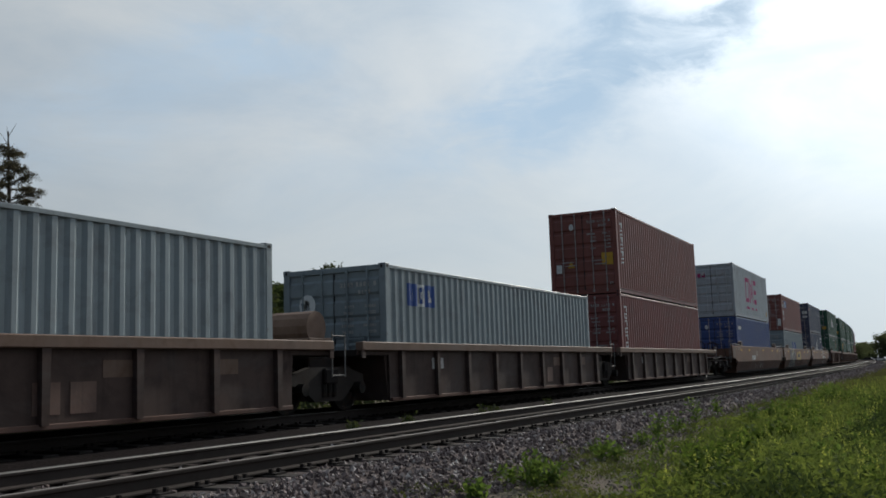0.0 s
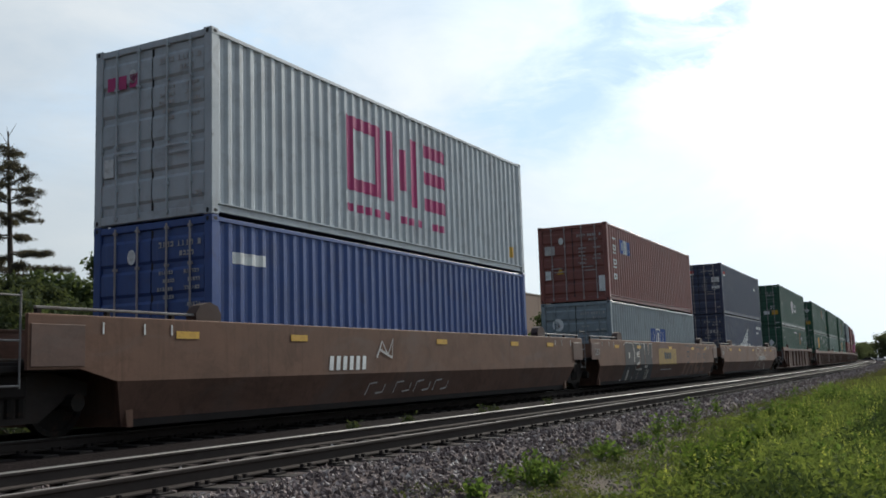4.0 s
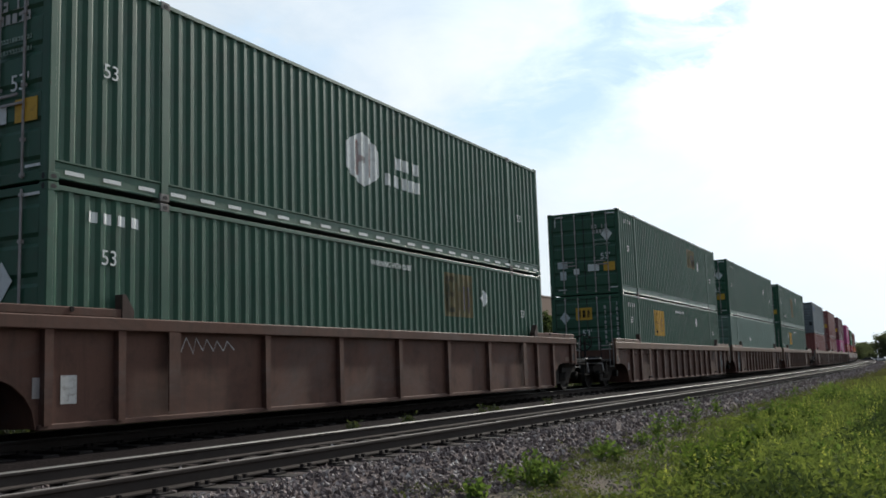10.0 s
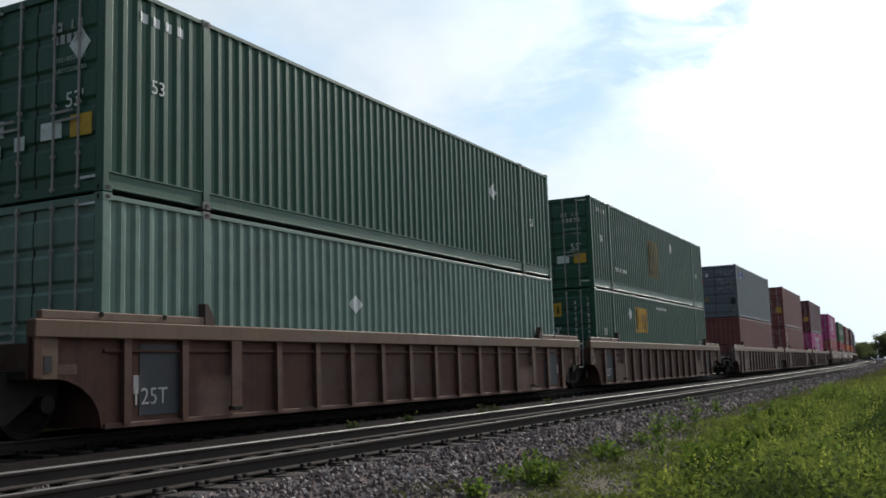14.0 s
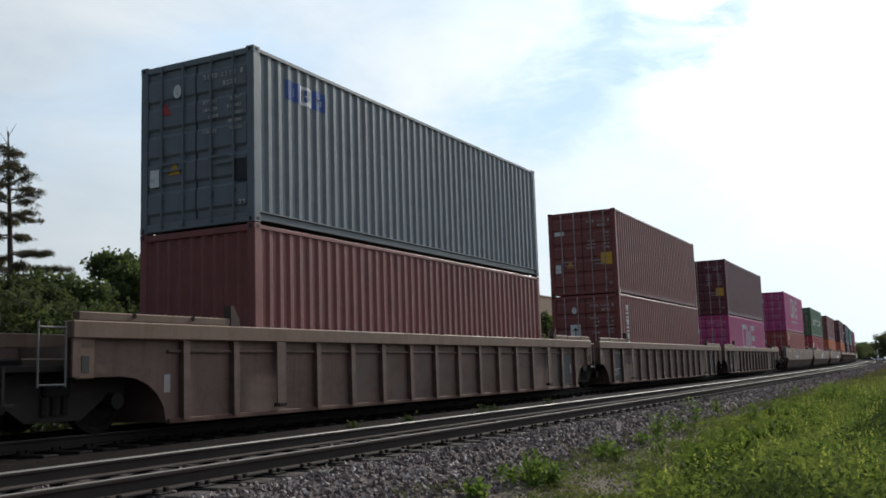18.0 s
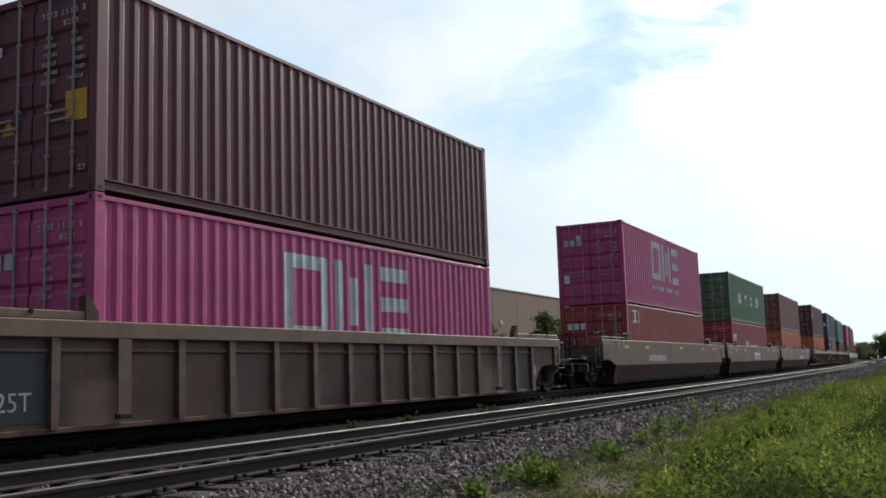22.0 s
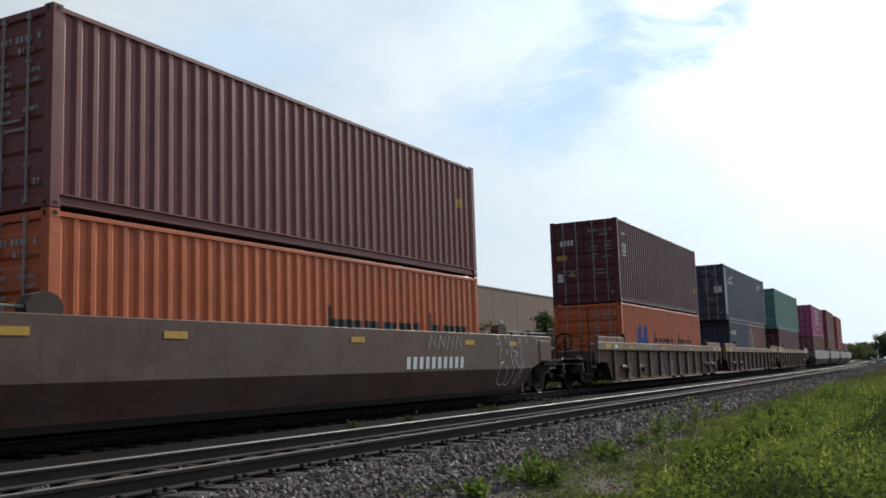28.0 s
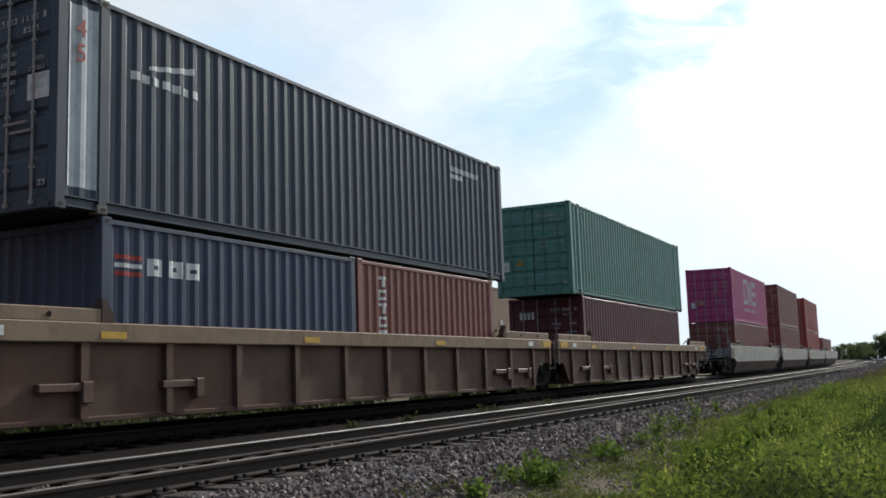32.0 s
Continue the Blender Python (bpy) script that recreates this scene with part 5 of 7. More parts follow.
# ---- markings on the cars ----
def car_text(ob, words, x, z, size, mat, y=-1.5, lean=0.0):
    cu = bpy.data.curves.new("lettering", "FONT")
    cu.body, cu.size, cu.extrude, cu.shear = words, size, 0.002, lean
    cu.materials.append(mat)
    t = new("lettering", cu)
    t.parent = ob
    t.matrix_basis = pose(x, y - 0.004, z, 90, 0, 0)
    return t


def car_bars(ob, x, z, n, w, h, mat, y=-1.5, gap=0.3):
    for i in range(n):
        part("number_bar", Build().prism([(0, 0), (w * 0.72, 0), (w * 0.92, h), (w * 0.2, h)] if n > 3 else [(0, 0), (w, 0), (w, h), (0, h)], "y", -0.006, 0), mat, ob, at=pose(x + i * w * (1 + gap), y, z))


def scrawl(ob, points, width, mat, y=-1.5):
    """A line sprayed or chalked by hand along points (x, z): one continuous strip."""
    pts = [Vector(p) for p in points]

    def side_y(z):
        return y - 0.008 if z > 0.67 or y < -1.505 else y - 0.008 + (0.67 - z) / 0.59 * 0.24
    b = Build()
    for k, p in enumerate(pts):
        d = pts[min(k + 1, len(pts) - 1)] - pts[max(k - 1, 0)]
        if d.length < 1e-6:
            d = Vector((1, 0))
        m = Vector((-d.y, d.x)).normalized() * width / 2
        for q in (p + m, p - m):
            b.v.append((q.x, side_y(q.y), q.y))
        if k:
            b.f.append((2 * k - 2, 2 * k - 1, 2 * k + 1, 2 * k))
    return part("graffiti", b, mat, ob, "hand-sprayed line")


def rounded(points, n=6):
    """A smooth curve through the points of a hand-drawn line."""
    if len(points) < 3:
        return points
    p = [points[0]] + list(points) + [points[-1]]
    out = []
    for a, b, c, d in zip(p, p[1:], p[2:], p[3:]):
        for k in range(n):
            t = k / n
            out.append(tuple(0.5 * (2 * b[i] + (c[i] - a[i]) * t + (2 * a[i] - 5 * b[i] + 4 * c[i] - d[i]) * t * t + (3 * b[i] - a[i] - 3 * c[i] + d[i]) * t ** 3) for i in (0, 1)))
    return out + [points[-1]]


def sprayed_letter(ob, outline, mat, y=-1.5):
    """A filled shape laid over the upright and the sloping part of a smooth side."""
    b = Build()
    for tri in tessellate_polygon([[Vector((x, z, 0)) for x, z in outline]]):
        for lo, hi in ((0.67, 1.45), (0.10, 0.67)):
            poly = clip_band([outline[i] for i in tri], lo, hi)
            if len(poly) > 2:
                pts = [(x, (y - 0.005) if lo > 0.5 else y - 0.005 + (0.67 - z) / 0.59 * 0.24, z) for x, z in poly]
                b.add(pts, [tuple(range(len(pts)))])
    part("graffiti", b, mat, ob, "hand-sprayed letter")


def clip_band(poly, lo, hi):
    def cut(pts, keep, level):
        out = []
        for a, b in zip(pts, pts[1:] + pts[:1]):
            ia, ib = keep(a), keep(b)
            if ia:
                out.append(a)
            if ia != ib:
                f = (level - a[1]) / (b[1] - a[1])
                out.append((a[0] + f * (b[0] - a[0]), level))
        return out
    poly = cut(list(poly), lambda p: p[1] >= lo, lo)
    return cut(poly, lambda p: p[1] <= hi, hi) if poly else poly


unit_d, unit_e, unit_f = set_b
# four fat sprayed capitals, R E L K, black with a white edge
LETTERS = [[(-5.74, 0.14), (-5.72, 1.40), (-4.86, 1.40), (-4.62, 1.09), (-4.70, 0.77), (-4.54, 0.14), (-5.04, 0.14), (-5.23, 0.58), (-5.29, 0.14)],
           [(-4.50, 0.14), (-4.66, 0.77), (-4.58, 1.09), (-4.72, 1.40), (-3.98, 1.40), (-3.98, 1.12), (-4.36, 1.06), (-4.36, 0.94), (-4.02, 0.94), (-4.02, 0.76), (-4.36, 0.70), (-4.36, 0.52), (-3.96, 0.50), (-3.96, 0.14)],
           [(-3.92, 0.14), (-3.92, 1.40), (-3.40, 1.40), (-3.34, 0.58), (-3.02, 0.58), (-3.04, 0.14)],
           [(-2.97, 0.14), (-2.97, 0.62), (-3.24, 0.64), (-3.30, 1.40), (-2.96, 1.40), (-2.84, 1.00), (-2.70, 1.40), (-2.32, 1.40), (-2.41, 0.89), (-2.02, 0.14), (-2.60, 0.14), (-2.70, 0.53), (-2.82, 0.14)]]
for shape in LETTERS:
    sprayed_letter(unit_e, shape, SPRAY)
    scrawl(unit_e, shape + shape[:1], 0.035, EDGE)
for line, wide in (([(-5.82, 1.36), (-5.85, 0.16)], 0.12), ([(-3.95, 1.38), (-3.94, 0.52), (-3.62, 0.50)], 0.09), ([(-3.36, 1.38), (-3.30, 0.60), (-2.98, 0.58)], 0.10), ([(-4.36, 1.0), (-4.02, 1.04)], 0.07), ([(-4.34, 0.68), (-4.06, 0.72)], 0.08), ([(-5.25, 0.50), (-5.18, 0.16)], 0.10), ([(-2.72, 0.46), (-2.70, 0.16)], 0.07)):
    scrawl(unit_e, line, wide, EDGE)
sprayed_letter(unit_e, [(-5.33, 1.10), (-5.33, 0.88), (-5.20, 0.90), (-5.18, 1.07)], EDGE, -1.504)
sprayed_letter(unit_e, [(-1.38, 0.64), (1.33, 0.64), (1.33, 1.24), (-1.38, 1.24)], YELLOW_WORN)
car_bars(unit_e, -0.55, 0.85, 3, 0.28, 0.24, DARK_MARK, -1.507)
scrawl(unit_e, [(-0.95, 0.46), (0.76, 0.46)], 0.025, CHALK)
# a wide faded tag in outline: F A C E
TAG = [[(2.75, 0.20), (2.85, 1.36), (3.60, 1.38), (3.60, 1.14), (3.12, 1.12), (3.12, 0.92), (3.48, 0.92), (3.48, 0.70), (3.10, 0.70), (3.06, 0.20), (2.75, 0.20)],
       [(3.45, 0.18), (3.82, 1.34), (4.16, 1.34), (4.55, 0.20), (4.22, 0.20), (4.12, 0.55), (3.86, 0.55), (3.76, 0.18), (3.45, 0.18)],
       [(5.60, 1.30), (4.90, 1.34), (4.70, 0.90), (4.80, 0.35), (5.20, 0.18), (5.62, 0.28), (5.55, 0.52), (5.16, 0.50), (5.05, 0.85), (5.20, 1.08), (5.60, 1.05), (5.60, 1.30)],
       [(5.95, 0.26), (5.95, 1.30), (6.75, 1.28), (6.75, 1.06), (6.25, 1.04), (6.25, 0.88), (6.60, 0.86), (6.60, 0.68), (6.25, 0.66), (6.25, 0.50), (6.75, 0.50), (6.75, 0.28), (5.95, 0.26)]]
for shape in TAG:
    sprayed_letter(unit_e, shape[:-1], TAG_FILL)
    scrawl(unit_e, shape, 0.055, SPRAY)
car_bars(unit_d, -3.75, 0.74, 6, 0.16, 0.24, WHITE)
scrawl(unit_d, [(-2.2, 0.95), (-2.0, 1.25), (-1.8, 1.0), (-1.6, 1.3), (-1.65, 0.95), (-2.1, 1.1)], 0.05, CHALK)
for x0 in (-2.4, -1.4, -0.6, 0.2):
    scrawl(unit_d, [(x0, 0.28), (x0 + 0.05, 0.48), (x0 + 0.3, 0.50)], 0.03, CHALK)
    scrawl(unit_d, [(x0 + 0.35, 0.30), (x0 + 0.6, 0.32), (x0 + 0.62, 0.46)], 0.03, CHALK)
# tall letters in thin white outline over the whole side
for line in ([(1.26, 1.40), (1.45, 1.02), (1.42, 0.59), (1.26, 0.32), (1.40, 0.19)], [(1.79, 1.39), (1.41, 1.14), (1.47, 1.02)],
             [(1.79, 1.39), (2.33, 1.37), (2.40, 1.13), (2.34, 0.66), (2.09, 0.17)], [(1.97, 1.17), (1.86, 0.92), (1.82, 0.65), (1.90, 0.65), (2.00, 0.92), (1.97, 1.17)],
             [(2.40, 1.41), (2.41, 1.02)], [(2.71, 1.42), (2.78, 1.13), (3.00, 1.29), (3.42, 0.94), (3.12, 0.70), (3.58, 0.58), (3.31, 0.26)],
             [(2.79, 0.60), (2.97, 0.17), (2.76, 0.18), (2.79, 0.60)], [(3.45, 1.39), (3.44, 0.69)], [(4.06, 1.35), (4.11, 1.03), (3.86, 1.08)],
             [(4.19, 0.62), (4.18, 0.21)], [(4.50, 1.42), (5.06, 1.37), (5.13, 1.09), (4.91, 0.90), (5.30, 0.76)], [(4.63, 0.55), (5.08, 0.17), (4.72, 0.27), (4.63, 0.55)]):
    scrawl(unit_f, rounded(line), 0.042, EDGE)
for x0, x1 in ((-5.91, -5.17), (-4.0, -2.16), (-0.87, 1.05), (2.14, 4.05), (5.2, 5.7)):
    part("edge_guard", Build().box(x0, x1, -1.47, -1.36, 1.47, 1.53, 0.012), LADDER, unit_f, "pale worn edge guard on the top lip")
car_bars(unit_f, 2.2, 0.72, 10, 0.19, 0.22, CHALK, -1.508)
unit_o, unit_p, unit_q = set_f
car_bars(unit_o, -4.6, 0.78, 10, 0.20, 0.22, CHALK)
for k in range(3):
    part("emblem_bar", Build().prism([(-0.9 + 0.75 * k, 0.72), (-0.7 + 0.75 * k, 0.72), (-0.66 + 0.75 * k, 1.02), (-0.46 + 0.75 * k, 1.02), (-0.44 + 0.75 * k, 1.13), (-0.98 + 0.75 * k, 1.13), (-0.99 + 0.75 * k, 1.02), (-0.86 + 0.75 * k, 1.02)], "y", -1.508, -1.502), WHITE, unit_p)
car_bars(unit_q, 2.15, 0.72, 10, 0.20, 0.24, WHITE)
for x0 in (3.1, 3.5, 3.9, 4.3):
    scrawl(unit_q, [(x0, 1.12), (x0 + 0.1, 1.4), (x0 + 0.28, 1.15), (x0 + 0.3, 1.38)], 0.03, CHALK)
for line in ([(6.44, 1.33), (6.52, 1.42), (6.62, 1.37), (6.58, 1.25), (6.49, 1.24), (6.44, 1.33)],
             [(6.66, 1.32), (6.69, 1.19), (6.59, 0.92), (6.63, 0.82), (6.84, 0.84), (6.60, 0.73), (6.58, 0.53), (6.65, 0.36), (6.81, 0.30), (7.02, 0.33), (7.09, 0.48), (7.02, 0.65), (6.93, 0.73)],
             [(6.87, 1.38), (6.93, 1.43), (7.00, 1.36), (7.02, 1.26)], [(7.13, 1.38), (7.19, 1.42), (7.25, 1.30), (7.29, 0.92), (7.41, 0.71), (7.39, 0.43), (7.20, 0.29), (7.02, 0.33)],
             [(7.36, 1.43), (7.38, 1.13), (7.69, 1.04), (7.50, 0.95), (7.60, 0.81), (7.89, 0.55), (7.79, 0.38), (7.63, 0.30), (7.67, 0.49), (7.94, 0.62), (8.05, 0.84)],
             [(7.88, 1.42), (7.90, 0.55), (7.96, 0.48)], [(6.99, 1.04), (7.10, 1.04)], [(7.04, 1.04), (7.04, 1.13)]):
    scrawl(unit_q, rounded(line), 0.028, CHALK)
for u in set_f[1:] + set_b[1:]:
    car_text(u, "125T", -9.0, 1.0, 0.26, CHALK, -1.518)
unit_r, unit_s, unit_t = set_g
for x0 in (-5.6, -5.2, -4.8, -4.4, -4.0, -3.7):
    scrawl(unit_r, [(x0, 1.19), (x0 + 0.08, 1.35), (x0 + 0.18, 1.22), (x0 + 0.28, 1.34)], 0.03, CHALK, -1.51)
scrawl(unit_r, [(-1.5, 0.75), (-1.35, 0.3), (-1.15, 0.72), (-1.0, 0.32), (-0.85, 0.76), (-0.6, 0.74), (-0.75, 0.28)], 0.03, CHALK, -1.506)
for u in set_g:
    for x in (-9.0, 8.6, -6.3, -2.0, 2.6):
        reflector(u, x, 1.20, w=0.55 if abs(x) > 8 else 0.42, h=0.16 if abs(x) > 8 else 0.09, y=-1.5)
    for x in (-8.0, 7.6):
        reflector(u, x, 1.22, WHITE, 0.30, 0.11)
    for x in (-7.2, -5.2, 5.6, 6.9):
        part("bracket", Build().box(0, 0.75, -0.09, 0, 0, 0.10, 0.01).box(0.62, 0.78, -0.12, 0.0, -0.14, 0.12, 0.01), CAR_TAUPE, u, at=pose(x, -1.40, 0.56))
for us, xs in ((set_d[1:], (-8.05,)), (set_e[1:], (-8.05,))):
    for u in us:
        car_text(u, "125T", xs[0] + 0.23, 0.36, 0.31, CHALK, -1.414)
for k in range(2):
    part("emblem_bar", Build().box(1.35 + 0.55 * k, 1.75 + 0.55 * k, -0.006, 0, 0.30, 0.68), CAR_TAUPE, set_a[0], at=pose(0, -1.402, 0))
    part("emblem_bar", Build().box(1.35 + 0.55 * k, 1.75 + 0.55 * k, -0.006, 0, 0.30, 0.68), CAR_TAUPE, set_a[1], at=pose(0, -1.402, 0))
part("stencil_patch", Build().box(0, 0.24, -0.005, 0, 0, 0.34), CHALK, set_c[0], "white paper notice", at=pose(-8.0, -1.402, 0.42))
scrawl(set_c[0], [(-6.0, 0.98), (-5.86, 1.24), (-5.72, 1.02), (-5.66, 1.24), (-5.52, 1.06), (-5.44, 1.22), (-5.3, 1.06), (-5.22, 1.2), (-5.08, 1.06), (-5.0, 1.2), (-4.84, 1.08)], 0.022, CHALK, -1.402)
for u in set_a:
    for x in (-4.6, 2.4, 4.5):
        part("stencil_patch", Build().box(0, 0.5, -0.005, 0, 0, 0.22), CHALK if x < 0 else CAR_TAN, u, at=pose(x, -1.402, 0.72))
# hand brake housing between the first two units
gear = part("brake_housing", Build().rod((7.75, -0.9, 1.50), (7.75, 0.5, 1.50), 0.30, 14).box(7.4, 8.1, -1.0, 0.6, 1.2, 1.32, 0.02), CAR_TAN, set_a[0], "mustard-coloured drum on the end platform")


# ---- behind the train ----
def leaf_material(name, dark, light, through=0.35):
    m = bpy.data.materials.new(name)
    m.use_nodes = True
    tree = m.node_tree
    tree.nodes.clear()
    out = tree.nodes.new("ShaderNodeOutputMaterial")
    geo = tree.nodes.new("ShaderNodeNewGeometry")
    coord = tree.nodes.new("ShaderNodeTexCoord").outputs["Object"]
    patch = ramp(tree, [(0.32, grey(0)), (0.68, grey(1))], noise_at(tree, coord, 0.7, 5, 0.65))
    mix = calc(tree, "ADD", calc(tree, "MULTIPLY", geo.outputs["Random Per Island"], 0.5), calc(tree, "MULTIPLY", patch, 0.5))
    col = blend(tree, mix, dark, light)
    diff = tree.nodes.new("ShaderNodeBsdfPrincipled")
    wire(tree, col, diff.inputs["Base Color"])
    diff.inputs["Roughness"].default_value = 0.85
    diff.inputs["Specular IOR Level"].default_value = 0.04
    trans = tree.nodes.new("ShaderNodeBsdfTranslucent")
    wire(tree, blend(tree, 1.0, col, (1.3, 1.25, 0.7), "MULTIPLY"), trans.inputs[0])
    both = tree.nodes.new("ShaderNodeMixShader")
    both.inputs[0].default_value = through
    wire(tree, diff.outputs[0], both.inputs[1])
    wire(tree, trans.outputs[0], both.inputs[2])
    wire(tree, both.outputs[0], out.inputs[0])
    return m


LEAF_DARK = leaf_material("dark_leaves", (0.036, 0.046, 0.028), (0.082, 0.100, 0.056))
LEAF_MID = leaf_material("green_leaves", (0.044, 0.062, 0.032), (0.105, 0.135, 0.066))
NEEDLE = leaf_material("brownish_needles", (0.052, 0.048, 0.046), (0.118, 0.108, 0.100), 0.4)
# Haze of the distance is put into this paler grey-green.
LEAF_HAZE = leaf_material("haze_tinted_leaves", (0.055, 0.070, 0.050), (0.115, 0.135, 0.090), 0.5)


def leaf_quads(centres, size, rnd, slim=0.55):
    """Bent leaf blades at the given places, turned at random."""
    n = len(centres)
    c = np.array(centres)
    rs = np.random.RandomState(rnd.randrange(10 ** 6))
    a = rs.normal(size=(n, 3))
    a /= np.linalg.norm(a, axis=1)[:, None]
    b = rs.normal(size=(n, 3))
    b -= a * (a * b).sum(1)[:, None]
    b /= np.linalg.norm(b, axis=1)[:, None]
    s = size * rs.uniform(0.6, 1.4, size=(n, 1))
    v = np.stack([c - a * s, c + b * s * slim, c + a * s, c - b * s * slim], 1).reshape(-1, 3)
    f = np.arange(4 * n).reshape(-1, 4)
    built = Build()
    built.v, built.f = [tuple(p) for p in v], [tuple(q) for q in f]
    return built


def raw_mesh(name, built, mat):
    me = bpy.data.meshes.new(name)
    me.from_pydata(built.v, [], built.f)
    me.materials.append(mat)
    return me


def taper(p, q, r0, r1, sides=7):
    p, q = Vector(p), Vector(q)
    way = (q - p).normalized()
    a = way.orthogonal().normalized()
    b = way.cross(a)
    built = Build()
    for o, r in ((p, r0), ((p + q) / 2 + a * r0 * 0.6, (r0 + r1) / 2), (q, r1)):
        built.v += [tuple(o + (a * math.cos(2 * math.pi * i / sides) + b * math.sin(2 * math.pi * i / sides)) * r) for i in range(sides)]
    for k in range(2):
        for i in range(sides):
            j = (i + 1) % sides
            built.f.append((k * sides + i, k * sides + j, (k + 1) * sides + j, (k + 1) * sides + i))
    return built


def broad_tree(x, y, top, width, label, mat, seed, low=0.25, leaf=0.12, count=7500, base=None):
    rnd = random.Random(seed)
    z0 = ground_height(y) - 0.05 if base is None else base
    ob = thing("tree", label, "tree", at=pose(x, y, z0))
    H = top - z0
    part("trunk", taper((0, 0, 0), (rnd.uniform(-0.2, 0.2), 0.1, H * 0.6), 0.05 * H ** 0.75, 0.02 * H ** 0.75, 9), BARK, ob)
    blobs = []
    n = 15
    for i in range(n):
        f = (i + 0.5) / n
        z = H * (low + (0.90 - low) * f)
        reach = width / 2 * math.sin(math.pi * min(1, 0.22 + 0.80 * (1 - f))) * rnd.uniform(0.55, 1.0)
        a = i * 2.399 + rnd.uniform(-0.4, 0.4)
        c = Vector((reach * 0.72 * math.cos(a), reach * 0.72 * math.sin(a), z))
        r = width * rnd.uniform(0.15, 0.24)
        blobs.append((c, r))
        if i % 2 == 0:
            part("limb", taper((0, 0, max(0.1 * H, z - 0.22 * H)), c, 0.035 * H ** 0.6, 0.012), BARK, ob)
    blobs.append((Vector((0, 0, H * 0.93 - width * 0.12)), width * 0.16))
    places = []
    for c, r in blobs:
        k = int(count / len(blobs))
        # sprays of leaves gathered in small tufts, more on the outside
        for _ in range(k // 7):
            d = Vector((rnd.gauss(0, 1), rnd.gauss(0, 1), rnd.gauss(0, 1))).normalized() * r * rnd.uniform(0.45, 1.08) ** 0.6
            d.z *= 0.8
            for _ in range(7):
                places.append(c + d + Vector((rnd.gauss(0, 1), rnd.gauss(0, 1), rnd.gauss(0, 0.8))) * leaf * 1.5)
    part("crown", raw_mesh("crown", leaf_quads(places, leaf, rnd), mat), mat, ob)
    return ob


def bush(x, y, top, width, label, mat, seed, leaf=0.09, count=3000):
    rnd = random.Random(seed)
    z0 = ground_height(y) - 0.05
    ob = thing("bush", label, "bush", at=pose(x, y, z0))
    H = top - z0
    places = []
    for i in range(9):
        c = Vector((rnd.uniform(-0.36, 0.36) * width, rnd.uniform(-0.3, 0.3) * width, H * rnd.uniform(0.25, 0.82)))
        r = rnd.uniform(0.16, 0.26) * width
        for _ in range(count // 63):
            d = Vector((rnd.gauss(0, 1), rnd.gauss(0, 1), rnd.gauss(0, 1))).normalized() * r * rnd.uniform(0.3, 1.0) ** 0.5
            for _ in range(7):
                places.append(c + d + Vector((rnd.gauss(0, 1), rnd.gauss(0, 1), rnd.gauss(0, 1))) * leaf)
    part("foliage", raw_mesh("foliage", leaf_quads(places, leaf, rnd), mat), mat, ob)
    for i in range(4):
        part("stem", taper((0.1 * i - 0.2, 0, 0), (rnd.uniform(-0.3, 0.3) * width, rnd.uniform(-0.2, 0.2) * width, H * 0.6), 0.05, 0.015, 6), BARK, ob)
    return ob


def pine(x, y, top, seed):
    rnd = random.Random(seed)
    z0 = ground_height(y) - 0.05
    ob = thing("pine_tree", "tall sparse pine with brownish drooping needle tufts", "tree", at=pose(x, y, z0))
    H = top - z0
    part("trunk", taper((0.35, -0.2, 0), (-0.1, 0, H), 0.26, 0.03, 9), BARK, ob)
    places = []

    def spray(p, q, n, fat):
        """Needle tufts that hang along one twig."""
        for _ in range(n):
            c = p.lerp(q, rnd.uniform(0.1, 1.05)) + Vector((rnd.gauss(0, 0.05), rnd.gauss(0, 0.05), rnd.gauss(0.02, 0.04)))
            for _ in range(11):
                places.append(c + Vector((rnd.gauss(0, 0.10), rnd.gauss(0, 0.10), rnd.gauss(-0.02, fat))))
    z = H * 0.30
    while z < H * 0.97:
        f = z / H
        reach = 2.45 if f < 0.52 else 2.2 * (1.0 - f) / 0.48 + 0.25
        for k in range(5):
            if rnd.random() < 0.10:
                continue
            a = k * 1.257 + z * 2.1 + rnd.uniform(-0.3, 0.3)
            r = reach * rnd.uniform(0.45, 1.05)
            lift = rnd.uniform(-0.10, 0.16) if f < 0.7 else rnd.uniform(0.2, 0.7)
            root = Vector((0.35 - 0.45 * f, -0.2 + 0.2 * f, z + rnd.uniform(-0.15, 0.15)))
            tip = root + Vector((r * math.cos(a), r * math.sin(a), r * lift))
            part("branch", taper(root, tip, 0.045, 0.010, 5), BARK, ob)
            # side twigs that fan out flat from the outer two thirds, some hanging
            for _ in range(max(5, int(13 * r))):
                g = rnd.uniform(0.25, 1.0)
                p = root.lerp(tip, g)
                b = a + rnd.choice((-1, 1)) * rnd.uniform(0.4, 1.1)
                l = rnd.uniform(0.25, 0.62) * (1.15 - 0.4 * g)
                spray(p, p + Vector((l * math.cos(b), l * math.sin(b), l * rnd.uniform(-0.45, 0.20))), 4, 0.045)
            spray(root.lerp(tip, 0.35), tip, int(8 * r), 0.05)
        z += rnd.uniform(0.55, 0.95)
    # bare twigs at the top
    for k in range(5):
        a = k * 1.3
        part("branch", taper((-0.1, 0, H - 0.9 + 0.15 * k), (-0.1 + 0.4 * math.cos(a), 0.4 * math.sin(a), H - 0.5 + 0.22 * k), 0.015, 0.006, 4), BARK, ob)
    part("needles", raw_mesh("needles", leaf_quads(places, 0.075, rnd, 0.22), NEEDLE), NEEDLE, ob)
    return ob


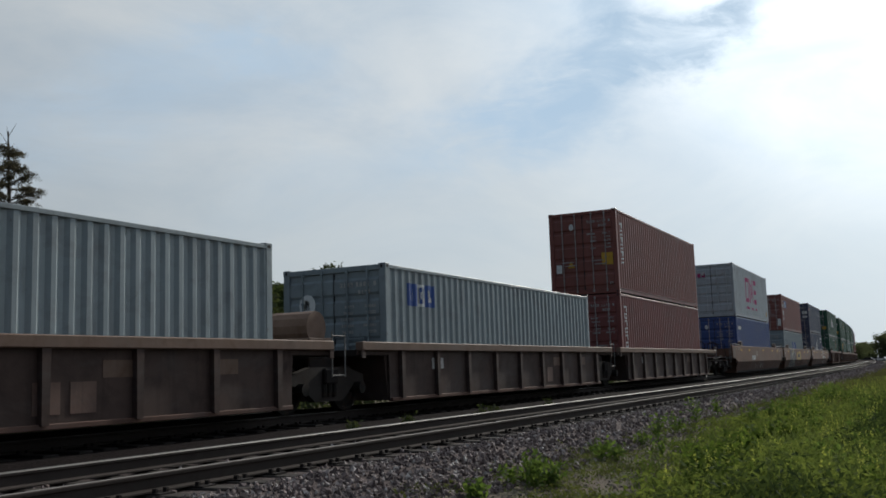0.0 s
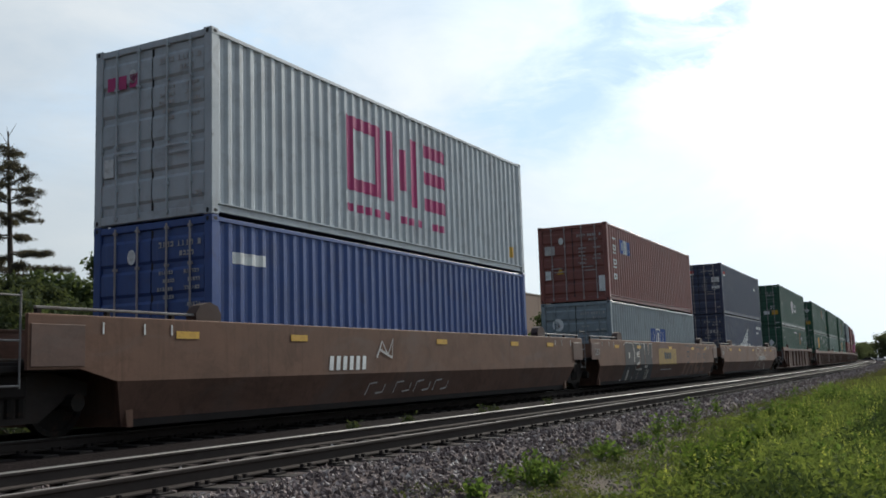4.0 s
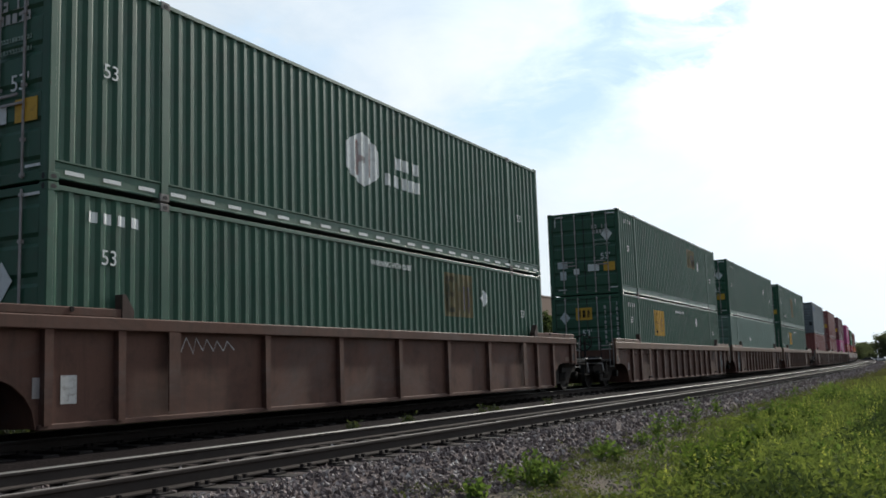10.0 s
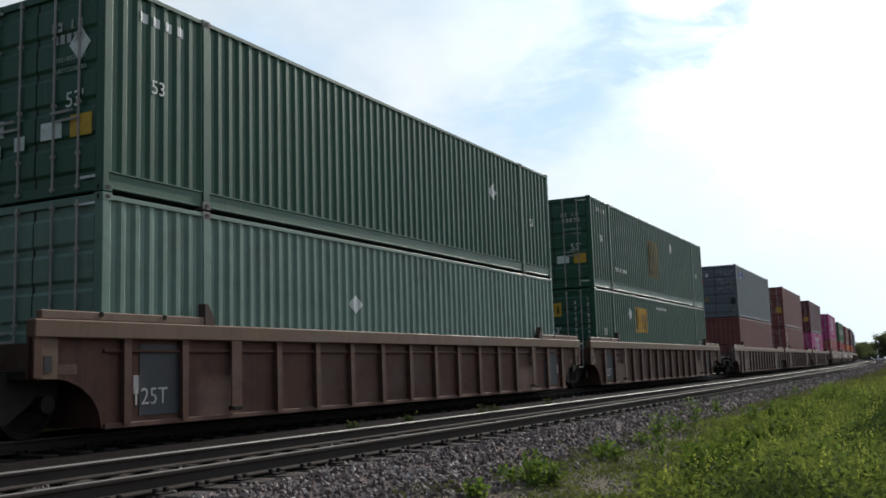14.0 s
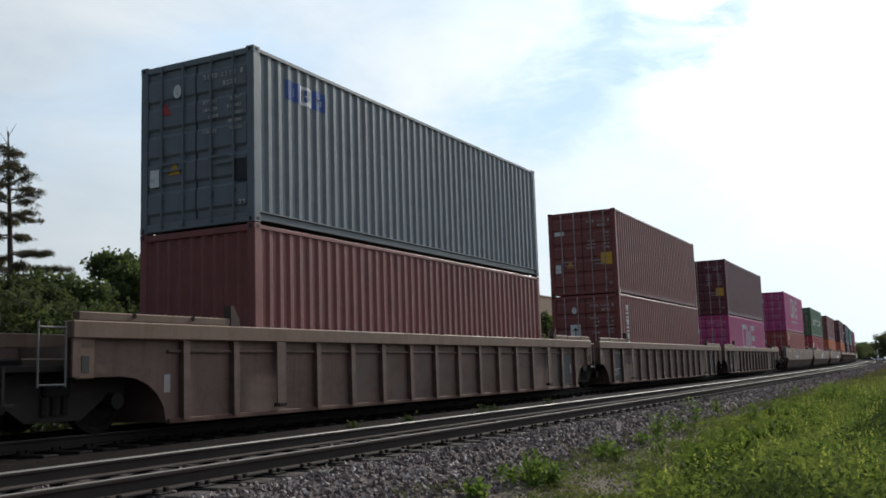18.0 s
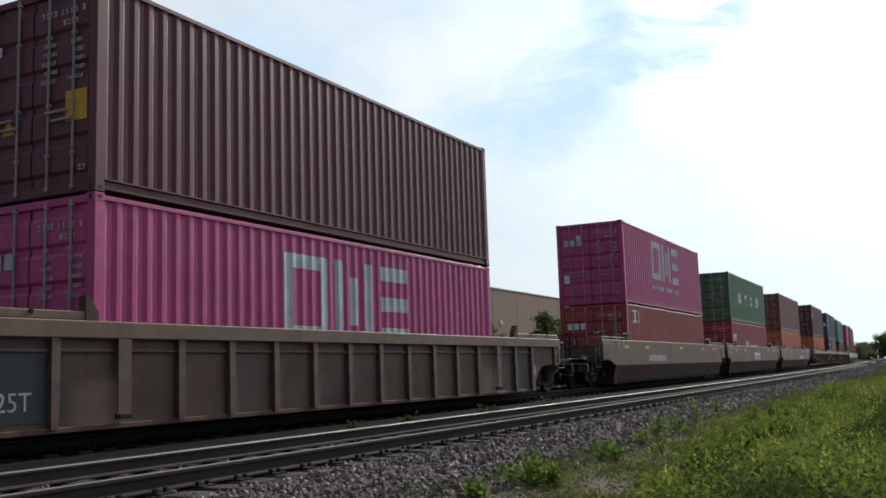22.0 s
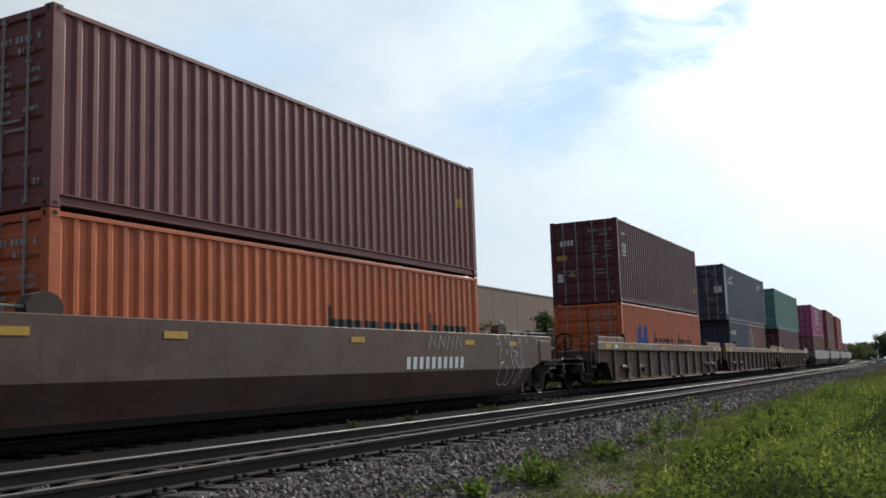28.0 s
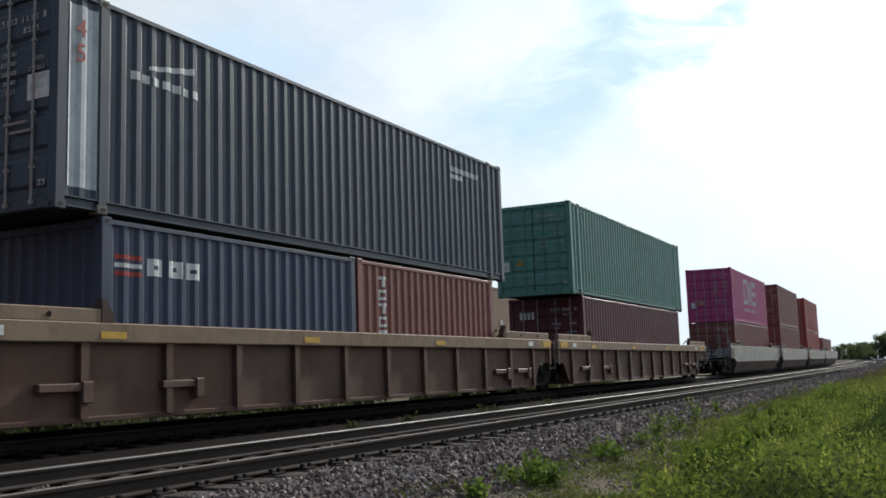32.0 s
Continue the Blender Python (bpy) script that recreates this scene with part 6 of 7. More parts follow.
pine(30.1, 38.6, 12.6, 3)
pine(26.4, 41.5, 11.5, 9)
broad_tree(49.8, 33.6, 7.85, 2.7, "slender leafy tree in front of a tan warehouse", LEAF_DARK, 15, 0.52, 0.15, 2600)
broad_tree(51.3, 31.4, 6.6, 2.0, "thin young tree in front of a tan warehouse", LEAF_MID, 16, 0.40, 0.14, 1700)
broad_tree(88.0, 34.5, 6.2, 3.4, "small leafy tree beside the warehouse", LEAF_MID, 19, 0.1, 0.18, 2600)
broad_tree(35.3, 30.0, 7.03, 4.4, "dark rounded broadleaf tree behind the railway", LEAF_DARK, 11, 0.10, 0.115, 21000)
broad_tree(33.3, 31.0, 6.43, 3.8, "dark broadleaf tree beside a taller one", LEAF_DARK, 12, 0.08, 0.115, 18000)
broad_tree(36.0, 37.0, 7.63, 5.0, "lighter green broadleaf tree further back", LEAF_MID, 13, 0.10, 0.115, 21000)
broad_tree(39.8, 38.5, 7.79, 4.6, "lighter green broadleaf tree in the row behind", LEAF_MID, 14, 0.10, 0.115, 18000)
broad_tree(30.5, 35.0, 5.85, 5.0, "low leafy tree below the tall pine", LEAF_MID, 20, 0.05, 0.115, 14000)
broad_tree(27.6, 34.0, 5.40, 4.6, "low dark tree below the tall pine", LEAF_DARK, 22, 0.05, 0.115, 14000)
broad_tree(36.9, 29.5, 5.54, 3.0, "low dark tree in the hedge behind the tracks", LEAF_DARK, 17, 0.05, 0.115, 10000)
broad_tree(39.8, 30.0, 5.63, 3.2, "low green tree in the hedge behind the tracks", LEAF_MID, 18, 0.05, 0.115, 10000)
rnd_b = random.Random(5)
for i in range(15):
    f = i / 14
    px = 14 + 34 * f + rnd_b.uniform(-0.6, 0.6)
    bush(px, 24.5 + 5.5 * f + rnd_b.uniform(-1, 1), 3.6 + 0.6 * f + rnd_b.uniform(-0.5, 0.4), rnd_b.uniform(3.0, 4.2), "dense dark green bush in the hedge behind the tracks", LEAF_DARK if i % 3 else LEAF_MID, 40 + i)
# Added row of scrub: keeps the gap below the cars dark.
for i in range(16):
    bush(12.0 + 3.4 * i + rnd_b.uniform(-0.8, 0.8), 19.5 + 0.12 * i + rnd_b.uniform(-0.8, 0.8), 0.55 + rnd_b.uniform(-0.3, 0.4), 4.4, "low dark scrub added on the far side of the tracks", LEAF_DARK, 620 + i, 0.08, 1900)
for i, (bx, by, bt) in enumerate(((49.6, 32.2, 4.5), (53.4, 32.4, 4.7), (56, 31.5, 4.3), (61, 31.0, 3.9), (68, 31.5, 4.6), (75, 31.0, 3.6), (84, 32.0, 3.9), (96, 33.0, 3.6), (110, 35, 3.8))):
    bush(bx, by, bt, 3.6, "green bush along the warehouse wall", LEAF_MID if i % 2 else LEAF_DARK, 70 + i)


def warehouse():
    ob = thing("warehouse", "large tan flat-roofed warehouse with plain walls", "building")
    # near corner, then along its two visible walls
    p0, p1, p2 = Vector((75.6, 40.3, 0)), Vector((66.0, 63.0, 0)), Vector((122.0, 41.5, 0))
    p3 = p1 + (p2 - p0)
    top, bottom = 8.85, -1.0

    def wall(a, b, name):
        d = (b - a).normalized()
        out = Vector((d.y, -d.x, 0))
        if out.dot((p0 + p3) / 2 - a) > 0:
            out = -out
        w = Build()
        q = [a + out * 0.0, b + out * 0.0, b - out * 0.3, a - out * 0.3]
        w.prism([(v.x, v.y) for v in q], "z", bottom, top)
        wl = part(name, w, STUCCO, ob)
        # tilt-up panels with recessed joints
        n = max(3, round((b - a).length / 6.2))
        L = (b - a).length
        for i in range(n):
            s0, s1 = a + d * (L * i / n + 0.025), a + d * (L * (i + 1) / n - 0.025)
            pan = Build().prism([((s0 + out * 0.03).x, (s0 + out * 0.03).y), ((s1 + out * 0.03).x, (s1 + out * 0.03).y), ((s1 + out * 0.002).x, (s1 + out * 0.002).y), ((s0 + out * 0.002).x, (s0 + out * 0.002).y)], "z", bottom, top - 0.02)
            part("wall_panel", pan, STUCCO, wl)
        cap = Build().prism([((a + out * 0.07).x, (a + out * 0.07).y), ((b + out * 0.07).x, (b + out * 0.07).y), ((b - out * 0.4).x, (b - out * 0.4).y), ((a - out * 0.4).x, (a - out * 0.4).y)], "z", top, top + 0.12)
        part("parapet_cap", cap, CAP, ob)
        return out, d
    wall(p0, p1, "wall")
    out, d = wall(p0, p2, "wall")
    wall(p1, p3, "wall")
    wall(p2, p3, "wall")
    part("roof", Build().prism([(p.x, p.y) for p in (p0, p2, p3, p1)], "z", top - 0.8, top - 0.6), CAP, ob)
    for k in (8, 15, 29):
        a = p0 + d * k
        part("wall_vent", Build().prism([((a + out * 0.08).x, (a + out * 0.08).y), ((a + d * 0.7 + out * 0.08).x, (a + d * 0.7 + out * 0.08).y), ((a + d * 0.7 + out * 0.031).x, (a + d * 0.7 + out * 0.031).y), ((a + out * 0.031).x, (a + out * 0.031).y)], "z", 5.2, 5.7), ROD, ob)
    return ob


CAP = material("pale_roof_edge", (0.33, 0.28, 0.24), rough=0.9, dirt=(0.2, 0.16, 0.13), dirt_amount=0.4, vary=0.0)
warehouse()


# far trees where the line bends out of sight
def far_tree(s, off, top, width, seed, label, mat=LEAF_HAZE, count=1500):
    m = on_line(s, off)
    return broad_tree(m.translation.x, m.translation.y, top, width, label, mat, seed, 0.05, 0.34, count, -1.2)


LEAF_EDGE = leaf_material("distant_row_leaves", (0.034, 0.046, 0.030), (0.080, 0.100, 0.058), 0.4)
rnd_f = random.Random(21)
for i in range(8):
    broad_tree(590 + 12 * (i % 3), 55.5 - 2.5 * i, 8.4 + rnd_f.uniform(-1.2, 1.6), 6.5, "hazy tree in the wood where the line bends away", LEAF_HAZE, 240 + i, 0.05, 0.4, 1500, -1.2)
for i in range(9):
    far_tree(395 + 6 * i, -2.6 - 3.6 * i - rnd_f.uniform(0, 1), 9.6 + 0.9 * min(i, 3) + rnd_f.uniform(-0.9, 0.7), 7.0, 100 + i, "dark broadleaf tree in a distant row beside the line", LEAF_HAZE if i == 0 else LEAF_EDGE, 2600)
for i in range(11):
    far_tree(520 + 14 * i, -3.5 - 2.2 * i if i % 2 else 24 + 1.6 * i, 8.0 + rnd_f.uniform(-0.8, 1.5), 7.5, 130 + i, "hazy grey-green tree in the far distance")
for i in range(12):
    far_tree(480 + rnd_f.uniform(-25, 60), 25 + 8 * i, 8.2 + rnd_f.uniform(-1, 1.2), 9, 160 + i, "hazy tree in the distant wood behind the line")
for i in range(10):
    m = on_line(250 + 22 * i, -3 - 3.0 * i)
    bush(m.translation.x, m.translation.y, 0.9 + rnd_f.uniform(-0.3, 0.8), 4.5, "low scrub at the far edge of the grass", LEAF_HAZE, 190 + i, 0.25, 700)


def parked_car(x, y, heading, mat, label):
    ob = thing("parked_car", label, "car", at=pose(x, y, -0.82, 0, 0, heading))
    part("body", Build().prism([(-2.2, 0.32), (2.2, 0.32), (2.25, 0.75), (1.4, 0.92), (-2.1, 0.95), (-2.25, 0.7)], "y", -0.88, 0.88), mat, ob)
    cab = part("cabin", Build().prism([(-1.6, 0.93), (1.25, 0.91), (0.5, 1.45), (-1.2, 1.48)], "y", -0.76, 0.76), mat, ob)
    for sy in (-1, 1):
        part("side_window", Build().prism([(-1.35, 0.97), (0.95, 0.97), (0.42, 1.38), (-1.08, 1.40)], "y", sy * 0.762, sy * 0.775), GLASS, cab)
        for wx in (-1.35, 1.4):
            part("wheel", Build().rod((wx, sy * 0.70, 0.33), (wx, sy * 0.90, 0.33), 0.33, 14), RUBBER, ob)
    part("windscreen", Build().add([(1.20, -0.66, 0.97), (1.20, 0.66, 0.97), (0.56, 0.62, 1.42), (0.56, -0.62, 1.42)], [(0, 1, 2, 3)]), GLASS, cab)
    for sy in (-1, 1):
        part("headlight", Build().box(2.20, 2.27, sy * 0.6 - 0.15, sy * 0.6 + 0.15, 0.60, 0.72), WHITE, ob)
    return ob


GLASS = material("tinted_car_glass", (0.02, 0.022, 0.025), rough=0.1, dirt_amount=0.0, bump=0.0, spec=0.6)
CAR_WHITE = material("white_car_paint", (0.7, 0.7, 0.7), rough=0.3, dirt=(0.4, 0.4, 0.4), dirt_amount=0.1, bump=0.0)
CAR_DARK = material("dark_car_paint", (0.03, 0.032, 0.036), rough=0.3, dirt_amount=0.1, bump=0.0)
for px, py, mat, text in ((372, 25.4, CAR_DARK, "dark car waiting beside the line far off"), (375, 21.3, CAR_WHITE, "white car waiting beside the line far off"), (384, 24.0, CAR_DARK, "dark car waiting near the far crossing")):
    parked_car(px, py, 75, mat, text)


# ---- grass, weeds and stones near the eye ----
GRASS = leaf_material("sunlit_grass", (0.055, 0.082, 0.036), (0.180, 0.215, 0.092), 0.45)
GRASS_LOW = leaf_material("verge_leaves", (0.045, 0.063, 0.021), (0.158, 0.173, 0.075), 0.3)
GRASS_DARK = leaf_material("dark_grass", (0.056, 0.082, 0.033), (0.144, 0.182, 0.073), 0.45)
GRASS_DULL = leaf_material("dull_grass", (0.052, 0.055, 0.032), (0.115, 0.118, 0.064), 0.35)
GRASS_DRY = leaf_material("dry_grass", (0.16, 0.14, 0.06), (0.32, 0.28, 0.13), 0.4)
WEED = leaf_material("weed_leaves", (0.046, 0.083, 0.027), (0.149, 0.211, 0.068), 0.5)
BLOOM = leaf_material("yellow_blooms", (0.17, 0.22, 0.06), (0.36, 0.38, 0.12), 0.4)


def patchy(x, y):
    """How thick the grass grows at a place: thick on the bank, thin on the sandy verge, none on the stones."""
    edge = min(4.15, 2.75 + 0.22 * (x - 9.5)) + 0.35 * noise.noise(Vector((x * 0.45, 3.1, 0)))
    if y > edge + 0.3:
        return 0.0
    v = 0.66 + 0.55 * noise.noise(Vector((x * 0.33, y * 0.55, 1.7))) + 0.35 * noise.noise(Vector((x * 1.3, y * 1.3, 5.0)))
    v -= 0.55 * max(0.0, 1.0 - (edge - y) / 0.9)
    v += 0.5 * max(0.0, 0.7 - y)
    return max(0.0, min(1.0, v))


def growth(x, y):
    """How high the growth stands."""
    swell = 1.0 + 0.55 * noise.noise(Vector((x * 0.30, y * 0.9, 21.0))) + 0.35 * noise.noise(Vector((x * 1.1, y * 1.6, 2.0)))
    return max(0.05, min(0.52, 0.10 + 0.15 * (4.1 - y))) * swell * (1.0 if x < 45 else 0.75)


def blades(name, n, mat, tall, wide, spread, seed, label, lean=0.35, floor=0.15, thick_at=None, sides=(-1.5, 4.75)):
    """Grass blades as one body of stuff: each a bent, tapering strip."""
    rnd = random.Random(seed)
    b = Build()
    tries = 0
    while len(b.f) < 2 * n and tries < 12 * n:
        tries += 1
        u = rnd.random()
        s = spread[0] * (spread[1] / spread[0]) ** u if spread[0] > 0 else spread[0] + u * (spread[1] - spread[0])
        y = rnd.uniform(min(max(sides[0], 0.02 * s - 0.5), sides[1] - 0.5), sides[1])
        thick = (thick_at or patchy)(s, y)
        if rnd.random() > thick or thick < floor:
            continue
        h = tall * rnd.uniform(0.45, 1.25) * (0.55 + 0.6 * thick) * max(0.35, min(1.0, 0.35 + 0.28 * (4.2 - y)))
        w = wide * rnd.uniform(0.7, 1.3) * (1 + s / 22)
        a = rnd.uniform(0, 2 * math.pi)
        dx, dy = math.cos(a), math.sin(a)
        bend = h * lean * rnd.uniform(0.2, 1.2)
        ca = rnd.uniform(0, 2 * math.pi)
        ex, ey = math.cos(ca) * bend, math.sin(ca) * bend
        m = on_line(s, y, ground_height(y) - 0.02)
        x0, y0, z0 = m.translation
        k = len(b.v)
        b.v += [(x0 - dx * w, y0 - dy * w, z0), (x0 + dx * w, y0 + dy * w, z0),
                (x0 + ex * 0.4 - dx * w * 0.8, y0 + ey * 0.4 - dy * w * 0.8, z0 + h * 0.6), (x0 + ex * 0.4 + dx * w * 0.8, y0 + ey * 0.4 + dy * w * 0.8, z0 + h * 0.6),
                (x0 + ex, y0 + ey, z0 + h)]
        b.f += [(k, k + 1, k + 3, k + 2), (k + 2, k + 3, k + 4)]
    return tagged(part(name, raw_mesh(name, b, mat), mat), label, "grass", kind="stuff")


def sparse(x, y):
    """Thin low growth on the gravelly verge."""
    v = 0.42 + 0.9 * noise.noise(Vector((x * 0.9, y * 1.1, 9.0))) + 0.35 * noise.noise(Vector((x * 3.1, y * 3.1, 2.0)))
    return max(0.0, min(1.0, v - 0.5 * max(0.0, y - 4.35)))


def rank(x, y):
    """Tall rank grass on the side away from the track."""
    v = 0.45 + 0.8 * noise.noise(Vector((x * 0.4, y * 0.7, 4.0))) + 0.5 * max(0.0, 1.4 - y) - 0.35 * max(0.0, y - 1.6)
    return max(0.0, min(1.0, v))


blades("grass", 12000, GRASS, 0.26, 0.0055, (7.0, 75.0), 31, "bright green sunlit grass on the bank beside the track")
blades("verge_growth", 19000, GRASS_LOW, 0.11, 0.0060, (7.5, 110.0), 33, "thin low grey-green growth on the gravelly verge", 0.8, 0.08, sparse, (2.3, 4.7))
blades("rank_grass", 4500, GRASS_DARK, 0.44, 0.0075, (8.5, 90.0), 34, "tall dark green rank grass on the bank", 0.45, 0.2, rank, (-1.5, 3.4))
def meadow(x, y):
    return max(0.0, min(1.0, 0.6 + 0.7 * noise.noise(Vector((x * 0.4, y * 0.4, 8.0)))))


blades("bank_grass", 6000, GRASS, 0.22, 0.0075, (-9.0, 9.0), 36, "green grass on the bank round the viewpoint", 0.45, 0.1, meadow, (-7.0, 3.2))


def far_growth(x, y):
    v = 0.75 + 0.6 * noise.noise(Vector((x * 0.15, y * 0.5, 6.0))) - 1.2 * max(0.0, y - 4.5) * max(0.0, 1.0 - (x - 60) / 60)
    return max(0.0, min(1.0, v))


blades("far_grass", 10000, GRASS_DULL, 0.36, 0.010, (26.0, 260.0), 35, "dull olive grass along the line further off", 0.5, 0.1, far_growth, (-1.5, 5.4))
blades("dry_grass", 3500, GRASS_DRY, 0.16, 0.004, (7.0, 60.0), 32, "thin dry straw among the green grass", 0.7, 0.05)


def weed(x, y, h, seed, bloom=0, leaf_mat=None):
    rnd = random.Random(seed)
    z0 = ground_height(y) - 0.03 if y < 4.4 else -0.45
    ob = thing("weed", "leafy green weed growing at the edge of the ballast", "plant", "weeds beside the track", at=pose(x, y, z0))
    leaves, flowers = [], []
    for i in range(rnd.randint(4, 7)):
        a = rnd.uniform(0, 6.28)
        tip = Vector((math.cos(a) * h * rnd.uniform(0.1, 0.45), math.sin(a) * h * rnd.uniform(0.1, 0.45), h * rnd.uniform(0.6, 1.0)))
        part("stem", raw_mesh("stem", taper((0, 0, 0), tip, 0.006, 0.003, 4), WEED), WEED, ob)
        for j in range(16):
            f = rnd.uniform(0.15, 1.0)
            leaves.append(tip * f + Vector((rnd.gauss(0, 0.05), rnd.gauss(0, 0.05), rnd.gauss(0, 0.03))))
        for j in range(bloom):
            flowers.append(tip + Vector((rnd.gauss(0, 0.025), rnd.gauss(0, 0.025), rnd.gauss(0.0, 0.04))))
    part("leaves", raw_mesh("leaves", leaf_quads(leaves, 0.035, rnd), leaf_mat or WEED), leaf_mat or WEED, ob)
    if flowers:
        part("flowers", raw_mesh("flowers", leaf_quads(flowers, 0.014, rnd), BLOOM), BLOOM, ob, "small yellow blooms")
    return ob


rnd_w = random.Random(77)
spots = [(9.5, 3.95, 0.42), (9.8, 4.1, 0.36), (9.7, 3.82, 0.30), (9.4, 4.2, 0.26), (12.2, 4.12, 0.34), (12.6, 4.3, 0.30), (12.4, 3.95, 0.26), (8.4, 4.1, 0.20), (8.6, 4.2, 0.15), (13.6, 3.7, 0.4), (14.4, 4.2, 0.3), (15.6, 4.3, 0.45), (17.0, 4.3, 0.4), (18.8, 4.4, 0.5), (21.0, 4.45, 0.45)]
for i, (wx, wy, wh) in enumerate(spots):
    weed(wx, wy, wh, 300 + i)
for i in range(46):
    s = 8.5 * (4.2 ** rnd_w.random())
    y = rnd_w.uniform(max(0.1, 0.05 * s), 3.9)
    if patchy(s, y) > 0.35:
        weed(s, y, rnd_w.uniform(0.35, 0.65), 400 + i, rnd_w.choice((0, 6, 9)))


def leafy_weed(x, y, h, seed):
    """A bushy dark weed with broad leaves, standing in the grass."""
    rnd = random.Random(seed)
    ob = thing("weed", "bushy broad-leaved weed standing in the grass", "plant", "weeds beside the track", at=pose(x, y, ground_height(y) - 0.03))
    leaves = []
    for i in range(7):
        a = rnd.uniform(0, 6.28)
        tip = Vector((math.cos(a) * h * 0.4, math.sin(a) * h * 0.4, h * rnd.uniform(0.6, 1.0)))
        part("stem", raw_mesh("stem", taper((0, 0, 0), tip, 0.007, 0.003, 4), WEED), WEED, ob)
        for j in range(22):
            leaves.append(tip * rnd.uniform(0.2, 1.0) + Vector((rnd.gauss(0, 0.06), rnd.gauss(0, 0.06), rnd.gauss(0, 0.04))))
    part("leaves", raw_mesh("leaves", leaf_quads(leaves, 0.045, rnd), WEED_DARK), WEED_DARK, ob)
    return ob


WEED_DARK = leaf_material("dark_weed_leaves", (0.035, 0.062, 0.018), (0.105, 0.150, 0.040), 0.45)
for i in range(40):
    s = 9.0 * (4.0 ** rnd_w.random())
    y = rnd_w.uniform(max(0.1, 0.05 * s), 3.6)
    if y < 2.6 + 0.05 * (s - 10) and noise.noise(Vector((s * 0.4, y * 0.7, 4.0))) > -0.12:
        leafy_weed(s, y, rnd_w.uniform(0.35, 0.6), 700 + i)


def herb_field(seed, clumps, shade, size):
    """Broad-leaved herbs in clumps: leaves round leaning stems, as high as the growth stands at the place."""
    rnd = random.Random(seed)
    places = []
    made = tries = 0
    while made < clumps and tries < 9 * clumps:
        tries += 1
        s = 7.5 * (15.0 ** rnd.random())
        y = rnd.uniform(min(max(-1.6, 0.03 * s - 1.2), 3.2), 4.5)
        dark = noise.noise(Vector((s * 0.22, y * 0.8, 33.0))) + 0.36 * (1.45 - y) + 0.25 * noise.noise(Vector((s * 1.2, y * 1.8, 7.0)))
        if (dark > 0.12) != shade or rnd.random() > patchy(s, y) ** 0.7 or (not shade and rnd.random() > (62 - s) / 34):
            continue
        made += 1
        h = growth(s, y) * rnd.uniform(0.6, 1.15)
        m = on_line(s, y, ground_height(y)).translation
        wide = 0.035 + 0.10 * h + 0.0012 * s
        for _ in range(3):
            lean = Vector((rnd.gauss(0, 0.22) * h, rnd.gauss(0, 0.22) * h, h * rnd.uniform(0.7, 1.0)))
            for _ in range(6):
                f = rnd.random() ** 0.7
                places.append(m + lean * f + Vector((rnd.gauss(0, wide), rnd.gauss(0, wide), rnd.gauss(0, 0.02))))
    return leaf_quads(places, size, rnd, 0.38)


HERB = leaf_material("herb_leaves", (0.042, 0.070, 0.025), (0.168, 0.205, 0.066), 0.45)
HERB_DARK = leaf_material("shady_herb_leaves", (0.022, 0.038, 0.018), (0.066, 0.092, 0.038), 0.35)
tagged(part("herbs", raw_mesh("herbs", herb_field(91, 4200, False, 0.032), HERB), HERB), "bright green broad-leaved herbs growing thickly on the bank", "herbs", kind="stuff")
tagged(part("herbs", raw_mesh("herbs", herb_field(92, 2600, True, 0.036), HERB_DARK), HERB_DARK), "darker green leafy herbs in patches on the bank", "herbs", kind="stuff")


def verge_field():
    """Small low herbs scattered over the sandy verge."""
    rnd = random.Random(93)
    places = []
    for _ in range(9000):
        s = 7.5 * (8.0 ** rnd.random())
        y = rnd.uniform(2.2, 4.7)
        if rnd.random() > 1.15 * sparse(s, y) or patchy(s, y) > 0.5:
            continue
        h = rnd.uniform(0.03, 0.13) * (1.6 if noise.noise(Vector((s * 0.9, y * 1.4, 61.0))) > 0.25 else 1.0)
        m = on_line(s, y, ground_height(y)).translation
        for _ in range(7):
            places.append(m + Vector((rnd.gauss(0, 0.05), rnd.gauss(0, 0.05), h * rnd.random())))
    return leaf_quads(places, 0.022, rnd, 0.4)


tagged(part("herbs", raw_mesh("herbs", verge_field(), GRASS_LOW), GRASS_LOW), "small low herbs scattered over the sandy verge", "herbs", kind="stuff")


def bloom_field():
    """Upright spikes of small yellow-green flowers, gathered in drifts."""
    rnd = random.Random(88)
    places = []
    for _ in range(620):
        s = 8.0 * (7.0 ** rnd.random())
        y = rnd.uniform(max(0.1, 0.03 * s), 3.5)
        if patchy(s, y) < 0.40 or noise.noise(Vector((s * 0.5, y * 0.9, 51.0))) < 0.02:
            continue
        h = growth(s, y) + rnd.uniform(0.0, 0.10)
        foot = on_line(s, y, ground_height(y) + h).translation
        tilt = Vector((rnd.gauss(0, 0.12), rnd.gauss(0, 0.12), 1.0))
        for k in range(9):
            places.append(foot + tilt * (0.018 * k - 0.06) + Vector((rnd.gauss(0, 0.008), rnd.gauss(0, 0.008), 0)))
    return leaf_quads(places, 0.014, rnd, 0.6)


tagged(part("yellow_blooms", raw_mesh("yellow_blooms", bloom_field(), BLOOM), BLOOM), "upright yellow-green flower spikes above the grass", "flowers", kind="stuff")


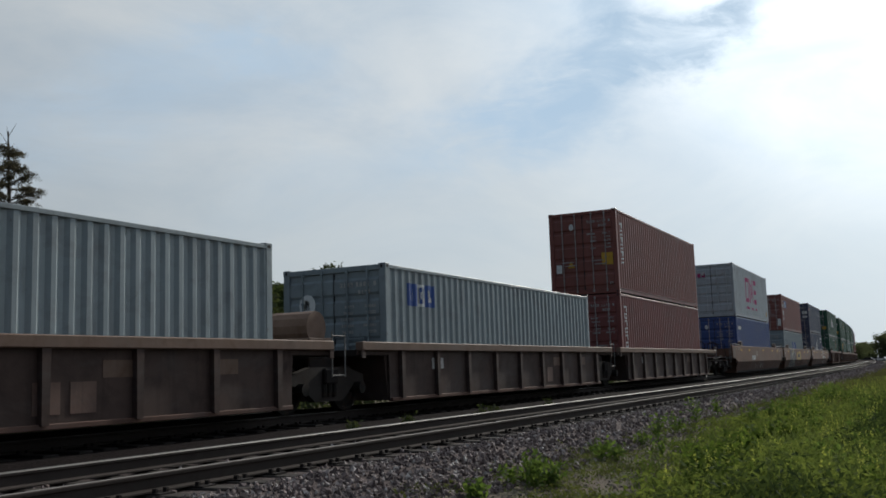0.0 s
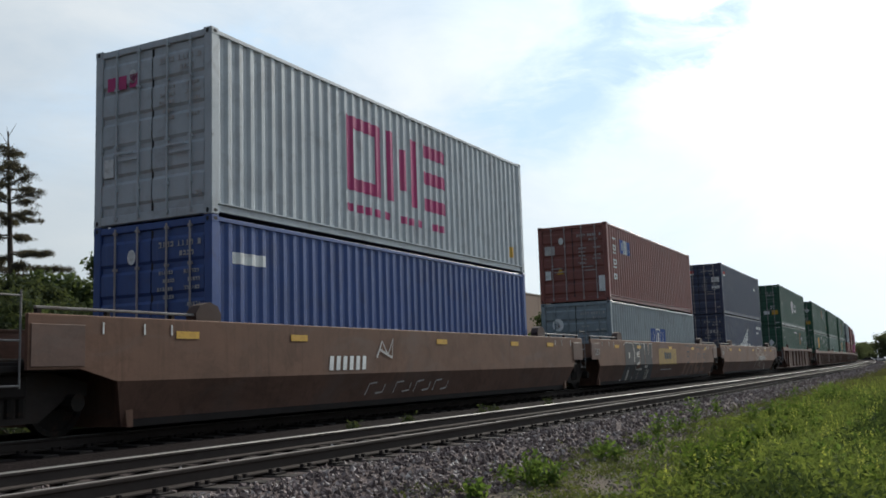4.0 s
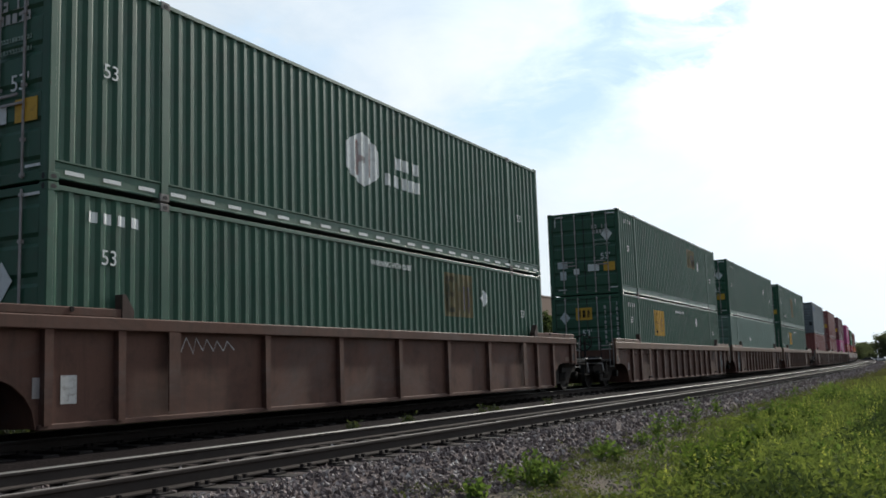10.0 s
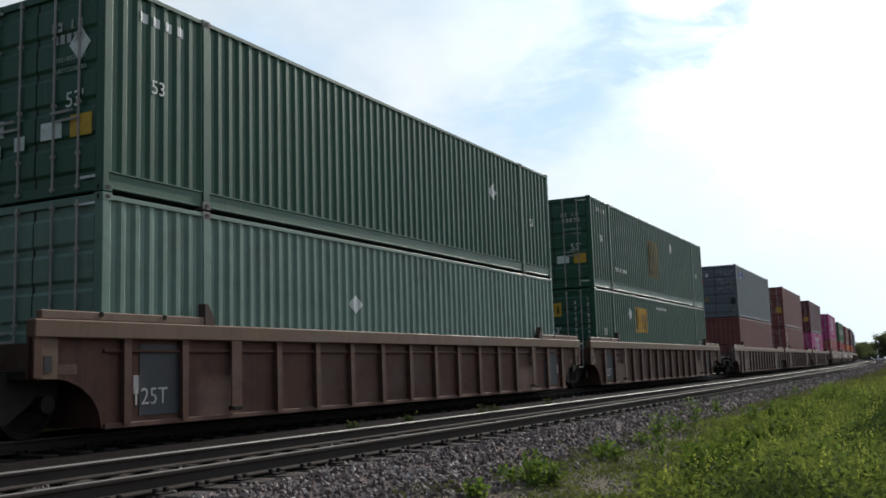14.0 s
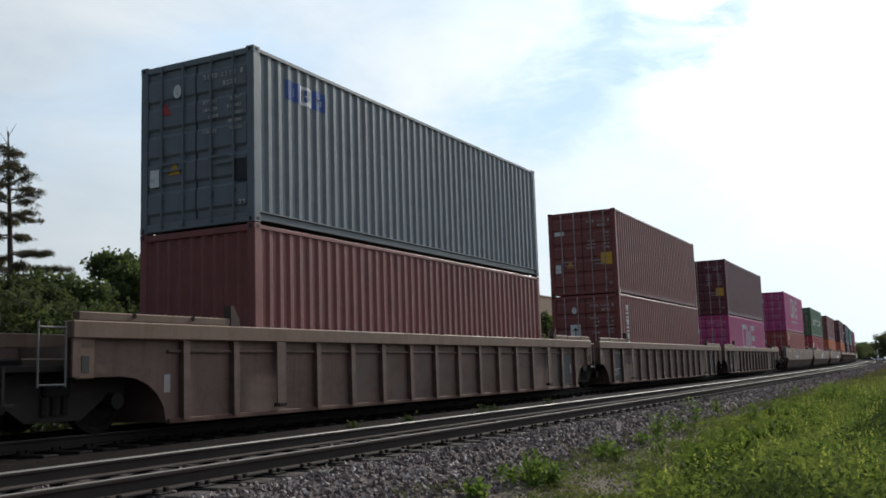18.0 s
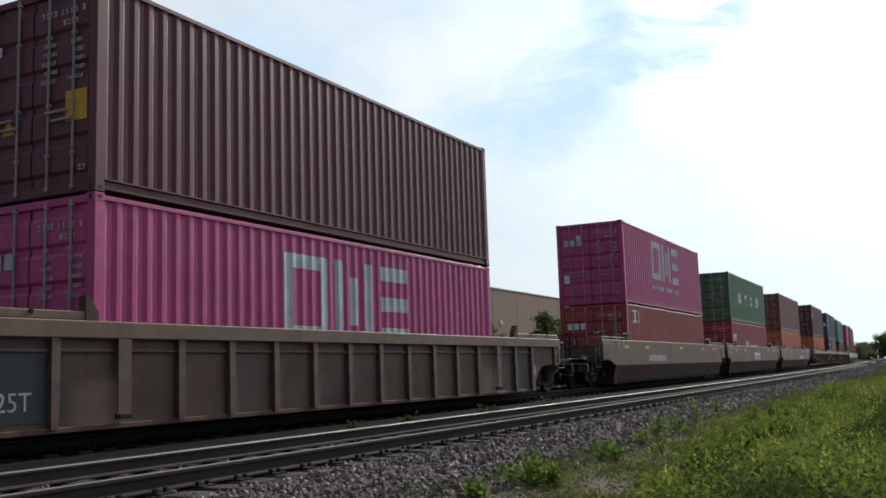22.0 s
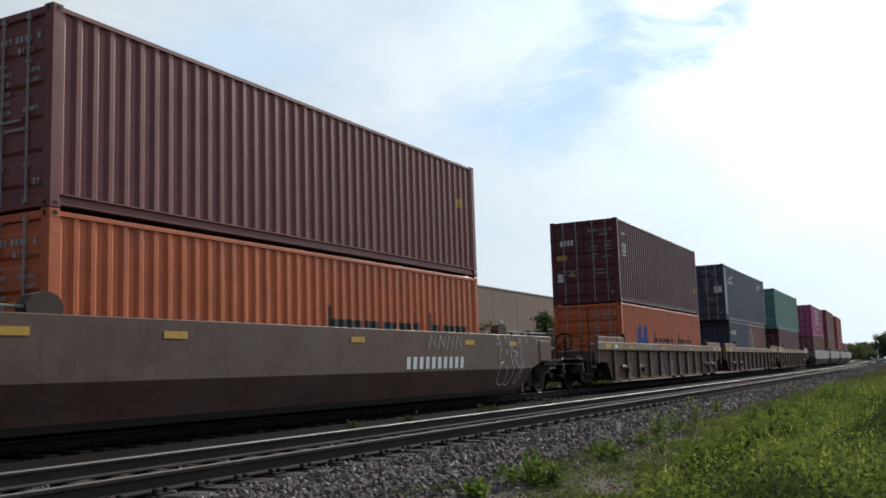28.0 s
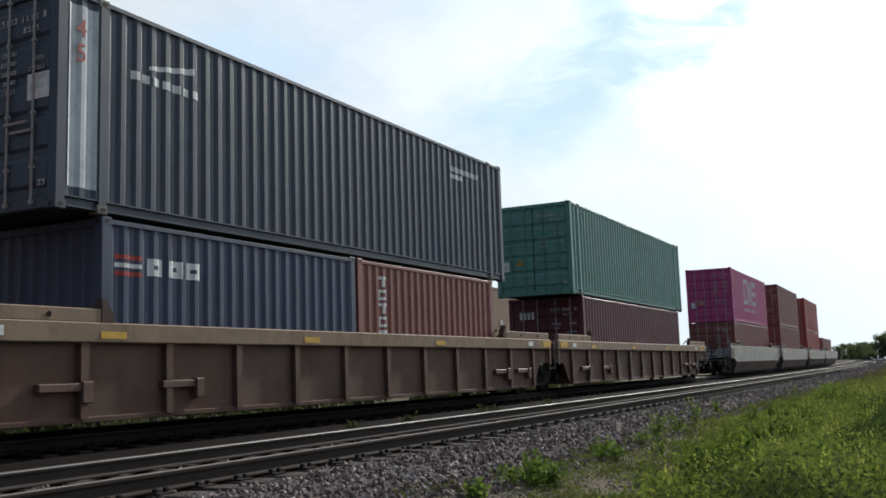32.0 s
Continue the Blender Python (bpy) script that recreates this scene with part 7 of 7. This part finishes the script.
def stone_material():
    m = bpy.data.materials.new("crushed_stone")
    m.use_nodes = True
    tree = m.node_tree
    bsdf = tree.nodes["Principled BSDF"]
    geo = tree.nodes.new("ShaderNodeNewGeometry")
    coord = tree.nodes.new("ShaderNodeTexCoord").outputs["Object"]
    tone = ramp(tree, [(0.0, (0.060, 0.043, 0.041)), (0.38, (0.165, 0.124, 0.119)), (0.68, (0.33, 0.262, 0.25)), (0.90, (0.56, 0.49, 0.46)), (1.0, (0.72, 0.67, 0.64))], geo.outputs["Random Per Island"])
    grit = noise_at(tree, coord, 55, 4, 0.7)
    wire(tree, blend(tree, 0.45, tone, blend(tree, grit, (0.02, 0.017, 0.017), (0.15, 0.13, 0.127))), bsdf.inputs["Base Color"])
    bsdf.inputs["Roughness"].default_value = 0.9
    bsdf.inputs["Specular IOR Level"].default_value = 0.12
    return m


CRUSHED = stone_material()


def bed_height(y):
    pts = [(4.25, -0.56), (4.75, -0.40), (5.10, -0.285), (5.5, -0.275), (8.0, -0.28), (8.8, -0.33), (9.3, -0.20), (12.4, -0.20)]
    for (a, za), (b, zb) in zip(pts, pts[1:]):
        if a <= y <= b:
            return za + (zb - za) * (y - a) / (b - a)
    return ground_height(y)


def stones(n, x0, x1, y0, y1, size, seed):
    rnd = random.Random(seed)
    b = Build()
    faces = [(0, 2, 4), (2, 1, 4), (1, 3, 4), (3, 0, 4), (2, 0, 5), (1, 2, 5), (3, 1, 5), (0, 3, 5)]
    for _ in range(n):
        s = x0 * (x1 / x0) ** rnd.random()
        y = rnd.uniform(y0, y1)
        if abs(y - 5.906) < 0.09 or abs(y - 7.41) < 0.09:
            continue
        r = size * rnd.uniform(0.5, 1.3) * (1 + s / 60)
        turn = Euler((rnd.uniform(0, 6.28), rnd.uniform(0, 6.28), rnd.uniform(0, 6.28))).to_matrix()
        c = on_line(s, y, bed_height(y) + r * rnd.uniform(0.0, 0.5)).translation
        dims = (rnd.uniform(0.7, 1.2) * r, rnd.uniform(0.55, 1.0) * r, rnd.uniform(0.4, 0.8) * r)
        raw = [(1, 0.1, 0), (-1, 0.05, 0.1), (0.1, 1, 0), (0, -1, 0.1), (0.1, 0, 1), (-0.1, 0.1, -1)]
        b.add([c + turn @ Vector((p[0] * dims[0] * rnd.uniform(0.75, 1.2), p[1] * dims[1] * rnd.uniform(0.75, 1.2), p[2] * dims[2])) for p in raw], faces)
    return b


GRAVEL = material("sandy_gravel", (0.26, 0.222, 0.19), rough=0.95, dirt=(0.06, 0.05, 0.04), dirt_amount=0.6, grain=60, blotch=9, vary=0.2, spec=0.05)
for n_st, x0, x1, y0, y1, size, seed in ((14500, 5.3, 120.0, 4.05, 5.45, 0.032, 51), (700, 5.3, 24.0, 5.4, 7.9, 0.030, 52), (2600, 110.0, 330.0, 4.2, 5.7, 0.026, 54), (4200, 7.5, 34.0, 2.3, 4.4, 0.017, 53)):
    tagged(part("ballast_stones", raw_mesh("ballast_stones", stones(n_st, x0, x1, y0, y1, size, seed), GRAVEL if seed == 53 else CRUSHED), None), "loose purple-grey crushed stones of the track bed", "stones", kind="stuff")
for i, (wx, wy, wh) in enumerate(((13.2, 8.55, 0.26), (14.6, 8.4, 0.30), (15.1, 8.6, 0.2), (17.8, 8.5, 0.34), (18.4, 8.45, 0.26), (21.5, 8.5, 0.3))):
    weed(wx, wy, wh, 500 + i, 0, LEAF_DARK).location.z = bed_height(wy) - 0.02


# ---- the moving train ----
def motions():
    steps = [float(t) for t in range(0, 33)]
    for ob, centre, z in [(o, c, 0.0) for o, c in CARS] + [(o, c, 0.0) for o, c in BOGIES] + [(b.ob, b.centre, b.base) for b in CONTAINERS]:
        walk(ob, [(t, on_line(centre - SPEED * (t - 6.0), TRACK_Y, z)) for t in steps])


motions()
